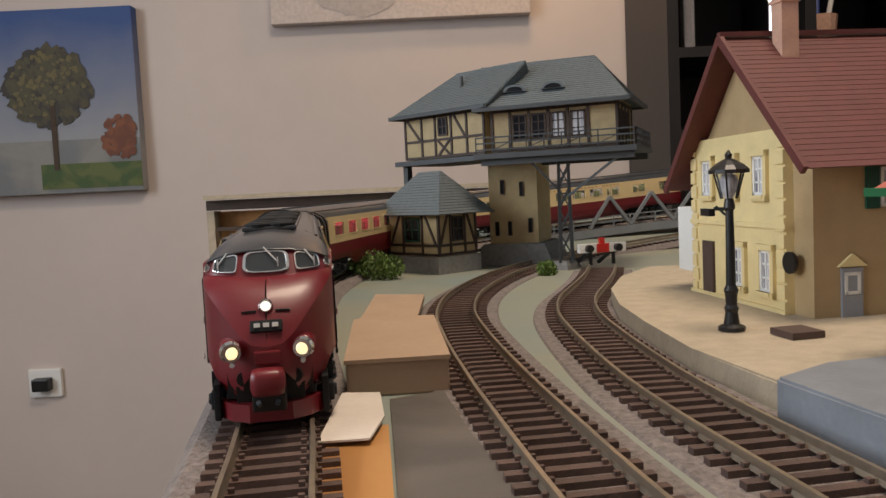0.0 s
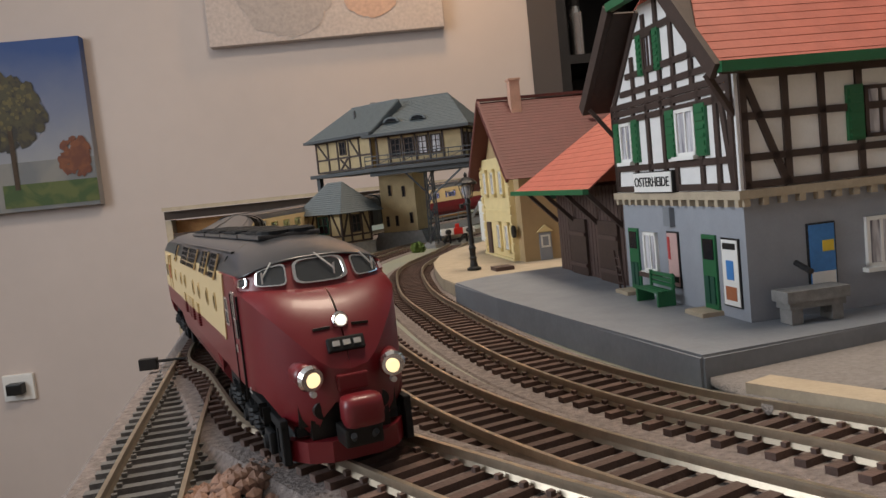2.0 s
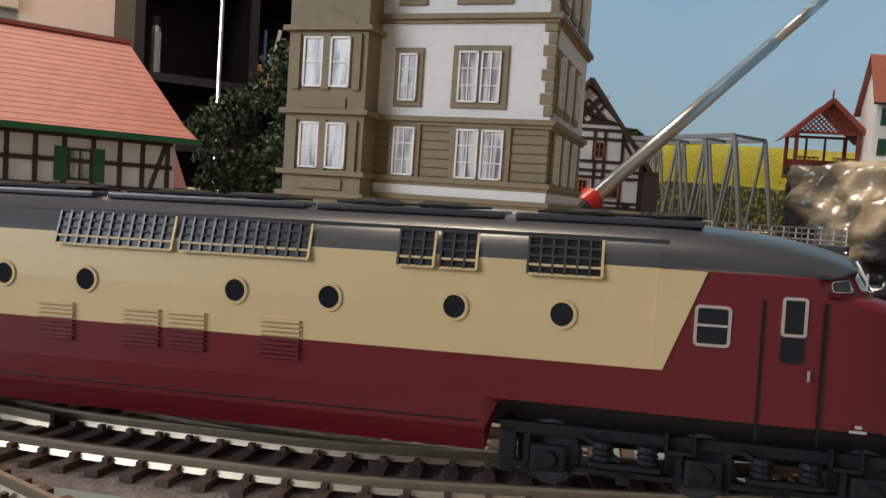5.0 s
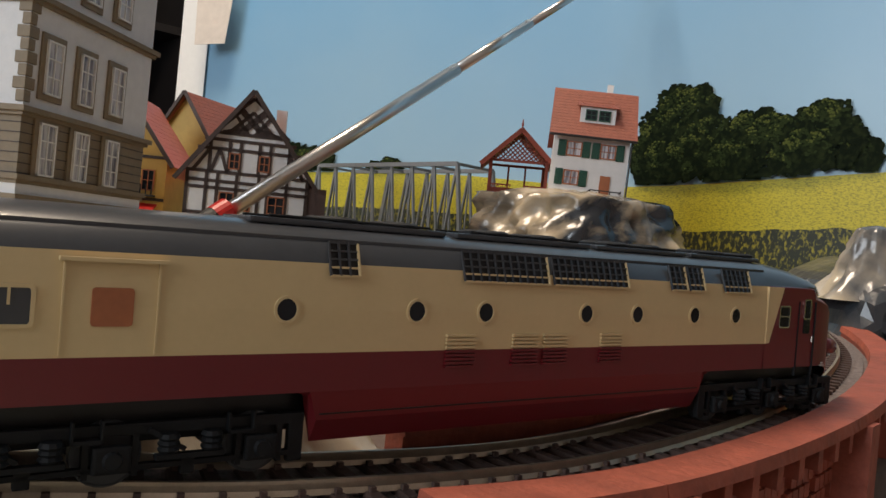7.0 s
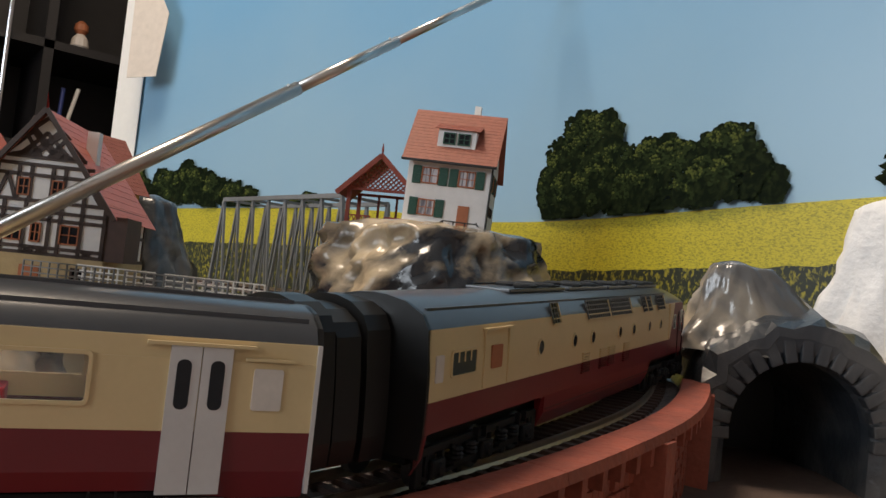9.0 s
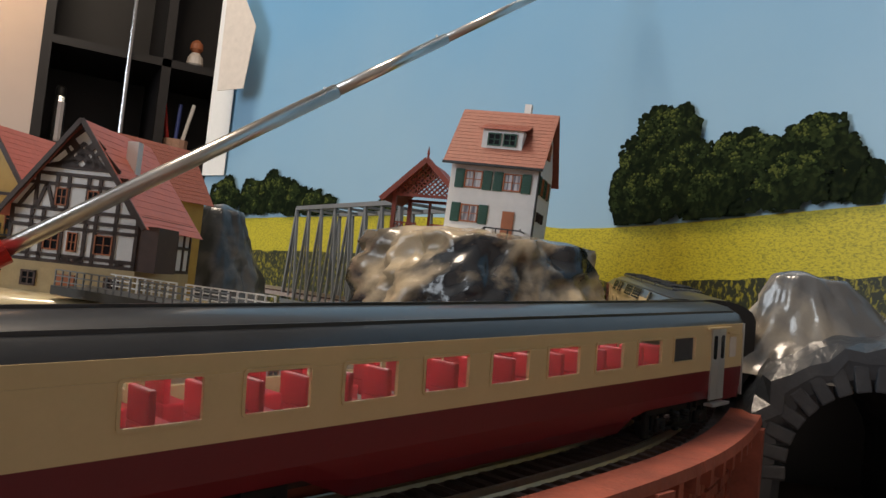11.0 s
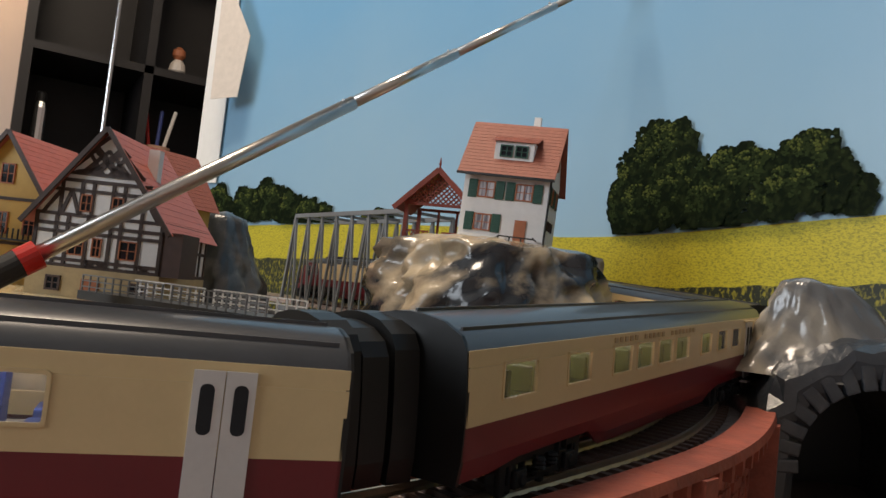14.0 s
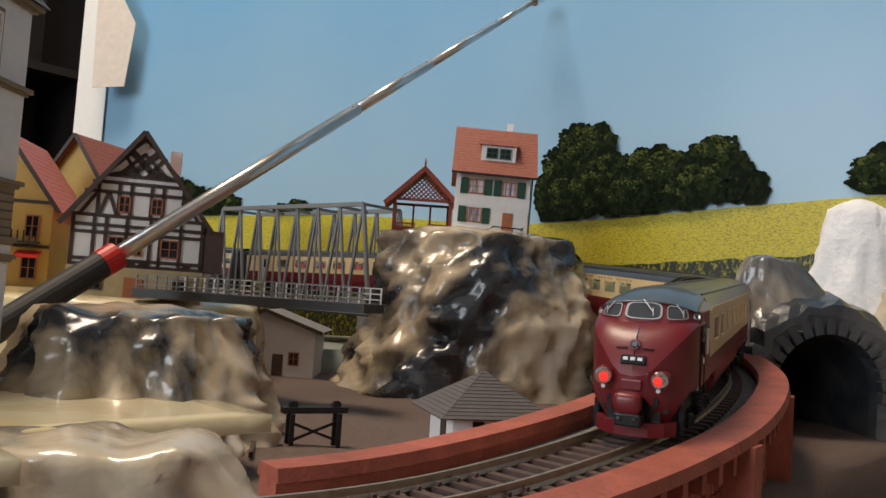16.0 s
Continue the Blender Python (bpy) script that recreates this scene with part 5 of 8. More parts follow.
# roof: flared eaves, half hip over the gable, full hip at the far end
yl, yh, xe0, xe1, re = -0.008, D + 0.008, -0.010, W + 0.0120, 0.0860
ym, zf = D / 2, 0.0945
rows = 16
tiled(station, [(xe0, yl, re), (xe1, yl, re), (xe1 - 0.006, yl + 0.009, zf), (xe0, yl + 0.009, zf)], 3, TILER)
tiled(station, [(xe0, yl + 0.009, zf), (xe1 - 0.006, yl + 0.009, zf), (W - 0.012, ym, RZ), (0.010, ym, RZ)], rows, TILER)
tiled(station, [(xe1, yh, re), (xe0, yh, re), (xe0, yh - 0.009, zf), (xe1 - 0.006, yh - 0.009, zf)], 3, TILER)
tiled(station, [(xe1 - 0.006, yh - 0.009, zf), (xe0, yh - 0.009, zf), (0.010, ym, RZ), (W - 0.012, ym, RZ)], rows, TILER)
tiled(station, [(xe1, yl, re), (xe1, yh, re), (xe1 - 0.006, yh - 0.009, zf), (xe1 - 0.006, yl + 0.009, zf)], 3, TILER)
tiled(station, [(xe1 - 0.006, yl + 0.009, zf), (xe1 - 0.006, yh - 0.009, zf), (W - 0.012, ym + 0.0003, RZ), (W - 0.012, ym - 0.0003, RZ)], rows, TILER)
tiled(station, [(xe0, ym + 0.018, 0.1195), (xe0, ym - 0.018, 0.1195), (0.010, ym - 0.0003, RZ), (0.010, ym + 0.0003, RZ)], 6, TILER)
part("gutter", bar((xe0, yl - 0.001, re), (xe1, yl - 0.001, re), 0.003, 0.003), GREENP, station, "green gutter")
part("gutter", bar((xe0, ym - 0.019, 0.1190), (xe0, ym + 0.019, 0.1190), 0.003, 0.003), GREENP, station, "green gutter")
for sgn in (-1, 1):
    yy = ym + sgn * (ym - yl)
    part("bargeboard", bar((xe0 - 0.0005, yy, re - 0.001), (xe0 - 0.0005, ym + sgn * 0.019, 0.1185), 0.002, 0.005), BEAM, station, "dark brown bargeboard")
    part("eave_soffit", sheet([(xe0 + 0.001, yy, re - 0.002), (0.002, yy - sgn * 0.001, re - 0.002), (0.002, ym + sgn * 0.018, 0.1170), (xe0 + 0.001, ym + sgn * 0.018, 0.1170)], 0.0008), BEAM, station)
    part("brace", bar((-0.0012, yy - sgn * 0.008, H2 - 0.012), (xe0, yy - sgn * 0.006, re - 0.001), 0.0016, 0.0016), BEAM, station)
part("ridge_cap", bar((0.009, ym, RZ + 0.001), (W - 0.011, ym, RZ + 0.001), 0.003, 0.0022), TILER, station)

bench = thing("bench", station.matrix_world @ pose(-0.0065, 0.0505, PLAT_Z), "green slatted bench on the platform", "bench")
for k in range(3):
    part("seat_slat", B((-0.0035 + k * 0.002, -0.0020 + k * 0.002, -0.0095, 0.0095, 0.0048, 0.0055)), GREENP, bench)
    part("back_slat", B((0.0027, 0.0033, -0.0095, 0.0095, 0.0062 + k * 0.0017, 0.0074 + k * 0.0017)), GREENP, bench)
for y in (-0.0085, 0.0085):
    part("leg", B((-0.0033, 0.0033, y - 0.0006, y + 0.0006, 0, 0.0050), (0.0024, 0.0032, y - 0.0006, y + 0.0006, 0.005, 0.0112)), GREENP, bench)
trough = thing("stone_trough", station.matrix_world @ pose(0.0145, -0.008, PLAT_Z), "pale stone water trough by the station wall", "trough")
part("basin", B((-0.010, 0.010, -0.004, 0.004, 0.0065, 0.0098), (-0.009, 0.009, -0.0033, 0.0033, 0.0045, 0.0065)), STONEG, trough)
for x in (-0.0065, 0.0065):
    part("foot", B((x - 0.0018, x + 0.0018, -0.0028, 0.0028, 0, 0.0045)), STONEG, trough)
part("spout", tube((0, 0.006, 0.0165), (0, -0.001, 0.0145), 0.0009), IRON, trough)

# goods shed beside the station
shed = thing("goods_shed", station.matrix_world @ pose(0, 0, 0), "brown goods shed with a wide red roof", "shed")
part("wall", B((0.004, 0.075, 0.0895, 0.182, 0.0, 0.0540)), BROWNW, shed)
for k in range(23):
    y = 0.0900 + k * 0.0040
    part("plank", B((0.0033, 0.0041, y, y + 0.0034, PLAT_Z - 0.003, 0.0535)), BROWNW, shed)
for yc in (0.112, 0.150):
    dr = part("sliding_door", B((0.0018, 0.0034, yc - 0.011, yc + 0.011, PLAT_Z - 0.001, 0.0380)), BEAM, shed)
    part("cross_board", B((0.0010, 0.0018, yc - 0.011, yc + 0.011, 0.0150, 0.0168), (0.0010, 0.0018, yc - 0.011, yc + 0.011, 0.0300, 0.0318)), BROWNW, dr)
tiled(shed, [(-0.0135, 0.2020, 0.0525), (-0.0125, 0.0945, 0.0525), (0.0380, 0.0945, 0.0900), (0.0380, 0.1800, 0.0900)], 15, TILER)
tiled(shed, [(0.0900, 0.0945, 0.0525), (0.0900, 0.2020, 0.0525), (0.0380, 0.1800, 0.0900), (0.0380, 0.0945, 0.0900)], 15, TILER)
tiled(shed, [(0.0900, 0.2020, 0.0525), (-0.0135, 0.2020, 0.0525), (0.0377, 0.1800, 0.0900), (0.0383, 0.1800, 0.0900)], 15, TILER)
part("gutter", bar((-0.0142, 0.2025, 0.0522), (-0.0132, 0.0940, 0.0522), 0.0025, 0.0022), GREENP, shed, "dark green gutter")
part("gutter", bar((-0.0142, 0.2025, 0.0522), (0.0900, 0.2030, 0.0522), 0.0025, 0.0022), GREENP, shed, "dark green gutter")
for y in (0.098, 0.125, 0.155, 0.182):
    part("rafter_brace", bar((0.0035, y, 0.0360), (-0.0115, y, 0.0515), 0.0018, 0.0018), BEAM, shed)
ladder = thing("ladder", station.matrix_world @ pose(-0.0015, 0.0915, PLAT_Z, 0, -6, 0), "small brown ladder leaning on the shed", "ladder")
for y in (-0.0025, 0.0025):
    part("rail", B((-0.0004, 0.0004, y - 0.0004, y + 0.0004, 0, 0.016)), BROWNW, ladder)
for k in range(4):
    part("rung", B((-0.0003, 0.0003, -0.0025, 0.0025, 0.002 + k * 0.0035, 0.0026 + k * 0.0035)), BROWNW, ladder)

# ---- cream house with the maroon roof ----
cream = thing("cream_house", pose(0.1305, 0.2730, 0.0060, 0, 0, 7), "cream rendered house with quoins and a maroon tiled roof", "house")
CW, CH, CR = 0.089, 0.0590, 0.1060
Gc, Ec = wall_frame(0, CW, 0, -90), wall_frame(0, 0, 0, 0)
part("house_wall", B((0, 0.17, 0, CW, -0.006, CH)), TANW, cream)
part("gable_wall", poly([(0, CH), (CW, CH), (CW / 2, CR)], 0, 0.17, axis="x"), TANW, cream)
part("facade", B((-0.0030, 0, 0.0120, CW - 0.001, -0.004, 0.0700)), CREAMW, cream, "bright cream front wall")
for k in range(11):
    for y in (0.0125, CW - 0.0015):
        wd = 0.0050 if k % 2 else 0.0035
        a, b = (y - 0.0005, y + wd) if y < 0.04 else (y - wd, y + 0.0005)
        part("quoin", B((-0.0040, -0.0028, a, b, 0.001 + k * 0.0062, 0.0062 + k * 0.0062), bev=0.0002), CREAMW, cream)
part("plinth", B((-0.0046, -0.0028, 0.011, CW, -0.006, 0.0030)), CREAMW, cream)
part("string_course", B((-0.0042, -0.0028, 0.011, CW, 0.0330, 0.0348)), CREAMW, cream)
Gf = Gc @ Matrix.Translation((0, 0.0030, 0))
for u in (0.0170, 0.0380, 0.0600):
    window(cream, Gf, u, 0.0455, 0.0078, 0.0150, sill=0.0010, trim=CREAMW, rows=3)
for u in (0.0430, 0.0640):
    window(cream, Gf, u, 0.0085, 0.0078, 0.0160, sill=0.0010, trim=CREAMW, rows=3)
part("door", B((0.0165 - 0.0048, 0.0165 + 0.0048, 0, 0.0012, -0.004, 0.0255), m=Gf), BROWNW, cream)
window(cream, Ec, 0.0300, 0.0400, 0.0100, 0.0140, shutter=DGREEN)
window(cream, Ec, 0.0520, 0.0100, 0.0100, 0.0140, trim=CREAMW, rows=3)
dr = part("side_door", B((0.0100, 0.0180, 0, 0.0010, -0.004, 0.0190), m=Ec), GREYW, cream)
window(cream, Ec, 0.0140, 0.0095, 0.0062, 0.0080, rows=3, cols=3)
part("door_gable", poly([(0.0085, 0.0195), (0.0195, 0.0195), (0.0140, 0.0240)], -0.0015, 0.0, m=I4), CREAMW, cream)
tiled(cream, [(-0.010, -0.011, 0.0545), (0.182, -0.011, 0.0545), (0.182, CW / 2, CR + 0.002), (-0.010, CW / 2, CR + 0.002)], 26, TILED, 0.0003)
tiled(cream, [(0.182, CW + 0.011, 0.0480), (-0.010, CW + 0.011, 0.0480), (-0.010, CW / 2, CR + 0.002), (0.182, CW / 2, CR + 0.002)], 18, TILED)
for sgn, yy, zz in ((-1, -0.012, 0.0540), (1, CW + 0.012, 0.0475)):
    part("bargeboard", bar((-0.0105, yy, zz), (-0.0105, CW / 2, CR + 0.002), 0.0018, 0.0032), TILED, cream)
part("ridge_cap", bar((-0.011, CW / 2, CR + 0.0035), (0.183, CW / 2, CR + 0.0035), 0.003, 0.002), TILED, cream)
ch = part("chimney", B((0.010, 0.017, CW / 2 - 0.010, CW / 2 - 0.003, CR - 0.012, CR + 0.014)), PINKP, cream)
part("chimney_cap", B((0.0093, 0.0177, CW / 2 - 0.0107, CW / 2 - 0.0023, CR + 0.014, CR + 0.0155)), PINKP, ch)
part("roof_hatch", B((0.060, 0.068, 0.022, 0.0245, 0.0935, 0.0965)), IRON, cream)
part("annexe", B((-0.002, 0.06, CW + 0.0005, CW + 0.018, 0.010, 0.0400)), WHITEP, cream, "white side annexe")
sn = part("round_sign", tube((-0.0030, 0.0085, 0.0210), (-0.0045, 0.0085, 0.0210), 0.0040, n=18), IRON, cream)
part("sign_arm", bar((-0.0035, 0.0120, 0.0210), (-0.0035, 0.0060, 0.0210), 0.0010, 0.0030), IRON, sn)

# ---- street lamp ----
lamp = thing("street_lamp", pose(0.0960, 0.2590, 0.0078), "black iron street lamp with a glass lantern", "street lamp")
part("base", lathe([(0.0044, 0), (0.0044, 0.0012), (0.0026, 0.0022), (0.0020, 0.006), (0.0024, 0.0075), (0.0018, 0.0085), (0.0020, 0.012), (0.0024, 0.0135), (0.0017, 0.0150)]), IRON, lamp)
part("pole", lathe([(0.0016, 0.0150), (0.0013, 0.0400), (0.0019, 0.0410), (0.0014, 0.0440)]), IRON, lamp)
lan = part("lantern", lathe([(0.0026, 0.0440), (0.0048, 0.0520), (0.0056, 0.0525)], n=6), GLASS, lamp, "six-sided glass lantern")
for k in range(6):
    a = k * math.pi / 3
    part("lantern_bar", tube((0.0027 * math.cos(a), 0.0027 * math.sin(a), 0.0440), (0.0050 * math.cos(a), 0.0050 * math.sin(a), 0.0525), 0.0003, n=6), IRON, lan)
part("globe", lathe([(0.0012, 0.0442), (0.0024, 0.0465), (0.0030, 0.0500), (0.0022, 0.0520)]), CURTAIN, lan)
part("cap", lathe([(0.0066, 0.0523), (0.0066, 0.0535), (0.0050, 0.0550), (0.0026, 0.0565), (0.0010, 0.0572), (0.0012, 0.0585), (0.0002, 0.0600)], n=12), IRON, lamp)
part("bracket", bar((0, 0, 0.0405), (-0.0020, 0.0085, 0.0405), 0.0007, 0.0012), IRON, lamp)
part("scroll", tube((-0.0006, 0.002, 0.0385), (-0.0017, 0.0075, 0.0412), 0.0004, n=6), IRON, lamp)
part("name_plate", B((-0.0040, -0.0020, 0.0080, 0.0170, 0.0380, 0.0405)), IRON, lamp)
flat("manhole_box", [(0.107, 0.238), (0.118, 0.240), (0.116, 0.252), (0.105, 0.250)], 0.0077, 0.0098, BROWNW, "dark sunken box in the forecourt", kind="structure")

# ---- signal tower over the track ----
tower = thing("signal_tower", pose(0.001, 0, -0.0030), "half-timbered signal tower with a slate roof bridging the track", "signal tower")


def cabin(parent, ax, ay, bx, by, depth, zf, zw, zr, inset, hips):
    """A timbered cabin whose front eave runs from a to b; returns its facade frame and length."""
    L = math.hypot(bx - ax, by - ay)
    deg = math.degrees(math.atan2(by - ay, bx - ax))
    m = wall_frame(ax, ay, 0, deg)
    part("cabin_wall", B((inset, L - inset, -depth + inset, -inset, zf, zw), m=m), BEIGE, parent, "beige panels between dark timbers")
    h0, h1 = hips
    ym_ = -depth / 2
    e = [m @ Vector(p) for p in ((0, 0, zw - 0.002), (L, 0, zw - 0.002), (L, -depth, zw - 0.002), (0, -depth, zw - 0.002))]
    r0, r1 = m @ Vector((h0, ym_, zr)), m @ Vector((L - h1, ym_, zr))
    tiled(parent, [e[0], e[1], r1, r0], 22, SLATE, 0.0008)
    tiled(parent, [e[2], e[3], r0, r1], 22, SLATE, 0.0008)
    tiled(parent, [e[1], e[2], r1, r1 + Vector((0.0002, 0, 0))], 22, SLATE, 0.0008)
    tiled(parent, [e[3], e[0], r0, r0 + Vector((0.0002, 0, 0))], 22, SLATE, 0.0008)
    for p, q in zip(e, e[1:] + e[:1]):
        part("eave_board", bar(p, q, 0.0022, 0.0026), STEELG, parent)
    part("ridge_cap", bar(r0, r1, 0.002, 0.0018), SLATE, parent)
    return m, L


mA, LA = cabin(tower, -0.038, 0.631, 0.034, 0.559, 0.066, 0.0880, 0.1235, 0.1530, 0.0085, (0.045, -0.012))
mB, LB = cabin(tower, 0.0260, 0.5630, 0.128, 0.5215, 0.082, 0.0880, 0.1205, 0.1540, 0.0100, (0.004, 0.030))
fA = mA @ Matrix.Translation((0, -0.0085, 0))
beams(tower, fA, [(0.009, 0.0892, 0.094, 0.0892), (0.009, 0.1020, 0.094, 0.1020), (0.009, 0.1200, 0.094, 0.1200)] + [(x, 0.0885, x, 0.1215) for x in (0.0095, 0.028, 0.043, 0.060, 0.076, 0.093)] + [(0.012, 0.119, 0.026, 0.103), (0.063, 0.119, 0.074, 0.103), (0.046, 0.101, 0.058, 0.090), (0.046, 0.090, 0.058, 0.101)], 0.0018)
window(tower, fA, 0.0515, 0.1045, 0.0100, 0.0140, frame_mat=BEAM, pane_mat=DARKGLASS)
fB = mB @ Matrix.Translation((0, -0.0100, 0))
beams(tower, fB, [(0.010, 0.0892, LB - 0.010, 0.0892), (0.010, 0.1170, LB - 0.010, 0.1170)] + [(x, 0.0885, x, 0.1185) for x in (0.0105, 0.024, 0.038, 0.052, 0.066, 0.080, LB - 0.0105)], 0.0018)
for u in (0.031, 0.045, 0.059, 0.073):
    window(tower, fB, u, 0.0960, 0.0105, 0.0180, frame_mat=BEAM, pane_mat=CURTAIN if u > 0.05 else DARKGLASS, cols=2, rows=3)
eB = wall_frame(*(mB @ Vector((LB - 0.0098, -0.0100, 0))).xy, 0, math.degrees(math.atan2(0.5215 - 0.5630, 0.128 - 0.0260)) + 90)
beams(tower, eB, [(0, 0.0892, 0.060, 0.0892), (0, 0.1170, 0.060, 0.1170)] + [(x, 0.0885, x, 0.1185) for x in (0.001, 0.016, 0.031, 0.046, 0.0595)], 0.0018)
for u in (0.0085, 0.0235, 0.0385):
    window(tower, eB, u, 0.0960, 0.0105, 0.0170, frame_mat=BEAM, pane_mat=CURTAIN, cols=2, rows=3)
part("balcony", B((0.000, LB + 0.004, -0.078, 0.0040, 0.0835, 0.0872), m=mB), STEELG, tower, "dark steel balcony floor")
part("girder", B((0.004, LB + 0.002, -0.006, -0.001, 0.0790, 0.0836), m=mB), STEELG, tower)
part("girder", B((0.004, LB + 0.002, -0.070, -0.065, 0.0790, 0.0836), m=mB), STEELG, tower)
part("floor_slab", B((0.002, LA, -0.064, -0.002, 0.0835, 0.0872), m=mA), STEELG, tower)
rail_pts = [mB @ Vector(p) for p in ((0.002, 0.0032, 0), (LB + 0.0035, 0.0032, 0), (LB + 0.0035, -0.070, 0))]
for p, q in zip(rail_pts, rail_pts[1:]):
    for z in (0.0900, 0.0945, 0.0985):
        part("handrail", bar(p + Vector((0, 0, z)), q + Vector((0, 0, z)), 0.0008, 0.0010), STEELG, tower)
    n = 9
    for k in range(n + 1):
        r = p.lerp(q, k / n)
        part("baluster", bar(r + Vector((0, 0, 0.087)), r + Vector((0, 0, 0.0988)), 0.0008, 0.0008, (1, 0, 0)), STEELG, tower)
        if k < n and k % 2:
            r2 = p.lerp(q, (k + 1) / n)
            part("cross_bar", bar(r + Vector((0, 0, 0.0895)), r2 + Vector((0, 0, 0.0945)), 0.0006, 0.0006), STEELG, tower)
for u in (0.028, 0.056):
    bm = poly([(u + 0.0085 * math.cos(radians(a)), 0.1305 + 0.0050 * math.sin(radians(a))) for a in range(0, 181, 20)], -0.034, -0.0100, m=mB)
    ey = part("eyebrow_dormer", bm, SLATE, tower)
    part("pane", poly([(u + 0.0062 * math.cos(radians(a)), 0.1308 + 0.0032 * math.sin(radians(a))) for a in range(0, 181, 20)], -0.0102, -0.0096, m=mB), DARKGLASS, ey)
chx = mA @ Vector((0.058, -0.052, 0))
part("chimney", B((chx.x - 0.003, chx.x + 0.003, chx.y - 0.003, chx.y + 0.003, 0.135, 0.1580)), STONEG, tower)
chp = mA @ Vector((0.062, -0.020, 0))
part("vent_pipe", tube((chp.x, chp.y, 0.140), (chp.x, chp.y, 0.1485), 0.0014), STEELG, tower)
part("shaft", B((0.034, 0.072, -0.062, -0.016, 0.010, 0.0836), m=wall_frame(0.000, 0.602, 0, -20)), BEIGE, tower, "weathered beige tower shaft")
shf = wall_frame(0.000, 0.602, 0, -20) @ Matrix.Translation((0, -0.016, 0))
for u, z in ((0.045, 0.058), (0.060, 0.056), (0.040, 0.026), (0.050, 0.026), (0.066, 0.028)):
    window(tower, shf, u, z, 0.0032, 0.0110, frame_mat=BEAM, pane_mat=DARKGLASS, cols=1, rows=1, rim=0.0005)
part("stone_foot", poly([(0.022, -0.001), (0.086, -0.001), (0.078, 0.020), (0.030, 0.020)], -0.070, -0.008, m=wall_frame(0.000, 0.602, 0, -20)), STONEG, tower, "grey stone foot")
part("post", B((0.006, 0.011, -0.012, -0.007, 0.02, 0.0836), m=mA), STEELG, tower)
leg = Vector((0.0863, 0.5553, 0))
for dx, dy in ((-0.004, -0.006), (0.004, -0.008), (-0.001, 0.006), (0.007, 0.004)):
    part("steel_leg", bar(leg + Vector((dx, dy, 0.008)), leg + Vector((dx * 0.8, dy, 0.0800)), 0.0016, 0.0016, (1, 0, 0)), STEELG, tower)
for k in range(4):
    z = 0.014 + k * 0.016
    part("lattice", bar(leg + Vector((-0.004, -0.006, z)), leg + Vector((0.004, -0.008, z + 0.016)), 0.0010, 0.0010), STEELG, tower)
    part("lattice", bar(leg + Vector((0.004, -0.008, z)), leg + Vector((-0.004, -0.006, z + 0.016)), 0.0010, 0.0010), STEELG, tower)
    part("lattice", bar(leg + Vector((-0.001, 0.006, z)), leg + Vector((0.007, 0.004, z + 0.016)), 0.0010, 0.0010), STEELG, tower)
part("knee_brace", bar(leg + Vector((0.003, -0.008, 0.055)), mB @ Vector((LB - 0.010, -0.004, 0.080)), 0.0016, 0.0016), STEELG, tower)
part("knee_brace", bar(leg + Vector((-0.004, -0.007, 0.060)), mB @ Vector((0.040, -0.004, 0.080)), 0.0016, 0.0016), STEELG, tower)
part("leg_pier", lathe([(0.013, -0.001), (0.011, 0.006), (0.008, 0.009)], n=4, c=(leg.x, leg.y, 0)), STONEG, tower)

hut = thing("signal_hut", pose(0, 0, 0), "small half-timbered hut with a pyramid slate roof", "hut")
mH = wall_frame(-0.0530, 0.602, 0, -49)
LH = 0.080
part("stone_base", B((0.010, LH - 0.010, -0.048, -0.006, -0.002, 0.0125), m=mH), STONEG, hut)
part("hut_wall", B((0.012, LH - 0.012, -0.046, -0.008, 0.0125, 0.0455), m=mH), BEIGE, hut, "beige panels between dark timbers")
e = [mH @ Vector(p) for p in ((0, 0, 0.0430), (LH, 0, 0.0430), (LH, -0.054, 0.0430), (0, -0.054, 0.0430))]
r0, r1 = mH @ Vector((LH / 2 - 0.012, -0.027, 0.0745)), mH @ Vector((LH / 2 + 0.012, -0.027, 0.0745))
for q in ([e[0], e[1], r1, r0], [e[2], e[3], r0, r1], [e[1], e[2], r1, r1 + Vector((0.0002, 0, 0))], [e[3], e[0], r0, r0 + Vector((0.0002, 0, 0))]):
    tiled(hut, q, 16, SLATE, 0.0008)
fH = mH @ Matrix.Translation((-0.004, -0.008, 0))
beams(hut, fH, [(0.014, 0.0140, 0.074, 0.0140), (0.014, 0.0205, 0.074, 0.0205), (0.014, 0.0440, 0.074, 0.0440)] + [(x, 0.013, x, 0.045) for x in (0.015, 0.033, 0.055, 0.073)] + [(0.018, 0.021, 0.030, 0.044), (0.070, 0.021, 0.058, 0.044)], 0.0018)
window(hut, fH, 0.0440, 0.0230, 0.0170, 0.0180, frame_mat=DGREEN, pane_mat=DARKGLASS)
sH = wall_frame(*(mH @ Vector((LH - 0.012, -0.008, 0))).xy, 0, 41)
beams(hut, sH, [(0, 0.0140, 0.038, 0.0140), (0, 0.0205, 0.038, 0.0205), (0, 0.0440, 0.038, 0.0440)] + [(x, 0.013, x, 0.045) for x in (0.001, 0.012, 0.026, 0.037)] + [(0.002, 0.021, 0.010, 0.044), (0.036, 0.021, 0.028, 0.044)], 0.0018)
window(hut, sH, 0.0190, 0.0230, 0.0110, 0.0180, frame_mat=BEAM, pane_mat=DARKGLASS)


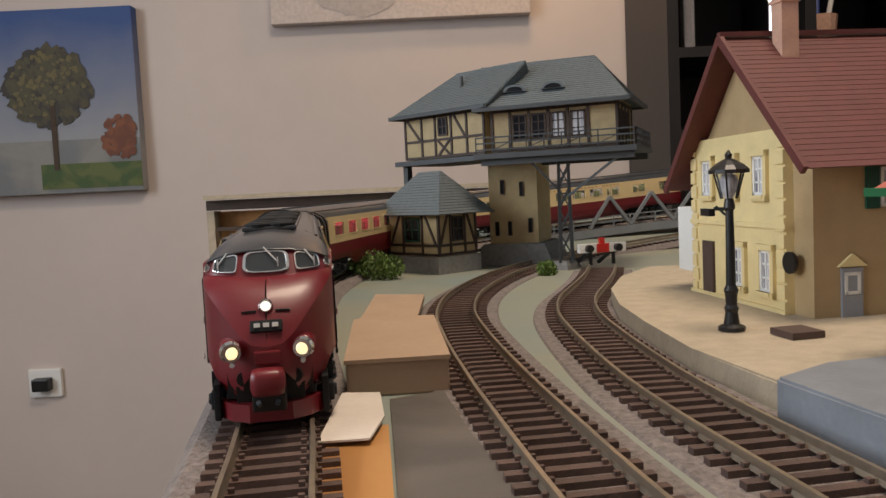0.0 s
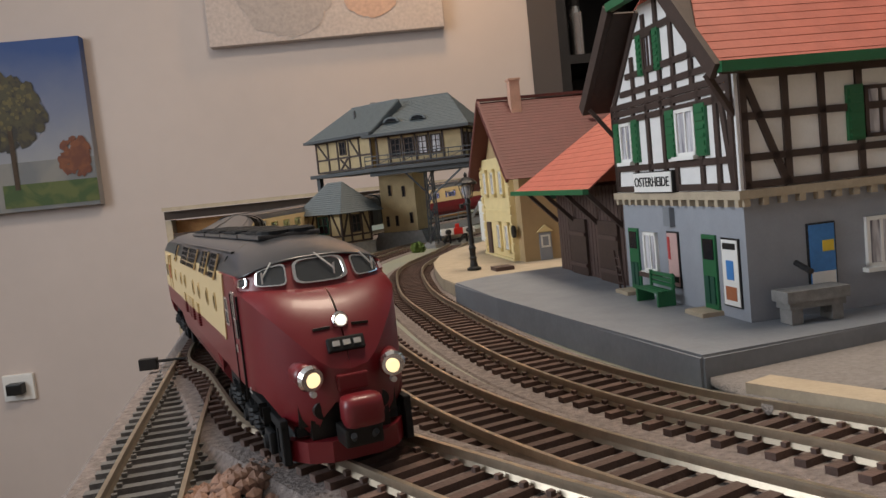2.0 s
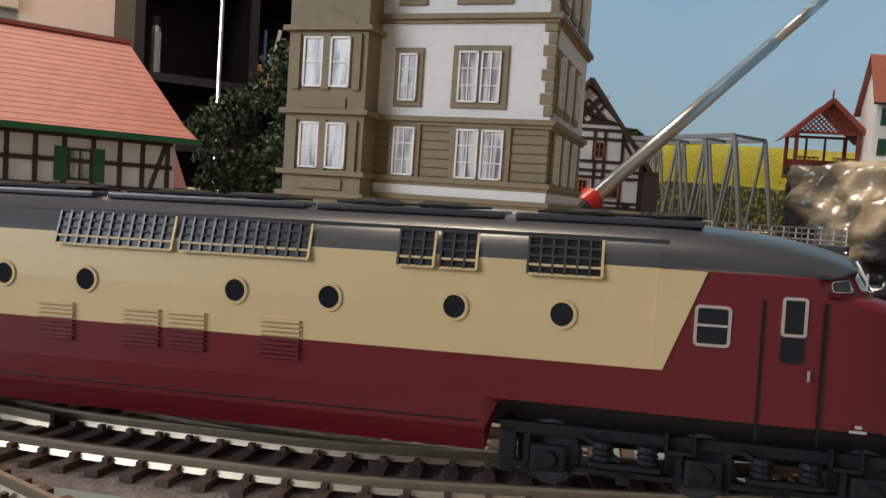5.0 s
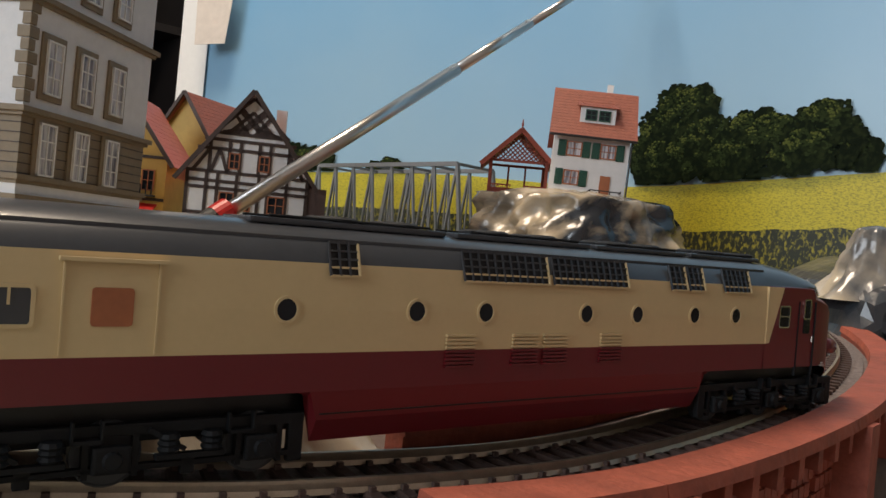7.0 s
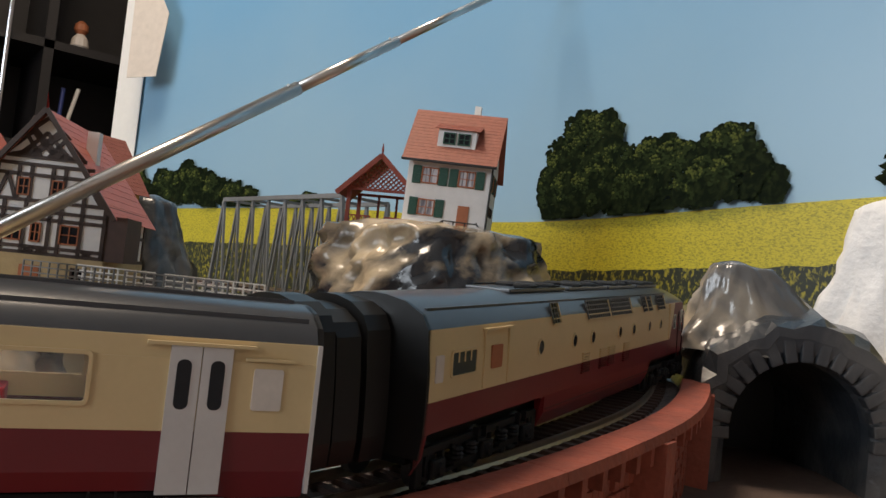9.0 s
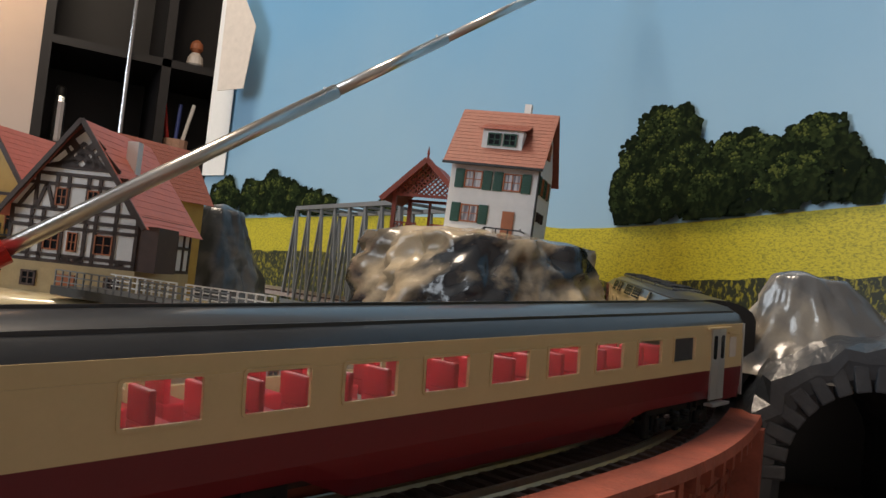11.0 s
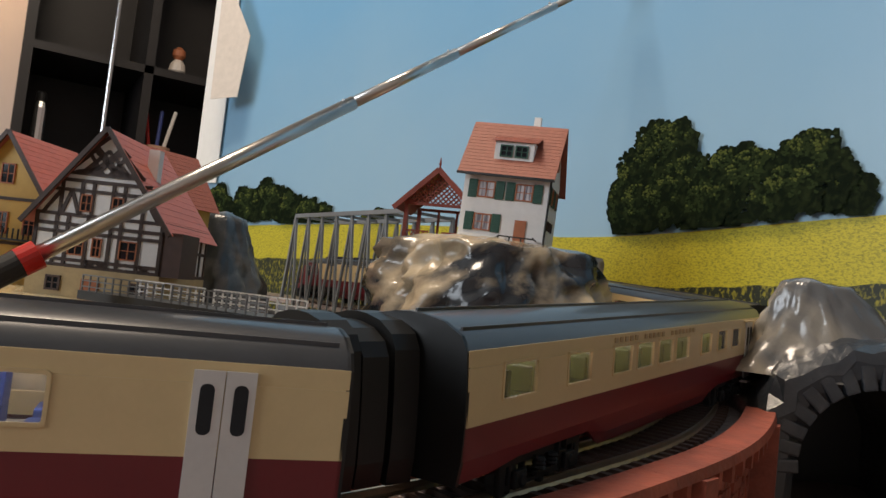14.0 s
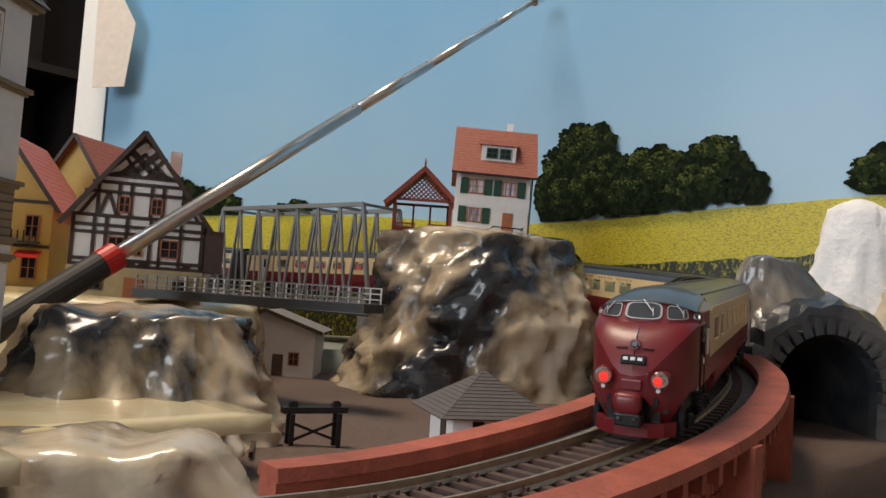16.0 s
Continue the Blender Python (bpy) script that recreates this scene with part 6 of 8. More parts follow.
def leaf_clump(bm, c, r, n, size, seed):
    rnd = random.Random(seed)
    for _ in range(n):
        d = Vector((rnd.gauss(0, 1), rnd.gauss(0, 1), rnd.gauss(0, 1))).normalized() * r * (0.55 + 0.45 * rnd.random())
        p = Vector(c) + Vector((d.x, d.y, d.z * 0.85))
        q = Euler((rnd.uniform(0, 6), rnd.uniform(0, 6), rnd.uniform(0, 6))).to_matrix()
        s = size * rnd.uniform(0.6, 1.4)
        bm.faces.new([bm.verts.new(p + q @ Vector(v)) for v in ((-s, -s * 0.6, 0), (s, -s * 0.6, s * 0.3), (s * 0.7, s * 0.7, 0), (-s * 0.6, s * 0.6, s * 0.3))])


for cx, cy, cz, r, sd in ((-0.048, 0.545, 0.010, 0.013, 1), (-0.036, 0.540, 0.008, 0.011, 2), (-0.060, 0.552, 0.009, 0.010, 3), (0.070, 0.520, 0.004, 0.007, 4), (0.064, 0.610, 0.005, 0.008, 5)):
    bm = bmesh.new()
    leaf_clump(bm, (cx, cy, cz), r, 420, 0.0011, sd)
    solid("bush", bm, LEAFL, "light green foam bush on the board", "bush", "bushes by the signal tower")

# buffer stop at the end of the right track
stop = thing("buffer_stop", pose(0.110, 0.536, 0.0, 0, 0, 12), "buffer stop with a white and red beam", "buffer stop")
part("beam", B((-0.0170, 0.0170, -0.002, 0.002, 0.0125, 0.0185)), WHITEP, stop)
part("red_field", B((-0.0045, 0.0045, -0.0026, -0.0019, 0.0124, 0.0186)), REDP, stop)
for x in (-0.0105, 0.0105):
    part("buffer", tube((x, -0.002, 0.0155), (x, -0.006, 0.0155), 0.0026, n=14), IRON, stop)
    part("strut", bar((x * 0.8, 0.000, 0.0140), (x * 0.8, 0.026, 0.003), 0.0020, 0.0020), IRON, stop)
    part("post", B((x * 0.8 - 0.001, x * 0.8 + 0.001, -0.001, 0.001, 0.004, 0.0125)), IRON, stop)
part("lamp", B((-0.0018, 0.0018, -0.0016, 0.0016, 0.0185, 0.0225), bev=0.0004), REDP, stop)

# ---- town house with the oriel ----
town = thing("town_house", pose(0.3385, -0.1776, 0.0165, 0, 0, -49.2) @ Matrix.Scale(0.960, 4), "white and brown sandstone town house with an oriel and arcade", "house")
TL, TD = 0.106, 0.080
F_ = wall_frame(-TL, 0, 0, 0)           # front, u from the far end to the corner
S_ = wall_frame(0, 0, 0, 90)            # side, u from the corner backwards
ZS = (0.0, 0.0560, 0.0800, 0.1280, 0.1700)
part("pavement_slab", B((-TL - 0.012, 0.014, -0.014, TD, -0.010, 0.0016), bev=0.0006), PLATF, town, "grey pavement slab")
part("ground_floor", B((-TL + 0.034, 0, 0, TD, 0, 0.0520)), PLASTERW, town, "white plaster ground floor")
part("arcade_back", B((-TL + 0.004, -TL + 0.034, 0.052, TD, 0, 0.0520)), SANDST, town)
part("first_floor", B((-TL, 0, 0, TD, 0.0520, 0.0825)), SANDST, town, "brown sandstone first floor")
part("upper_floor", B((-TL, 0, 0, TD, 0.0825, 0.1600)), PLASTERW, town, "white plaster upper floors")
for z, o in ((0.0510, 0.0022), (0.0582, 0.0020), (0.0825, 0.0026), (0.1230, 0.0026), (0.1600, 0.0036)):
    part("cornice", B((-TL - o, o, -o, TD + o, z, z + 0.0020), (-TL - o * 0.5, o * 0.5, -o * 0.5, TD + o * 0.5, z - 0.0014, z)), SANDST, town)
part("band", B((-TL + 0.034, 0.0006, -0.0006, TD, 0.0526, 0.0578)), PLASTERW, town)
for k in range(6):
    z = 0.0605 + k * 0.0036
    part("stone_joint", B((0, TL, 0, 0.0003, z, z + 0.0003), m=F_), BEAM, town)
    part("stone_joint", B((0, TD, 0, 0.0003, z, z + 0.0003), m=S_), BEAM, town)
for k in range(9):
    wd = 0.0045 if k % 2 else 0.0028
    for zb in (0.0010, 0.0860, 0.1255):
        z = zb + k * 0.0046
        if (zb < 0.01 and z < 0.047) or (0.08 < zb < 0.1 and z < 0.120) or (zb > 0.12 and z < 0.155):
            part("quoin", B((-wd, 0.0007, -0.0007, wd, z, z + 0.0042), bev=0.0003), SANDST, town)


def stone_window(m, u, z, wu, hz, n=2):
    part("stone_frame", B((u - wu / 2 - 0.0022, u + wu / 2 + 0.0022, 0, 0.0010, z - 0.0022, z + hz + 0.0024), m=m, bev=0.0003), SANDST, town)
    mm = m @ Matrix.Translation((0, 0.0008, 0))
    for k in range(n):
        uu = u - wu / 2 + wu * (k + 0.5) / n
        window(town, mm, uu, z, wu / n - (0.0012 if n > 1 else 0), hz, cols=2, rows=3, rim=0.0007)


stone_window(F_, TL - 0.0460, 0.0190, 0.0190, 0.0210)
for z in (0.0905, 0.1310):
    stone_window(F_, TL - 0.0290, z, 0.0185, 0.0200)
    stone_window(F_, TL - 0.0590, z, 0.0078, 0.0190, 1)
stone_window(F_, TL - 0.0270, 0.0605, 0.0205, 0.0195)
stone_window(F_, TL - 0.0590, 0.0605, 0.0092, 0.0195, 1)
for zz, hz in ((0.0190, 0.0210), (0.0605, 0.0195), (0.0905, 0.0200), (0.1310, 0.0200)):
    for u in (0.0130, 0.0330, 0.0540):
        stone_window(S_, u, zz, 0.0090, hz, 1)
part("notice_board", B((TL - 0.0710, TL - 0.0620, 0, 0.0012, 0.0190, 0.0265), m=F_), BROWNW, town)
part("letter_case", B((TL - 0.0160, TL - 0.0100, 0, 0.0016, 0.0150, 0.0220), m=F_, bev=0.0004), SANDST, town)
part("plinth", B((-TL + 0.034, 0.0012, -0.0012, TD, 0, 0.0045)), SANDST, town)
part("downpipe", tube((-0.0770, -0.0016, 0.003), (-0.0770, -0.0016, 0.160), 0.0010, n=8), SANDST, town)
# oriel over the arcade arch
ox0, ox1, od = -TL - 0.001, -TL + 0.034, -0.0130
part("oriel", B((ox0, ox1, od, 0.002, 0.0500, 0.1320)), SANDST, town, "projecting sandstone oriel")
O_ = wall_frame(ox0, od, 0, 0)
for z, hz in ((0.0610, 0.0185), (0.0935, 0.0200)):
    for u in (0.0115, 0.0235):
        window(town, O_, u, z, 0.0088, hz, cols=1, rows=2, rim=0.0008)
    for u in (0.0040, 0.0175, 0.0310):
        part("pilaster", B((u - 0.0016, u + 0.0016, 0, 0.0012, z - 0.001, z + hz + 0.001), m=O_), SANDST, town)
    part("oriel_panel", B((0.008, 0.027, 0, 0.0008, z - 0.0085, z - 0.0040), m=O_, bev=0.0003), SANDST, town)
for z in (0.0495, 0.0582, 0.0828, 0.1160, 0.1310):
    part("oriel_cornice", B((ox0 - 0.0022, ox1 + 0.0022, od - 0.0022, 0.002, z, z + 0.0020)), SANDST, town)
part("oriel_gable", poly([(ox0 + 0.002, 0.1165), (ox1 - 0.002, 0.1165), (ox1 - 0.006, 0.1195), (-TL + 0.0165, 0.1245), (ox0 + 0.006, 0.1195)], od - 0.0014, od), SANDST, town)
# pointed arcade arches
def arch_wall(m, u0, u1, z0, z1, hw, spring, thick):
    c = (u0 + u1) / 2
    pts = [(u0, z0), (c - hw, z0), (c - hw, spring)]
    for a in range(10, 91, 16):
        pts.append((c - hw * math.cos(radians(a)), spring + hw * 1.25 * math.sin(radians(a))))
    for a in range(80, -1, -16):
        pts.append((c + hw * math.cos(radians(a)), spring + hw * 1.25 * math.sin(radians(a))))
    pts += [(c + hw, z0), (u1, z0), (u1, z1), (u0, z1)]
    return poly(pts, -thick, 0, m=m)


part("arcade_arch", arch_wall(O_, 0, 0.035, 0, 0.0500, 0.0118, 0.026, 0.006), SANDST, town, "sandstone arcade arch")
part("arcade_arch", arch_wall(wall_frame(ox0, 0.030, 0, -90), 0, 0.043, 0, 0.0500, 0.0130, 0.026, 0.006), SANDST, town)
part("arcade_arch", arch_wall(wall_frame(ox1, od, 0, 90), 0, 0.015, 0, 0.0500, 0.0055, 0.028, 0.005), SANDST, town)
for x, y in ((ox0 + 0.003, od + 0.003), (ox1 - 0.003, od + 0.003), (ox0 + 0.003, 0.026)):
    part("pillar", lathe([(0.0042, 0.0), (0.0042, 0.005), (0.0030, 0.007), (0.0028, 0.024), (0.0040, 0.0255), (0.0040, 0.028)], n=8, c=(x, y, 0)), SANDST, town)
tiled(town, [(-TL - 0.005, -0.005, 0.1620), (0.005, -0.005, 0.1620), (-0.020, TD / 2, 0.2050), (-TL + 0.015, TD / 2, 0.2050)], 18, SLATE)
tiled(town, [(0.005, TD + 0.005, 0.1620), (-TL - 0.005, TD + 0.005, 0.1620), (-TL + 0.015, TD / 2, 0.2050), (-0.020, TD / 2, 0.2050)], 18, SLATE)
tiled(town, [(0.005, -0.005, 0.1620), (0.005, TD + 0.005, 0.1620), (-0.0198, TD / 2, 0.2050), (-0.020, TD / 2, 0.2050)], 18, SLATE)
tiled(town, [(-TL - 0.005, TD + 0.005, 0.1620), (-TL - 0.005, -0.005, 0.1620), (-TL + 0.015, TD / 2, 0.2050), (-TL + 0.0152, TD / 2, 0.2050)], 18, SLATE)

SAND_EDGE = [(0.17, -0.100), (0.185, -0.140), (0.204, -0.186), (0.222, -0.214), (0.245, -0.244), (0.29, -0.275), (0.5, -0.285)]
# sandy square in front of the town house, cobbled yard beside the station
grid("square", 0.172, 0.455, -0.275, 0.10, lambda x, y: ground(x, y) + 0.0022, SAND, "sandy painted square, glossy in places", keep=lambda x, y: y > interp(SAND_EDGE, x) and not (x > 0.36 and y < -0.245), thick=0.006)
grid("cobbled_yard", 0.128, 0.285, -0.075, 0.055, lambda x, y: ground(x, y) + 0.0034, COBBLE, "grey cobbled paper yard", keep=lambda x, y: y < 0.02 + (x - 0.15) * 0.28 and y > -0.028 - (x - 0.13) * 0.30 - 0.02, thick=0.002, step=0.008)

# ---- kiosk ----
kiosk = thing("kiosk", pose(0.2405, 0.0000, 0.0050, 0, 0, -50), "low newspaper kiosk with a flat roof", "kiosk")
KW, KD = 0.0370, 0.058
part("house_wall", B((0, KW, 0, KD, 0, 0.0235)), STONEG, kiosk)
K1, K2 = wall_frame(0, 0, 0, 0), wall_frame(KW, 0, 0, 90)
DISP = mat("magazine_display", (0.10, 0.075, 0.06), 0.5, var=0.6, scale=900)
for m, us in ((K1, (0.0070, 0.0300)), (K2, (0.0100, 0.0290, 0.0480))):
    for u in us:
        window(kiosk, m, u, 0.0095, 0.0125, 0.0115, frame_mat=BROWNW, pane_mat=DISP, cols=3, rows=2)
part("door", B((0.0145, 0.0225, 0, 0.0008, 0.001, 0.0210), m=K1), BROWNW, kiosk)
for u, mt in ((0.0040, PYEL), (0.0100, WHITEP), (0.0270, PRED), (0.0335, PYEL)):
    part("poster", B((u - 0.0026, u + 0.0026, 0, 0.0006, 0.0020, 0.0080), m=K1), mt, kiosk)
for k in range(2):
    part("print_strip", B((0.004, 0.042, 0, 0.0006, 0.0015 + k * 0.0035, 0.0042 + k * 0.0035), m=K2), WHITEP, kiosk, "white board with unreadable print")
part("roof", B((-0.006, KW + 0.005, -0.008, KD + 0.005, 0.0235, 0.0285)), STONEG, kiosk, "grey flat roof")
sb = part("sign_board", B((-0.008, 0.030, 0.0080, 0.0090, 0.0240, 0.0300), m=K1), PAPER, kiosk, "pale green sign with dark lettering")
for k in range(12):
    part("lettering_bars", B((-0.006 + k * 0.0029, -0.0042 + k * 0.0029, 0.0090, 0.0092, 0.0258, 0.0282), m=K1), DGREEN, sb)


def tree(x, y, z, h, r, label, seed, leaves=5200):
    t = thing("tree", pose(x, y, z), label, "tree")
    bm = tube((0, 0, 0), (0.001, 0.001, h * 0.45), 0.0045, 0.0028)
    rnd = random.Random(seed)
    for k in range(9):
        a = k * 2.4
        tube((0.001, 0.001, h * (0.22 + 0.02 * k)), (r * 0.7 * math.cos(a), r * 0.7 * math.sin(a), h * (0.42 + 0.05 * k)), 0.0015, 0.0006, 6, bm)
    part("trunk", bm, BARK, t)
    bm = bmesh.new()
    for k in range(34):
        a, q = rnd.uniform(0, 2 * math.pi), rnd.random()
        zz = h * (0.22 + 0.72 * q)
        rad = r * math.sqrt(max(0.05, 1 - ((q - 0.38) / 0.68) ** 2)) * rnd.uniform(0.45, 0.92)
        leaf_clump(bm, (rad * math.cos(a), rad * math.sin(a), zz), r * rnd.uniform(0.26, 0.40), leaves // 34, 0.0016, seed * 100 + k)
    part("crown", bm, LEAF, t, "dense dark green crown")
    return t


tree(0.338, 0.045, 0.006, 0.150, 0.054, "dark green leafy model tree behind the kiosk", 3, 15000)
tree(0.315, 0.135, 0.002, 0.135, 0.040, "dark green leafy model tree behind the station", 8, 5000)


def gable_house(name, m, w_, d_, h_, rz, wall, roof, label, timber=None, wins=(), rows=14, base=None):
    """A plain gabled house, gable facing -y."""
    t = thing(name, m, label, "house")
    part("house_wall", B((0, w_, 0, d_, -0.01, h_)), wall, t)
    part("gable_wall", poly([(0, h_), (w_, h_), (w_ / 2, rz)], 0.0, d_), wall, t)
    o = 0.006
    dz = (rz - h_) * o / (w_ / 2)
    tiled(t, [(-o, d_ + o, h_ - dz), (-o, -o, h_ - dz), (w_ / 2, -o, rz + 0.001), (w_ / 2, d_ + o, rz + 0.001)], rows, roof)
    tiled(t, [(w_ + o, -o, h_ - dz), (w_ + o, d_ + o, h_ - dz), (w_ / 2, d_ + o, rz + 0.001), (w_ / 2, -o, rz + 0.001)], rows, roof)
    for sx in (-o, w_ + o):
        part("bargeboard", bar((sx, -o - 0.0004, h_ - dz - 0.0006), (w_ / 2, -o - 0.0004, rz + 0.0006), 0.0016, 0.0028), BEAM, t)
    if base:
        part("stone_floor", B((-0.001, w_ + 0.001, -0.001, d_ + 0.001, -0.01, base)), BEIGE, t, "plain sand-coloured ground floor")
    f = wall_frame(0, 0, 0, 0)
    if timber:
        beams(t, f, timber, 0.0021)
    for u, z, wu, hz in wins:
        window(t, f, u, z, wu, hz, frame_mat=TERRA, pane_mat=DARKGLASS, cols=2, rows=2, rim=0.0008)
    return t


# half-timbered gable house on the terrace
HW, HH, HR, HB = 0.078, 0.0520, 0.1035, 0.0190
lines = [(0, HB + 0.001, HW, HB + 0.001), (0, 0.0235, HW, 0.0235), (0, 0.0400, HW, 0.0400), (0, 0.0445, HW, 0.0445), (0, 0.0505, HW, 0.0505), (0.006, 0.0655, HW - 0.006, 0.0655), (0.010, 0.0715, HW - 0.010, 0.0715), (0.015, 0.0760, HW - 0.015, 0.0760)]
lines += [(x, HB, x, 0.0505) for x in (0.001, 0.013, 0.020, 0.032, 0.046, 0.052, 0.064, 0.077)]
lines += [(x, 0.0505, x, 0.0715) for x in (0.014, 0.026, 0.033, 0.045, 0.052, 0.064)]
lines += [(0.004, 0.0505, 0.013, 0.064), (0.074, 0.0505, 0.065, 0.064), (0.015, 0.0505, 0.020, 0.0655), (0.0255, 0.0505, 0.020, 0.0655)]
for k in range(6):
    lines.append((0.0165 + k * 0.0082, 0.0765, min(0.0165 + k * 0.0082 + 0.0145, 0.039 + 0.0225 - 0.004 * k), 0.0765 + 0.0145 - max(0, k - 2) * 0.0035))
    lines.append((0.0615 - k * 0.0082, 0.0765, max(0.0615 - k * 0.0082 - 0.0145, 0.039 - 0.0225 + 0.004 * k), 0.0765 + 0.0145 - max(0, k - 2) * 0.0035))
lines += [(0.026, 0.0880, 0.039, 0.1000), (0.052, 0.0880, 0.039, 0.1000), (0.030, 0.0765, 0.046, 0.0925), (0.048, 0.0765, 0.032, 0.0925)]
lines += [(x, HB + 0.001, x + 0.006, 0.0235) for x in (0.033, 0.040, 0.066)] + [(x + 0.006, HB + 0.001, x, 0.0235) for x in (0.033, 0.040, 0.066)]
ht = gable_house("timbered_house", pose(0.4725, 0.0170, 0.0480, 0, 0, -31), HW, 0.082, HH, HR, PLASTERW, TILER, "tall half-timbered gable house with a red roof", lines, [(0.0265, 0.0265, 0.0095, 0.0115), (0.0580, 0.0265, 0.0110, 0.0115), (0.0390, 0.0265, 0.0060, 0.0115), (0.0295, 0.0530, 0.0070, 0.0105), (0.0485, 0.0530, 0.0070, 0.0105)], base=HB)
hf = wall_frame(0, -0.001, 0, 0)
for u in (0.016, 0.066):
    window(ht, hf, u, 0.0045, 0.0090, 0.0090, frame_mat=BROWNW, pane_mat=DARKGLASS)
part("door", B((0.0330, 0.0440, 0, 0.0010, -0.004, 0.0130), m=hf), TERRA, ht)
hs = wall_frame(HW, 0, 0, 90)
beams(ht, hs, [(0, HB + 0.001, 0.082, HB + 0.001), (0, 0.036, 0.082, 0.036), (0, 0.0505, 0.082, 0.0505)] + [(x, HB, x, 0.0505) for x in (0.001, 0.012, 0.022, 0.034, 0.046, 0.058, 0.070, 0.081)], 0.0021)
part("porch", B((0, 0.030, 0.000, 0.012, HB, 0.046), m=hs), BROWNW, ht, "grey-brown timber porch")
part("chimney", B((HW * 0.66, HW * 0.66 + 0.007, 0.028, 0.035, 0.070, 0.0990)), WHITEP, ht)
part("chimney", B((HW * 0.26, HW * 0.26 + 0.007, 0.050, 0.057, 0.070, 0.0960)), WHITEP, ht)

yel = gable_house("ochre_house", pose(0.4300, 0.1150, 0.0480, 0, 0, -36), 0.064, 0.07, 0.062, 0.105, OCHRE, TILER, "ochre town house with a red roof and awnings", [(0, 0.03, 0.064, 0.03), (0, 0.06, 0.064, 0.06)], [(0.012, 0.036, 0.009, 0.015), (0.032, 0.036, 0.009, 0.015), (0.052, 0.036, 0.009, 0.015), (0.012, 0.008, 0.010, 0.015), (0.052, 0.008, 0.010, 0.015), (0.032, 0.070, 0.010, 0.014)])
for u in (0.012, 0.052):
    part("awning", sheet([(u - 0.008, -0.001, 0.0270), (u + 0.008, -0.001, 0.0270), (u + 0.008, -0.010, 0.0225), (u - 0.008, -0.010, 0.0225)], 0.0008), REDP, yel, "red awning")
part("balcony", B((0.006, 0.058, -0.007, -0.0005, 0.0318, 0.0330)), STEELG, yel)
for k in range(14):
    part("baluster", B((0.007 + k * 0.0038, 0.0078 + k * 0.0038, -0.0068, -0.0060, 0.0330, 0.0400)), IRON, yel)
gable_house("brown_roof_house", pose(0.5150, 0.2000, 0.0480, 0, 0, -60), 0.060, 0.08, 0.085, 0.125, OCHRE, TILEB, "old ochre house with a brown roof", (), [(0.02, 0.05, 0.009, 0.014), (0.04, 0.05, 0.009, 0.014)])
gable_house("green_shutter_house", pose(0.520, 0.185, 0.0, 0, 0, -15), 0.07, 0.06, 0.052, 0.085, PLASTERW, TILEB, "white house with green window frames", (), [(0.015, 0.03, 0.010, 0.014), (0.035, 0.03, 0.010, 0.014), (0.055, 0.03, 0.010, 0.014)])

# ---- rock forms ----
def mound(name, cx, cy, z0, z1, rb, rt, material, label, seed, sx=1.0, sy=1.0, rot=0.0, rough=0.30, n=64, rings=26, top_rough=0.004, slant=(0, 0)):
    bm = bmesh.new()
    rows = []
    c, s = math.cos(radians(rot)), math.sin(radians(rot))
    for i in range(rings + 1):
        f = i / rings
        if f < 0.75:
            g = f / 0.75
            r, z = rb + (rt - rb) * g ** 0.8, z0 + (z1 - z0) * g
        else:
            g = (f - 0.75) / 0.25
            r, z = rt * (1 - g) ** 0.8 + 0.0003, z1 + (z1 - z0) * 0.05 * math.sin(g * 1.57)
        row = []
        for k in range(n):
            a = 2 * math.pi * k / n
            v = Vector((math.cos(a) * 1.6, math.sin(a) * 1.6, z * 16 + seed * 5.3))
            nz = noise.noise(v) + 0.6 * (1 - 2 * abs(noise.noise(v * 2.1))) + 0.45 * (1 - 2 * abs(noise.noise(v * 4.3))) + 0.2 * noise.noise(v * 9.0) - 0.4
            rr = r * (1 + rough * nz * (1 if f < 0.8 else (1 - g)))
            x, y = rr * math.cos(a) * sx, rr * math.sin(a) * sy
            row.append(bm.verts.new((cx + c * x - s * y + slant[0] * (z - z0), cy + s * x + c * y + slant[1] * (z - z0), z + top_rough * noise.noise(Vector((x * 60, y * 60, seed))) * f)))
        rows.append(row)
    for a, b in zip(rows, rows[1:]):
        for k in range(n):
            bm.faces.new((a[k], a[(k + 1) % n], b[(k + 1) % n], b[k]))
    bm.faces.new(rows[-1])
    return solid(name, bm, material, label, "rock", smooth=True)


mound("rock_hill", 0.736, -0.083, -0.012, 0.1085, 0.104, 0.066, ROCK, "glossy painted plaster rock hill, sand and slate grey", 2, 1.0, 0.80, -45, 0.20, n=110, rings=44)
mound("rock_cliff", 0.447, -0.145, -0.02, 0.0460, 0.082, 0.044, ROCK, "glossy painted plaster cliff, sand and slate grey", 5, 0.95, 0.80, -35, 0.22, n=110, rings=44)
mound("sand_mound", 0.386, -0.258, -0.02, 0.0150, 0.060, 0.036, ROCKL, "low glossy sand-coloured mound", 9, 1.0, 0.6, -35, 0.15)
mound("rock_outcrop", 0.640, 0.235, -0.01, 0.125, 0.075, 0.018, ROCKD, "grey painted rock face with a tunnel", 4, 1.0, 0.8, -20, 0.25)
grid("valley_floor", 0.32, 0.90, -0.36, 0.12, lambda x, y: -0.006 + 0.003 * noise.noise(Vector((x * 20, y * 20, 0))), MESHM, "brown valley floor with a mesh surface", keep=None, step=0.02)
mound("terrace", 0.500, 0.075, -0.02, 0.0475, 0.135, 0.120, SAND, "sandy terrace under the old town houses", 12, 1.0, 0.8, -31, 0.04, top_rough=0.0)
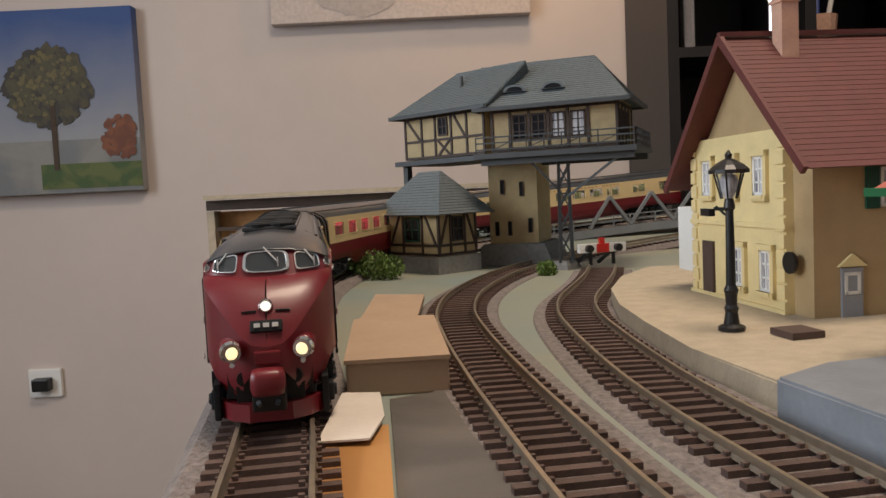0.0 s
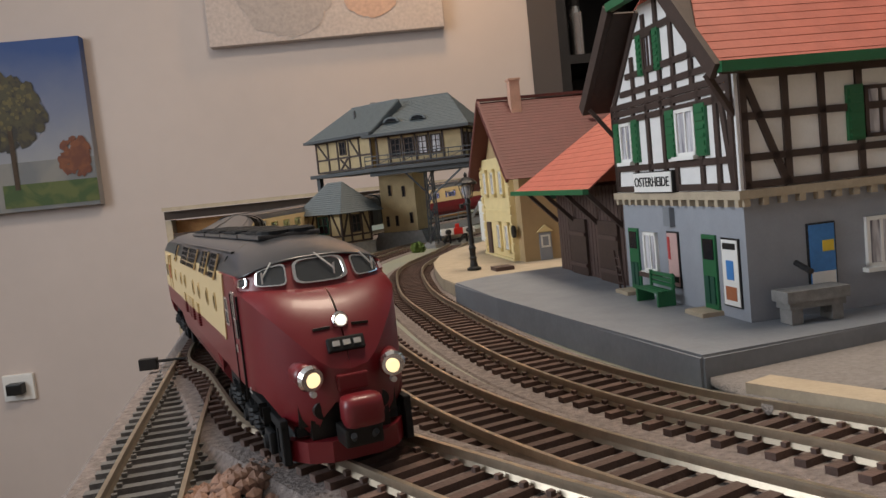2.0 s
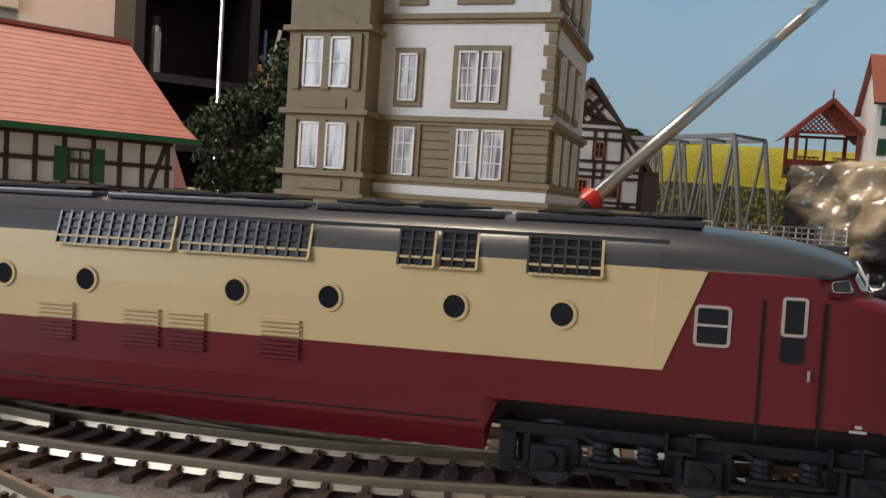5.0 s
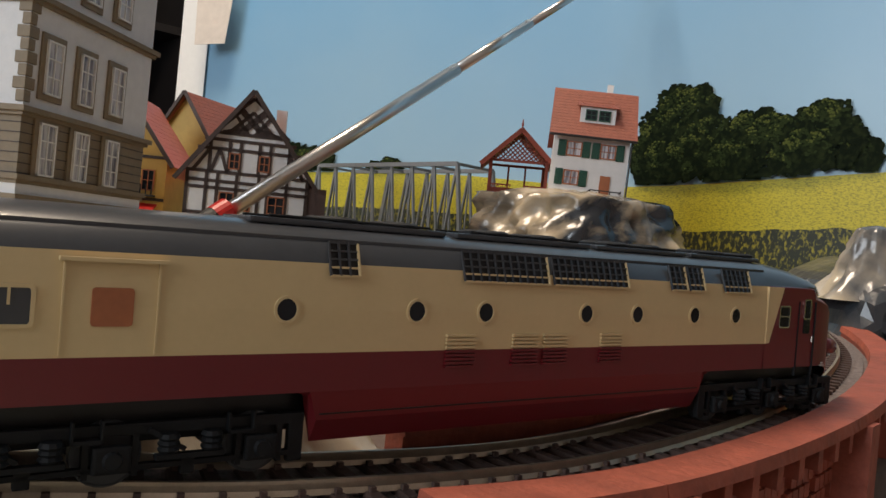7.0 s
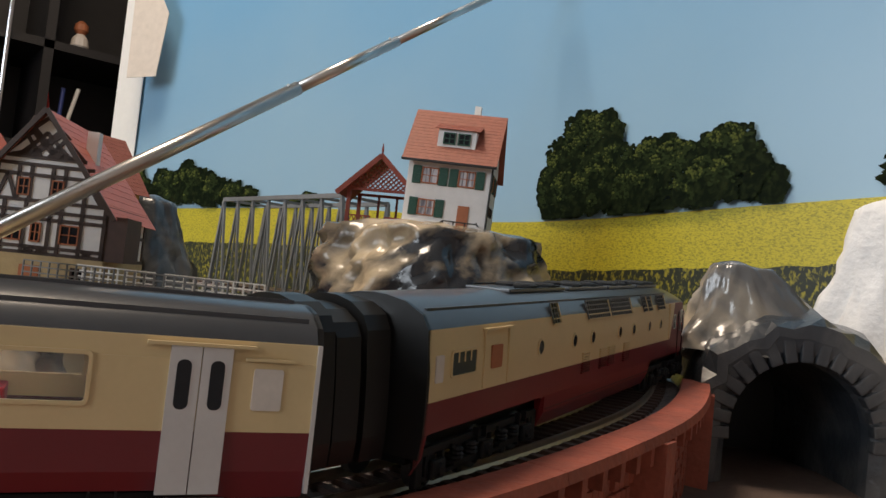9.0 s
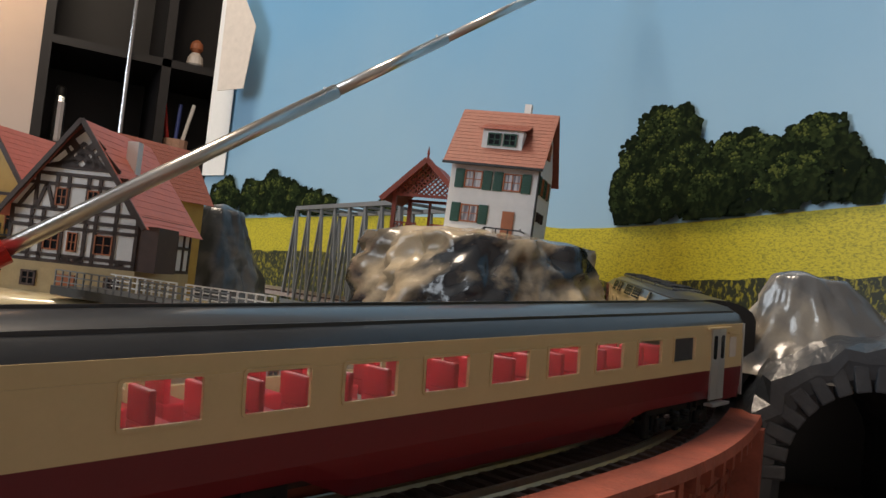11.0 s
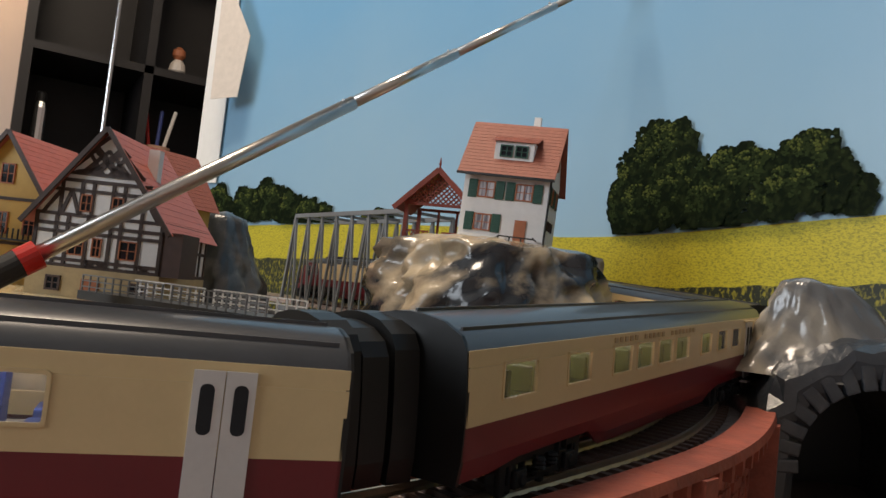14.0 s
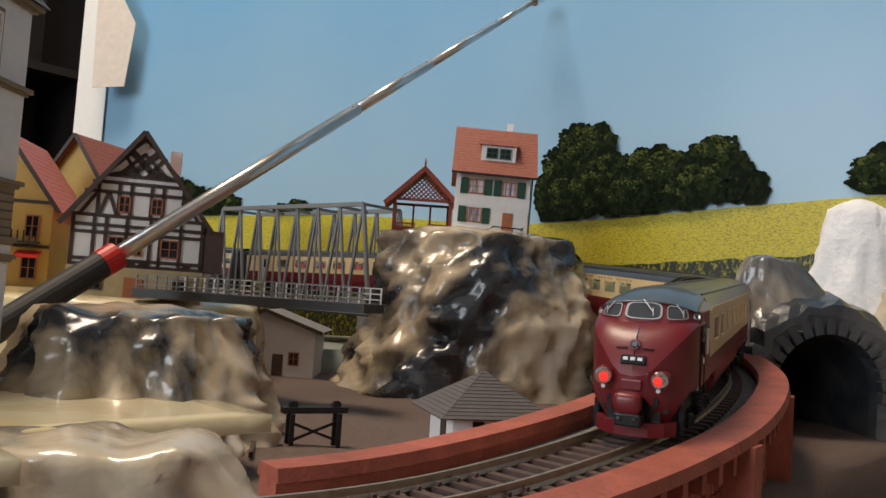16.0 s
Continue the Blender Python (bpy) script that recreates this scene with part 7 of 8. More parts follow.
for k in (-0.007, 0.007):
    P = spline([(0.455, -0.215, -0.0035), (0.50, -0.15, -0.0035), (0.545, -0.09, -0.0035), (0.575, -0.03, -0.0035), (0.585, 0.03, -0.0035)], 0.006)
    solid("buried_rail", strip(P, [(k - 0.0008, -0.001), (k + 0.0008, -0.001), (k + 0.0008, 0.0012), (k - 0.0008, 0.0012)], 0), BARK, "rail half sunk in the valley floor", "rail", "sunken rails")

# tunnel portal
portal = thing("tunnel_portal", pose(0.794, -0.310, 0.0205, 0, 0, -38.5), "grey stone tunnel portal under a glossy rock", "tunnel")
bm = bmesh.new()
n = 26
rings = []
for (r, y, bump_) in ((0.033, 0.10, 0), (0.033, -0.004, 0.02), (0.0345, -0.010, 0.04), (0.039, -0.0135, 0.07), (0.044, -0.0150, 0.09), (0.050, -0.0145, 0.08), (0.0550, -0.009, 0.09), (0.0585, 0.004, 0.10), (0.061, 0.03, 0.12), (0.063, 0.10, 0.1)):
    row = []
    for k in range(n + 1):
        a = math.pi * (1.12 - 1.24 * k / n)
        rr = r * (1 + bump_ * noise.noise(Vector((math.cos(a) * 4, math.sin(a) * 4, r * 80))) + (0.035 if k % 2 and 0.04 < r < 0.052 else 0))
        x, z = rr * math.cos(a), rr * math.sin(a)
        if z < 0:
            z *= 6
        row.append(bm.verts.new((x, y, z)))
    rings.append(row)
for a, b in zip(rings, rings[1:]):
    for k in range(n):
        bm.faces.new((a[k], a[k + 1], b[k + 1], b[k]))
part("arch_ring", bm, ROCKD, portal, "dark stone arch ring")
for k in range(17):
    a = radians(-4 + 188 * k / 16)
    q = Matrix.Translation((0.0395 * math.cos(a), -0.0118, 0.0395 * math.sin(a))) @ pose(0, 0, 0, 0, -math.degrees(a), 0)
    part("voussoir", B((-0.0058, 0.0058, -0.0030, 0.004, -0.0030, 0.0030), m=q, bev=0.0009), ROCKD, portal)
# added black sheet across the bore, standing in for the darkness inside the tunnel
part("tunnel_dark_sheet", B((-0.06, 0.06, 0.10, 0.104, -0.09, 0.05)), BLACK, portal)
mound("portal_rock", 0.800, -0.288, 0.055, 0.0985, 0.060, 0.017, ROCKL, "glossy sand-coloured rock over the tunnel portal", 7, 0.85, 0.55, -38, 0.2, slant=(-0.35, 0.1))
mound("far_rock", 0.955, -0.335, -0.02, 0.088, 0.080, 0.030, ROCK, "glossy painted rock beside the foam", 15, 1.0, 0.6, -50, 0.2)
foam = mound("foam_block", 0.945, -0.292, 0.0, 0.150, 0.062, 0.026, FOAM, "torn white foam block", 21, 1.0, 0.4, -62, 0.22)
grid("lower_bed", 0.58, 1.15, -0.62, -0.335, lambda x, y: -0.045 + 0.004 * noise.noise(Vector((x * 30, y * 30, 2))), BALLAST, "grey ballast of the lower track", step=0.02, keep=lambda x, y: y < -0.30 - 0.0 * x)

# ---- white house and gazebo on the hill ----
wh = thing("white_house", pose(0.7120, -0.0746, 0.1085, 0, 2.0, -46), "small white house with green shutters and a brown tiled roof", "house")
WW, WD, WH, WR = 0.0560, 0.0460, 0.0505, 0.0875
part("house_wall", B((0, WW, 0, WD, -0.008, WH)), PLASTERW, wh)
part("gable_wall", poly([(0, WH), (WD, WH), (0.0225, WR - 0.002)], 0, WW, axis="x"), PLASTERW, wh)
WF, WS = wall_frame(0, 0, 0, 0), wall_frame(WW, 0, 0, 90)
tiled(wh, [(-0.004, -0.007, WH - 0.003), (WW + 0.004, -0.007, WH - 0.003), (WW + 0.004, 0.0225, WR), (-0.004, 0.0225, WR)], 16, TILEB)
tiled(wh, [(WW + 0.004, WD + 0.006, WH - 0.006), (-0.004, WD + 0.006, WH - 0.006), (-0.004, 0.0225, WR), (WW + 0.004, 0.0225, WR)], 16, TILEB)
part("dormer", B((0.0170, 0.0430, 0.0015, 0.020, 0.0590, 0.0715)), PLASTERW, wh, "white dormer with a row of windows")
tiled(wh, [(0.0145, -0.0010, 0.0710), (0.0455, -0.0010, 0.0710), (0.0455, 0.0200, 0.0790), (0.0145, 0.0200, 0.0790)], 5, TILEB)
DF = wall_frame(0, 0.0015, 0, 0)
for u in (0.0250, 0.0350):
    window(wh, DF, u, 0.0610, 0.0085, 0.0080, frame_mat=DGREEN, pane_mat=DARKGLASS, cols=2, rows=2, rim=0.0008)
for u, z in ((0.0155, 0.0330), (0.0405, 0.0330), (0.0155, 0.0115)):
    window(wh, WF, u, z, 0.0115, 0.0110, frame_mat=TERRA, pane_mat=CURTAIN, shutter=DGREEN, rows=2, rim=0.0008)
part("door", B((0.0370, 0.0445, 0, 0.0010, 0.0040, 0.0205), m=WF), TERRA, wh, "dark red door")
for k in range(4):
    part("step", B((0.0330 - k * 0.0035, 0.0520, -0.0120, 0, -0.008, 0.0035 - k * 0.0028)), WHITEP, wh)
part("stone_plinth", B((0.0010, 0.0320, -0.0016, 0, -0.008, 0.0090)), WHITEP, wh)
for a, b in (((0.0165, -0.0115, -0.003), (0.0300, -0.0115, 0.0085)), ((0.0300, -0.0115, 0.0085), (0.0520, -0.0115, 0.0085)), ((0.0520, -0.0115, 0.0085), (0.0520, 0.0, 0.0085)), ((0.0165, -0.0115, -0.006), (0.0300, -0.0115, 0.0055)), ((0.0300, -0.0115, 0.0055), (0.0520, -0.0115, 0.0055))):
    part("railing", bar(a, b, 0.0008, 0.0008), IRON, wh)
for x in (0.0165, 0.0230, 0.0300, 0.0370, 0.0445, 0.0520):
    part("railing_post", B((x - 0.0004, x + 0.0004, -0.0119, -0.0111, -0.008 + max(0, x - 0.0165) * 0.5, min(0.0088, -0.003 + (x - 0.0165) * 0.86 + 0.0006))), IRON, wh)
for u, z in ((0.012, 0.034), (0.030, 0.034), (0.022, 0.058)):
    window(wh, WS, u, z, 0.0070, 0.0105, frame_mat=TERRA, pane_mat=DARKGLASS, shutter=DGREEN if z < 0.05 else None)
for u in (0.010, 0.018, 0.026):
    window(wh, WS, u, 0.0170, 0.0026, 0.0060, frame_mat=BEAM, pane_mat=DARKGLASS, cols=1, rows=1, rim=0.0005)
part("drainpipe", tube((WW + 0.001, -0.001, -0.006), (WW + 0.001, -0.001, WH - 0.003), 0.0007, n=8), IRON, wh)
part("gutter", bar((-0.004, -0.0078, WH - 0.0035), (WW + 0.004, -0.0078, WH - 0.0035), 0.0016, 0.0016), IRON, wh)
part("chimney", B((0.0360, 0.0405, 0.024, 0.0285, WR - 0.006, WR + 0.0065)), WHITEP, wh)

gz = thing("gazebo", pose(0.6985, -0.0215, 0.1090, 0, 0, -43), "open red-brown wooden gazebo with lattice gable", "gazebo")
GW, GD = 0.0480, 0.036
for x in (0.002, GW - 0.002):
    for y in (0.0, GD):
        part("post", B((x - 0.0013, x + 0.0013, y - 0.0013, y + 0.0013, -0.006, 0.0290)), REDW, gz)
for x in (0.017, 0.031):
    part("post", B((x - 0.0008, x + 0.0008, GD - 0.0008, GD + 0.0008, -0.006, 0.0290)), REDW, gz)
for x0, x1 in ((0.002, 0.019), (0.029, GW - 0.002)):
    for z in (0.0015, 0.0085):
        part("railing", B((x0, x1, -0.0006, 0.0006, z, z + 0.0010)), REDW, gz)
    for k in range(5):
        xa = x0 + (x1 - x0) * k / 5
        xb = x0 + (x1 - x0) * (k + 1) / 5
        part("lattice", bar((xa, 0, 0.0015), (xb, 0, 0.0090), 0.0006, 0.0006), REDW, gz)
        part("lattice", bar((xb, 0, 0.0015), (xa, 0, 0.0090), 0.0006, 0.0006), REDW, gz)
part("railing", B((0.002, GW - 0.002, GD - 0.0006, GD + 0.0006, -0.004, 0.0095)), REDW, gz)
part("tie_beam", B((0, GW, -0.0010, 0.0010, 0.0270, 0.0290)), REDW, gz)
part("tie_beam", B((0, GW, GD - 0.0010, GD + 0.0010, 0.0270, 0.0290)), REDW, gz)
part("floor_frame", B((0, GW, 0, GD, -0.006, -0.004)), REDW, gz)
for k in range(15):
    for sgn in (1, -1):
        x = GW / 2 + sgn * (-0.026 + k * 0.0037)
        pts = []
        for z in (0.0290, 0.0500):
            pts.append((x + sgn * (z - 0.029), z))
        a, b = [Vector((p[0], 0, p[1])) for p in pts]
        # keep the lattice inside the gable triangle
        lim = []
        for f in range(21):
            p = a.lerp(b, f / 20)
            if abs(p.x - GW / 2) < (0.0510 - p.z) * 1.08:
                lim.append(p)
        if len(lim) > 2:
            part("gable_lattice", bar(lim[0], lim[-1], 0.0013, 0.0010), REDW, gz)
tiled(gz, [(-0.006, GD + 0.005, 0.0235), (-0.006, -0.006, 0.0235), (GW / 2, -0.006, 0.0520), (GW / 2, GD + 0.005, 0.0520)], 9, REDW)
tiled(gz, [(GW + 0.006, -0.006, 0.0235), (GW + 0.006, GD + 0.005, 0.0235), (GW / 2, GD + 0.005, 0.0520), (GW / 2, -0.006, 0.0520)], 9, REDW)
for sx in (-0.006, GW + 0.006):
    part("bargeboard", bar((sx, -0.0066, 0.0232), (GW / 2, -0.0066, 0.0522), 0.0012, 0.0036), REDW, gz)
part("finial", lathe([(0.0012, 0.0520), (0.0006, 0.0550), (0.0010, 0.0560), (0.0002, 0.0610)], n=8, c=(GW / 2, -0.005, 0)), REDW, gz)

# ---- truss bridge and plate bridge ----
br = thing("truss_bridge", pose(0.800, 0.066, 0.0, 0, 0, 95.5), "grey steel truss bridge", "bridge")
BL, BZ0, BZ1 = 0.247, 0.0440, 0.1430
for y in (-0.002, 0.048):
    part("top_chord", bar((0.016, y, BZ1), (BL - 0.016, y, BZ1), 0.0035, 0.0040), BRIDGEG, br)
    part("bottom_chord", bar((0, y, BZ0), (BL, y, BZ0), 0.0035, 0.0050), BRIDGEG, br)
    part("end_post", bar((0, y, BZ0), (0.016, y, BZ1), 0.0032, 0.0032), BRIDGEG, br)
    part("end_post", bar((BL, y, BZ0), (BL - 0.016, y, BZ1), 0.0032, 0.0032), BRIDGEG, br)
    n = 7
    for k in range(n):
        xa, xb = 0.016 + (BL - 0.032) * k / n, 0.016 + (BL - 0.032) * (k + 0.5) / n
        xc = 0.016 + (BL - 0.032) * (k + 1) / n
        part("diagonal", bar((xa, y, BZ1), (xb, y, BZ0), 0.0022, 0.0022), BRIDGEG, br)
        part("diagonal", bar((xb, y, BZ0), (xc, y, BZ1), 0.0022, 0.0022), BRIDGEG, br)
        part("hanger", bar((xc, y, BZ0), (xc, y, BZ1), 0.0014, 0.0014, (1, 0, 0)), BRIDGEG, br)
for k in range(6):
    x = 0.016 + (BL - 0.032) * k / 5
    part("cross_beam", bar((x, -0.002, BZ1), (x, 0.048, BZ1), 0.0025, 0.0025), BRIDGEG, br)
part("deck", B((0, BL, -0.002, 0.048, BZ0 - 0.004, BZ0 + 0.001)), STEELG, br)
for x in (0.0, BL):
    part("pier", B((x - 0.012, x + 0.012, -0.004, 0.050, -0.02, BZ0 - 0.004)), STONEG, br)

pb = thing("plate_bridge", pose(0.5930, -0.1400, 0.0540, 0, 0, 117.5), "low plate bridge with pale grey railings", "bridge")
PL = 0.150
part("deck", B((0, PL, 0, 0.030, -0.004, 0.001)), STEELG, pb)
for y in (0.001, 0.029):
    for x0, x1 in ((0.002, 0.070), (0.078, PL - 0.002)):
        for z in (0.0035, 0.0068, 0.0100):
            part("rail_bar", bar((x0, y, z), (x1, y, z), 0.0007, 0.0007), WHITEP if y < 0.01 else BRIDGEG, pb)
        for k in range(11):
            x = x0 + (x1 - x0) * k / 10
            part("rail_post", B((x - 0.0004, x + 0.0004, y - 0.0004, y + 0.0004, 0.001, 0.0103)), WHITEP if y < 0.01 else BRIDGEG, pb)

lowh = gable_house("lower_house", pose(0.598, 0.055, -0.003, 0, 0, -45), 0.075, 0.05, 0.034, 0.046, PLASTERW, STONEG, "pale house with a grey roof under the bridge", (), [(0.012, 0.010, 0.008, 0.010), (0.060, 0.006, 0.008, 0.010)])
part("door", B((0.044, 0.052, -0.001, 0.0, -0.002, 0.014)), BROWNW, lowh)
HUTROOF = mat("hut_shingle", (0.085, 0.075, 0.070), 0.7, var=0.15, scale=300)
pav = thing("valley_hut", pose(0.5060, -0.2950, -0.004, 0, 0, -28), "small white hut with a grey pyramid roof", "hut")
part("house_wall", B((-0.015, 0.015, -0.013, 0.013, 0, 0.0270)), WHITEP, pav)
for u in (-0.008, 0.003):
    part("opening", B((u, u + 0.004, -0.0136, -0.0125, 0.008, 0.024)), BLACK, pav)
part("opening", B((-0.0156, -0.0145, -0.006, -0.001, 0.008, 0.024)), BROWNW, pav)
ap = Vector((0, 0, 0.0400))
ev = [Vector(p) for p in ((-0.021, -0.019, 0.0255), (0.021, -0.019, 0.0255), (0.021, 0.019, 0.0255), (-0.021, 0.019, 0.0255))]
for k in range(4):
    tiled(pav, [ev[k], ev[(k + 1) % 4], ap, ap + Vector((0.0001, 0, 0))], 14, HUTROOF, 0.0004)
st = thing("crane_frame", pose(0.500, -0.205, -0.007, 0, 0, -20) @ Matrix.Scale(0.8, 4), "small black iron frame on the valley floor", "frame")
for x in (-0.013, 0.013):
    for y in (-0.004, 0.004):
        part("leg", B((x - 0.0012, x + 0.0012, y - 0.0008, y + 0.0008, 0, 0.0190)), IRON, st)
part("beam", B((-0.018, 0.018, -0.003, 0.003, 0.0190, 0.0222)), IRON, st)
part("brace", bar((-0.013, 0, 0.004), (0.013, 0, 0.014), 0.0014, 0.0014), IRON, st)
part("brace", bar((0.013, 0, 0.004), (-0.013, 0, 0.014), 0.0014, 0.0014), IRON, st)
for x in (-0.012, 0.012):
    part("pulley", tube((x, -0.0015, 0.0232), (x, 0.0015, 0.0232), 0.0024, n=12), IRON, st)

# ---- telescopic pole ----
pole = thing("telescopic_pole", I4, "polished telescopic steel pole with black grip and red ring", "pole")
ring, tip = Vector((0.4700, -0.0515, 0.0706)), Vector((0.8730, -0.0155, 0.3560))
dirp = (tip - ring).normalized()
marks = ((0.0, 0.215, 0.0046), (0.215, 0.310, 0.0038), (0.310, 0.42, 0.0031), (0.42, (tip - ring).length - 0.008, 0.0025))
for a, b, r in marks:
    part("section", tube(ring + dirp * a, ring + dirp * b, r, n=20), STEELP, pole, "polished steel tube", smooth=True)
    part("rivet", tube(ring + dirp * (b - 0.006) + Vector((-0.004, -0.004, r * 0.5)), ring + dirp * (b - 0.006) + Vector((-0.0046, -0.0046, r * 0.55)), 0.0010, n=8), CHROME, pole)
part("red_ring", tube(ring - dirp * 0.006, ring + dirp * 0.004, 0.0079, n=20), REDP, pole, "red plastic ring")
part("grip", tube(ring - dirp * 0.125, ring - dirp * 0.006, 0.0072, 0.0076, n=20), HANDLE, pole, "black rubber grip")
part("end_knob", tube(tip - dirp * 0.008, tip + dirp * 0.006, 0.0048, 0.0058, n=16), CHROME, pole, "chrome end knob")

# ---- printed backdrop ----
back = thing("backdrop_poster", I4, "printed landscape backdrop with sky, rape field and trees", "poster", kind="structure")
BC = spline([(1.08, -0.95, 0), (1.00, -0.62, 0), (0.958, -0.40, 0), (0.930, -0.2, 0), (0.910, -0.02, 0), (0.872, 0.17, 0), (0.805, 0.40, 0), (0.700, 0.66, 0)], 0.01)


def at_y(y):
    for a, b in zip(BC, BC[1:]):
        if a.y <= y <= b.y:
            return a.lerp(b, (y - a.y) / (b.y - a.y))
    return BC[0] if y < BC[0].y else BC[-1]


HORIZON = [(-0.95, 0.185), (-0.5, 0.171), (-0.34, 0.163), (-0.2, 0.1536), (-0.08, 0.145), (0.0, 0.1405), (0.05, 0.1395), (0.1, 0.143), (0.19, 0.1485), (0.30, 0.150), (0.42, 0.147), (0.7, 0.135)]


def band(name, lo, hi, material, out, thick, label=""):
    bm = bmesh.new()
    rows = []
    for i, p in enumerate(BC):
        d = BC[min(i + 1, len(BC) - 1)] - BC[max(i - 1, 0)]
        nv = Vector((-d.y, d.x, 0)).normalized() * out
        nb = Vector((-d.y, d.x, 0)).normalized() * (out - thick)
        rows.append([bm.verts.new(q + Vector((0, 0, z))) for q, z in ((p + nv, lo(p.y)), (p + nv, hi(p.y)), (p + nb, hi(p.y)), (p + nb, lo(p.y)))])
    for a, b in zip(rows, rows[1:]):
        for k in range(4):
            bm.faces.new((a[k], a[(k + 1) % 4], b[(k + 1) % 4], b[k]))
    bm.faces.new(rows[0])
    bm.faces.new(rows[-1])
    part(name, bm, material, back, label)


hz_ = lambda y: interp(HORIZON, y)
band("sky_print", lambda y: 0.0, lambda y: 0.62, SKYP, 0.0, 0.002, "pale blue printed sky")
band("field_print", lambda y: hz_(y) - 0.062, hz_, FIELD, 0.0012, 0.001, "yellow printed rape field")
band("field_edge_print", lambda y: 0.0, lambda y: hz_(y) - 0.044 + 0.003 * noise.noise(Vector((y * 60, 0, 0))), FIELDG, 0.0020, 0.001, "dark green printed field edge")


def leafy(bm, y, z, r, out, rnd, foot):
    """One small ragged leaf mass of the print."""
    n = 9
    vs = []
    for k in range(n):
        a = 2 * math.pi * k / n
        rr = r * rnd.uniform(0.55, 1.25)
        p = at_y(y + rr * math.cos(a))
        vs.append(bm.verts.new((p.x - out, p.y, max(foot, z + 0.8 * rr * math.sin(a)))))
    bm.faces.new(vs)


def printed_grove(crowns, seed, out, leaf):
    """A clump of printed trees: dark mass, ragged edge, lighter leaf masses towards the light."""
    rnd = random.Random(seed)
    dark, middle, light = bmesh.new(), bmesh.new(), bmesh.new()
    for y, z, r in crowns:
        out += 0.0003
        foot = hz_(y) + 0.001
        tall = max(0.004, z - foot)
        for _ in range(int(70 * (r / leaf) ** 1.1)):
            a, q = rnd.uniform(0, 2 * math.pi), math.sqrt(rnd.random())
            q *= 1 + 0.55 * noise.noise(Vector((1.7 * math.cos(a), 1.7 * math.sin(a), y * 77)))
            u, v = q * math.cos(a), q * math.sin(a)
            yy, zz = y + u * r, z + (v * r if v > 0 else v * tall)
            lump = noise.noise(Vector((yy * 90, zz * 110, seed)))
            leafy(dark, yy, zz, leaf * rnd.uniform(0.6, 1.3), out + rnd.uniform(0, 0.0002), rnd, foot)
            sun = 0.60 * v + 0.35 * u + 1.1 * lump + rnd.uniform(-0.25, 0.25)
            if sun > 0.10 and q < 0.97:
                leafy(middle, yy, zz, leaf * rnd.uniform(0.25, 0.55), out + 0.00025 + rnd.uniform(0, 0.0002), rnd, foot)
            if sun > 0.48 and q < 0.95:
                leafy(light, yy + 0.2 * leaf, zz + 0.2 * leaf, leaf * rnd.uniform(0.15, 0.38), out + 0.00048 + rnd.uniform(0, 0.0002), rnd, foot)
    part("tree_print", dark, TREEP, back, "printed dark green trees")
    part("leaf_print", middle, TREEM, back)
    part("sunlit_leaf_print", light, TREEL, back)


GROVE = [(-0.016, 0.168, 0.017), (-0.205, 0.172, 0.014), (-0.030, 0.186, 0.024), (-0.056, 0.207, 0.031), (-0.112, 0.186, 0.022), (-0.180, 0.190, 0.026), (-0.036, 0.166, 0.020), (-0.078, 0.180, 0.026), (-0.140, 0.180, 0.028), (-0.165, 0.170, 0.022), (-0.100, 0.166, 0.020), (-0.060, 0.168, 0.022)]
for leaves in (TREEP, TREEM, TREEL):
    leaves.node_tree.nodes["Principled BSDF"].inputs["Specular IOR Level"].default_value = 0.05
printed_grove(GROVE, 3, 0.0030, 0.0034)
printed_grove([(-0.300, 0.176, 0.016), (-0.330, 0.184, 0.020), (-0.355, 0.180, 0.020), (-0.390, 0.190, 0.026)], 5, 0.0030, 0.0050)
printed_grove([(0.290, 0.154, 0.009), (0.305, 0.156, 0.011), (0.325, 0.153, 0.008)], 7, 0.0030, 0.0035)
printed_grove([(0.400, 0.158, 0.013), (0.430, 0.160, 0.018), (0.470, 0.165, 0.024), (0.505, 0.172, 0.026), (0.540, 0.168, 0.026), (0.600, 0.165, 0.030)], 9, 0.0030, 0.0050)
bm = bmesh.new()
p0, p1 = at_y(0.61), at_y(0.66)
solid("white_sheet", sheet([p1 + Vector((-0.004, 0.0, 0.20)), p0 + Vector((-0.004, 0, 0.20)), p0 + Vector((-0.004, 0, 0.62)), p1 + Vector((-0.004, 0.0, 0.62))], 0.001), WHITEP, "white curled paper edge beside the backdrop", "sheet")
solid("white_flap", sheet([(0.690, 0.590, 0.312), (0.716, 0.550, 0.314), (0.722, 0.545, 0.40), (0.690, 0.60, 0.50)], 0.001), PAPER, "pale paper flap on the backdrop edge", "sheet")

# ---- brick viaduct wall along the curve ----
via = thing("viaduct_wall", I4, "red brick viaduct with thick coping walls", "viaduct")
TP = spline(TRAIN, 0.004)
VP = [p for p in TP if p.x > 0.372 and -0.37 < p.y < -0.262 and p.x < 0.76]
VI = [p for p in VP if p.x > 0.392]
part("outer_wall", strip(VP, [(-0.0245, -0.10), (-0.0245, 0.0030), (-0.0215, 0.0030), (-0.0215, -0.10)], 0), BRICKR, via, "outer red brick wall")
part("inner_wall", strip(VI, [(0.0215, -0.10), (0.0215, 0.0040), (0.0300, 0.0040), (0.0300, -0.10)], 0), BRICKR, via, "inner red brick wall")
part("bed", strip(VP, [(-0.0215, -0.09), (-0.0215, 0.0003), (0.0215, 0.0003), (0.0215, -0.09)], 0), BALLAST, via)


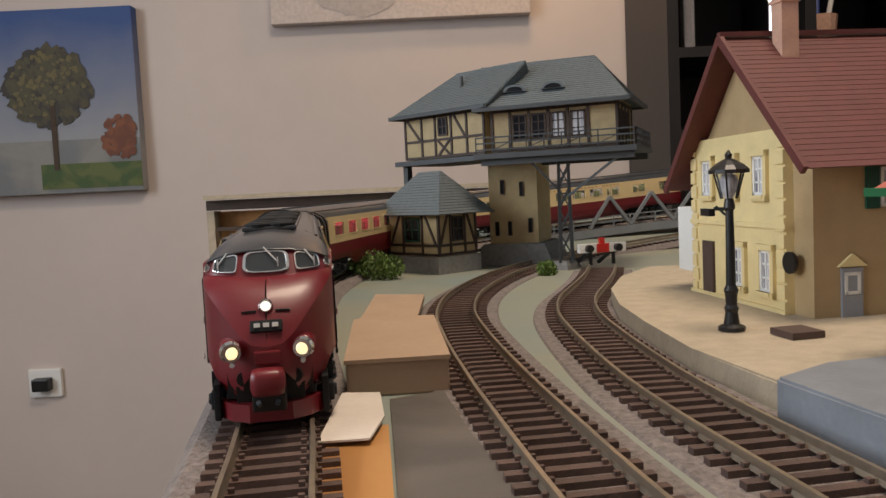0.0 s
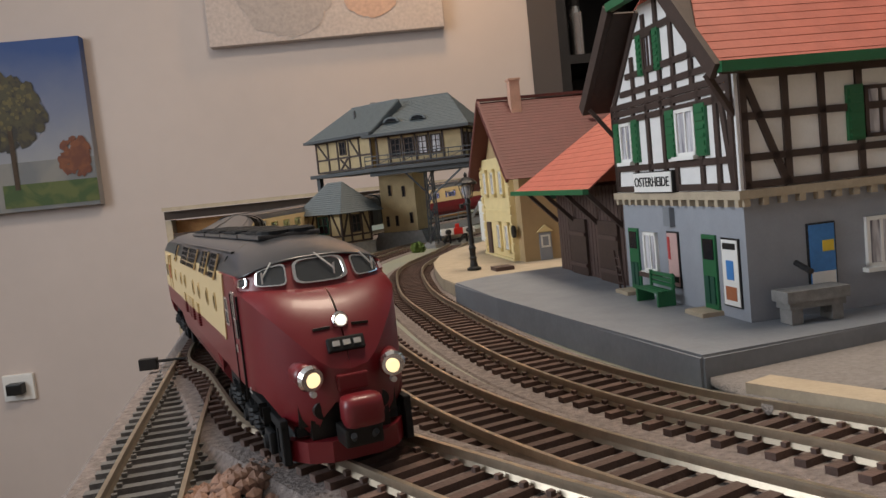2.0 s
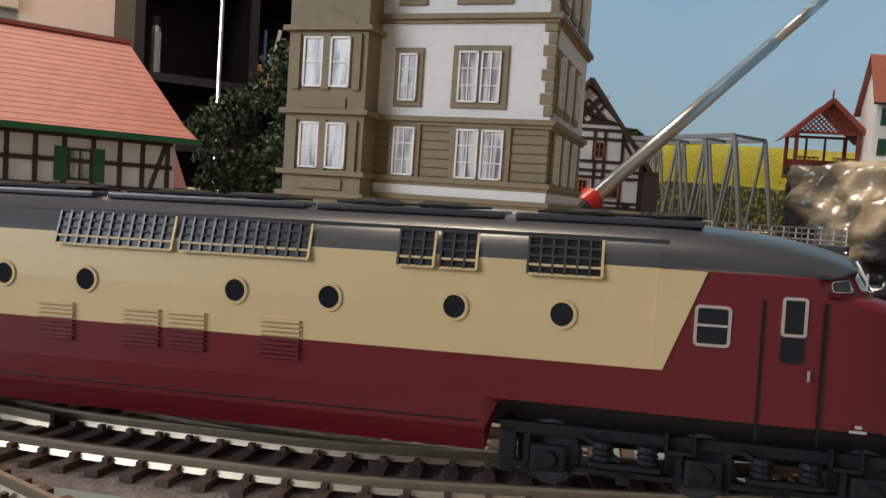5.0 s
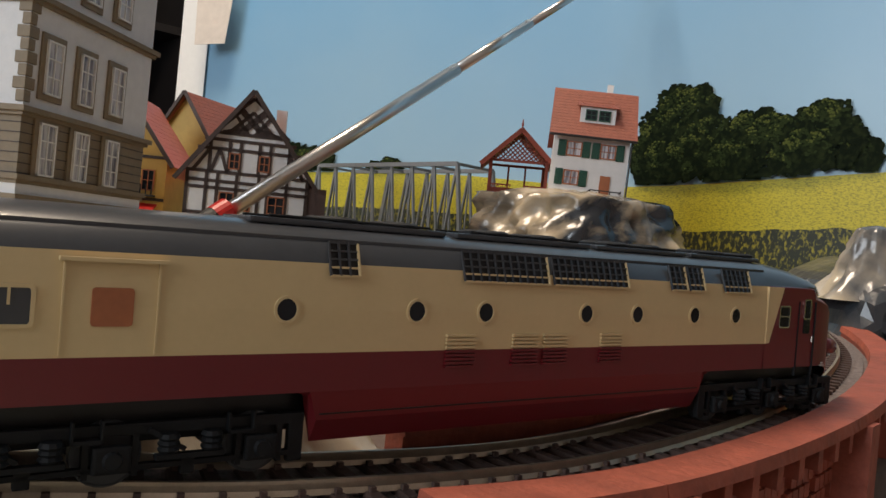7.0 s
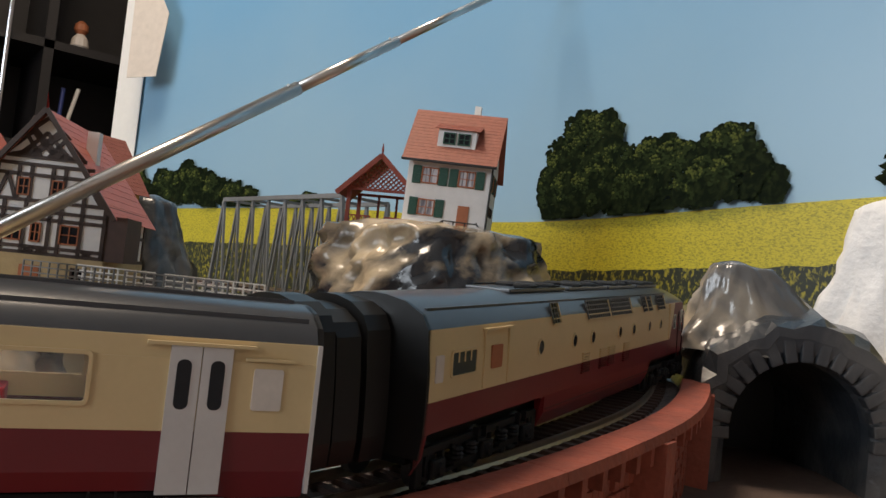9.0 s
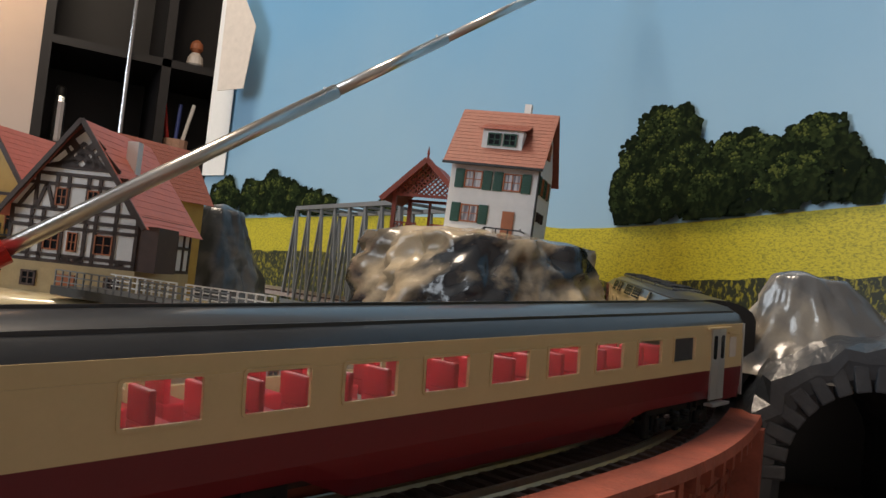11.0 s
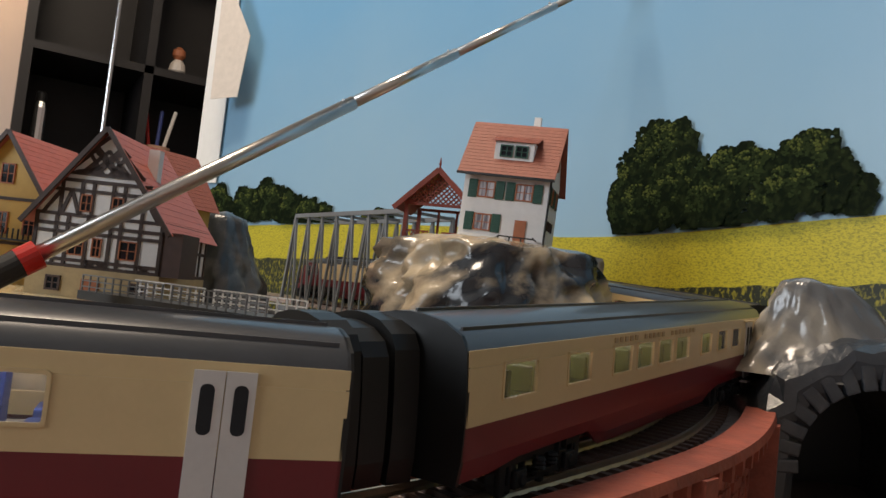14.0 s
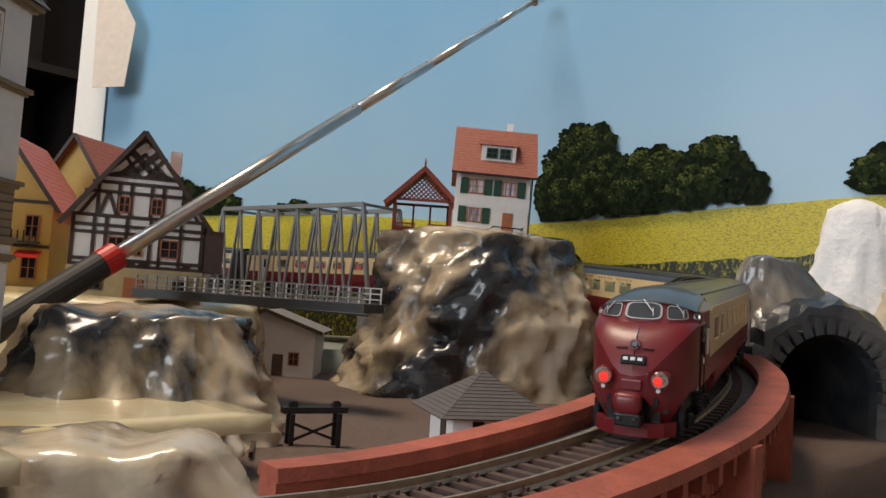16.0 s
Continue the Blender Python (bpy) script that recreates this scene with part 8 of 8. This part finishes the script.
def coping(pts, o0, o1, z0, z1, seg):
    i = 0
    while i < len(pts) - 1:
        sub = pts[i:i + seg + 1]
        if len(sub) > 1:
            part("coping_stone", strip(sub, [(o0, z0), (o1, z0), (o1 - 0.0008, z1), (o0 + 0.0008, z1)], 0), BRICKR, via)
        i += seg


coping(VP, -0.0345, -0.0205, 0.0030, 0.0062, 12)
coping(VI, 0.0205, 0.0315, 0.0040, 0.0072, 12)
for i in range(1, len(VP) - 1):
    p, d = VP[i], (VP[i + 1] - VP[i - 1]).normalized()
    m = Matrix.Translation(p) @ Vector((d.x, d.y, 0)).to_track_quat("X", "Z").to_matrix().to_4x4()
    for row in range(9):
        off = 0.0 if row % 2 else 0.002
        if (i + row) % 5:
            part("brick", B((-0.0018 + off, 0.0018 + off, -0.0262, -0.0240, -0.006 - row * 0.0046, -0.0022 - row * 0.0046), m=m), BRICKR, via)
    if i % 3 == 0:
        part("corbel", B((-0.0016, 0.0016, -0.0325, -0.0245, -0.0040, 0.0030), m=m), BRICKR, via)
    if i % 26 == 13:
        part("buttress", B((-0.005, 0.005, -0.036, -0.0245, -0.10, 0.0028), m=m), BRICKR, via)

# ---- scenery clutter near the first curve ----
box = thing("card_box", pose(-0.0170, 0.262, 0.0, 0, 0, 4), "flat tan cardboard box beside the track", "box")
part("carton", B((-0.0150, 0.0150, -0.038, 0.038, 0, 0.0100), bev=0.0008), CARD, box)
part("lid", B((-0.0155, 0.0155, -0.0385, 0.0385, 0.0100, 0.0112)), CARD, box)
solid("card_sheet", sheet([(-0.036, 0.31, 0.004), (-0.012, 0.308, 0.004), (-0.010, 0.40, 0.004), (-0.036, 0.41, 0.004)], 0.0025), CARD, "tan sheet of card behind the box", "card")
solid("torn_paper", sheet([(-0.030, 0.173, 0.0030), (-0.018, 0.172, 0.0036), (-0.0160, 0.190, 0.0034), (-0.019, 0.215, 0.0030), (-0.030, 0.218, 0.0026)], 0.0005), PAPER, "torn pale paper on the board", "paper")
solid("wood_strip", sheet([(-0.0215, 0.060, 0.0008), (-0.0040, 0.062, 0.0008), (-0.0150, 0.188, 0.0010), (-0.0290, 0.186, 0.0010)], 0.0012), WOOD, "bare orange wood strip in the board", "wood")
bm = bmesh.new()
rnd = random.Random(5)
for k in range(260):
    a, r = rnd.uniform(0, 6.283), math.sqrt(rnd.random())
    c = Vector((0.012 + 0.013 * r * math.cos(a) + 0.006 * r * math.sin(a), -0.060 + 0.030 * r * math.sin(a), 0.0015 + 0.005 * (1 - r)))
    bmesh.ops.create_icosphere(bm, subdivisions=1, radius=rnd.uniform(0.0011, 0.0022), matrix=Matrix.Translation(c))
solid("rubble_heap", bm, mat("pink_rubble", (0.26, 0.16, 0.12), 0.9, var=0.4, scale=500), "heap of pinkish brown rubble between the tracks", "rubble", kind="stuff")
sw = thing("turnout_lever", pose(-0.050, 0.090, 0.002), "small black turnout lever lamp", "lever")
part("rod", tube((0, 0, 0.003), (0.014, 0, 0.003), 0.0006, n=8), IRON, sw)
part("block", B((-0.004, 0.003, -0.0015, 0.0015, 0, 0.0045), bev=0.0004), IRON, sw)
solid("white_card", sheet([(0.020, -0.112, 0.003), (0.044, -0.150, 0.004), (0.030, -0.162, 0.003), (0.006, -0.140, 0.002)], 0.0008), PAPER, "white scrap of card on the board", "card")
solid("paint_strip", sheet([(0.048, -0.160, 0.004), (0.130, -0.262, 0.0080), (0.114, -0.276, 0.0070), (0.034, -0.172, 0.0030)], 0.0006), mat("pale_blue_card", (0.42, 0.50, 0.52), 0.4), "pale blue card strip along the track edge", "card")
solid("grey_sheet", sheet([(-0.0104, 0.1446, 0.0008), (-0.0166, 0.2175, 0.0008), (-0.0013, 0.2241, 0.0008), (0.0046, 0.185, 0.0008), (0.0135, 0.1417, 0.0008)], 0.0006), BOARDB, "grey-brown sheet of card between the tracks", "card")
frame_ = thing("wooden_frame", pose(-0.235, 0.94, -0.12), "dark wooden frame behind the curve", "frame")
part("top_bar", B((-0.045, 0.42, 0, 0.03, 0.170, 0.182)), DARKW, frame_)
part("top_board", B((-0.045, 0.42, -0.01, 0.04, 0.183, 0.188)), KERB, frame_)
part("side_bar", B((-0.045, -0.036, 0, 0.03, -0.70, 0.169)), KERB, frame_)
part("back_panel", B((-0.035, 0.40, 0.02, 0.028, -0.30, 0.168)), WOOD, frame_)
for k in range(3):
    part("inner_board", B((-0.034, 0.40, -0.005 + 0.004 * k, 0.001 + 0.004 * k, 0.145 - k * 0.05, 0.150 - k * 0.05)), DARKW, frame_)

# railings and truss beside the far track
rl = thing("far_bridge_railing", I4, "grey steel railing and truss along the far track", "railing")
RP = [p for p in TP if 0.02 < p.x < 0.60 and p.y > 0.70]
side = []
for i in range(len(RP)):
    d = RP[min(i + 1, len(RP) - 1)] - RP[max(i - 1, 0)]
    side.append(RP[i] + Vector((-d.y, d.x, 0)).normalized() * 0.026)
for k in range(0, len(side) - 6, 6):
    part("rail_post", bar(side[k], side[k] + Vector((0, 0, 0.010)), 0.0012, 0.0012, (1, 0, 0)), BRIDGEG, rl)
    for z in (0.005, 0.0098):
        part("rail_bar", bar(side[k] + Vector((0, 0, z)), side[k + 6] + Vector((0, 0, z)), 0.0010, 0.0012), BRIDGEG, rl)
    part("fascia", bar(side[k] + Vector((0, 0, -0.005)), side[k + 6] + Vector((0, 0, -0.005)), 0.002, 0.008), BRIDGEG, rl)
mid = side[len(side) // 2 - 8:]
for k in range(0, 48, 12):
    if k + 12 < len(mid):
        part("truss_bar", bar(mid[k], mid[k + 6] + Vector((0, 0, 0.030)), 0.003, 0.003), BRIDGEG, rl)
        part("truss_bar", bar(mid[k + 6] + Vector((0, 0, 0.030)), mid[k + 12], 0.003, 0.003), BRIDGEG, rl)

# ---- tracks ----
track(TRAIN, "curved railway line carrying the express train", SLEEP, (255, 395))
track(MID, "curved middle track on grey ballast", SLEEP, (45, 135))
track(RIGHT, "curved platform track on grey ballast", SLEEP, (25, 115))
track(LEFT, "grey straight branch of the turnout", SLEEPG, (0, 40))
track(BRANCH, "diverging track at the turnout", SLEEP, (0, 36))

# ---- movement of the train ----
HEAD_AT = [(0, 0.0340), (0.5, 0.0995), (1, 0.1645), (1.5, 0.2300), (2, 0.2960), (2.5, 0.3630), (3, 0.4295), (3.5, 0.4920), (4, 0.5530), (4.5, 0.6130), (5, 0.6745), (7.5, 0.9768), (8.5, 1.0903), (9, 1.1494), (9.5, 1.2091), (10, 1.2675), (12.5, 1.5766), (13.5, 1.6901), (14, 1.7536), (14.5, 1.8180), (15, 1.8753), (15.5, 1.9306), (16, 1.9960)]
ARC = [0.0]
for a, b in zip(TP, TP[1:]):
    ARC.append(ARC[-1] + (b - a).length)
S0 = next(s for s, p in zip(ARC, TP) if p.y < 0.190 and p.x < 0)


def on_track(s):
    s = max(0.0, min(ARC[-1] - 0.001, s))
    lo, hi = 0, len(ARC) - 1
    while hi - lo > 1:
        mid_ = (lo + hi) // 2
        if ARC[mid_] <= s:
            lo = mid_
        else:
            hi = mid_
    f = (s - ARC[lo]) / (ARC[lo + 1] - ARC[lo])
    return TP[lo].lerp(TP[lo + 1], f) + Vector((0, 0, 0.0048 - 0.0002))


def car_pose(s_front, d1, d2, flip, L):
    """Pose of a car whose front end is at s_front; d1, d2: bogies behind its own nose."""
    a, b = (s_front - d1, s_front - d2) if not flip else (s_front - (L - d1), s_front - (L - d2))
    p, q = on_track(a), on_track(b)
    x = (p - q).normalized()
    y = Vector((0, 0, 1)).cross(x).normalized()
    z = x.cross(y)
    o = p + x * d1
    return Matrix(((x.x, y.x, z.x, o.x), (x.y, y.y, z.y, o.y), (x.z, y.z, z.z, o.z), (0, 0, 0, 1)))


def head_s(t):
    """How far the nose has run: a smooth curve through HEAD_AT."""
    P = HEAD_AT
    for i in range(len(P) - 1):
        (t0, s0), (t1, s1) = P[i], P[i + 1]
        if t <= t1:
            m0 = (P[i + 1][1] - P[max(i - 1, 0)][1]) / (P[i + 1][0] - P[max(i - 1, 0)][0])
            j = min(i + 2, len(P) - 1)
            m1_ = (P[j][1] - s0) / (P[j][0] - t0)
            h = t1 - t0
            u = (t - t0) / h
            return (2 * u ** 3 - 3 * u * u + 1) * s0 + (u ** 3 - 2 * u * u + u) * h * m0 + (3 * u * u - 2 * u ** 3) * s1 + (u ** 3 - u * u) * h * m1_
    return P[-1][1]


def motions():
    times = [k * 0.25 for k in range(65)]
    gap = 0.0214
    starts = [0.0, 0.3044, 0.6002, 0.8948]
    for (car, L, d1, d2), st, flip in zip((m1, c1, c2, m2), starts, (False, False, False, True)):
        walk(car, [(t, car_pose(S0 + head_s(t) - st, d1, d2, flip, L)) for t in times])
    for g, st in zip(bellows, starts[1:]):
        rows = []
        for t in times:
            s = S0 + head_s(t) - st + gap / 2
            rows.append((t, car_pose(s + 0.02, 0.0, 0.04, False, 0.04) @ pose(-0.02, 0, 0)))
        walk(g, rows)


motions()
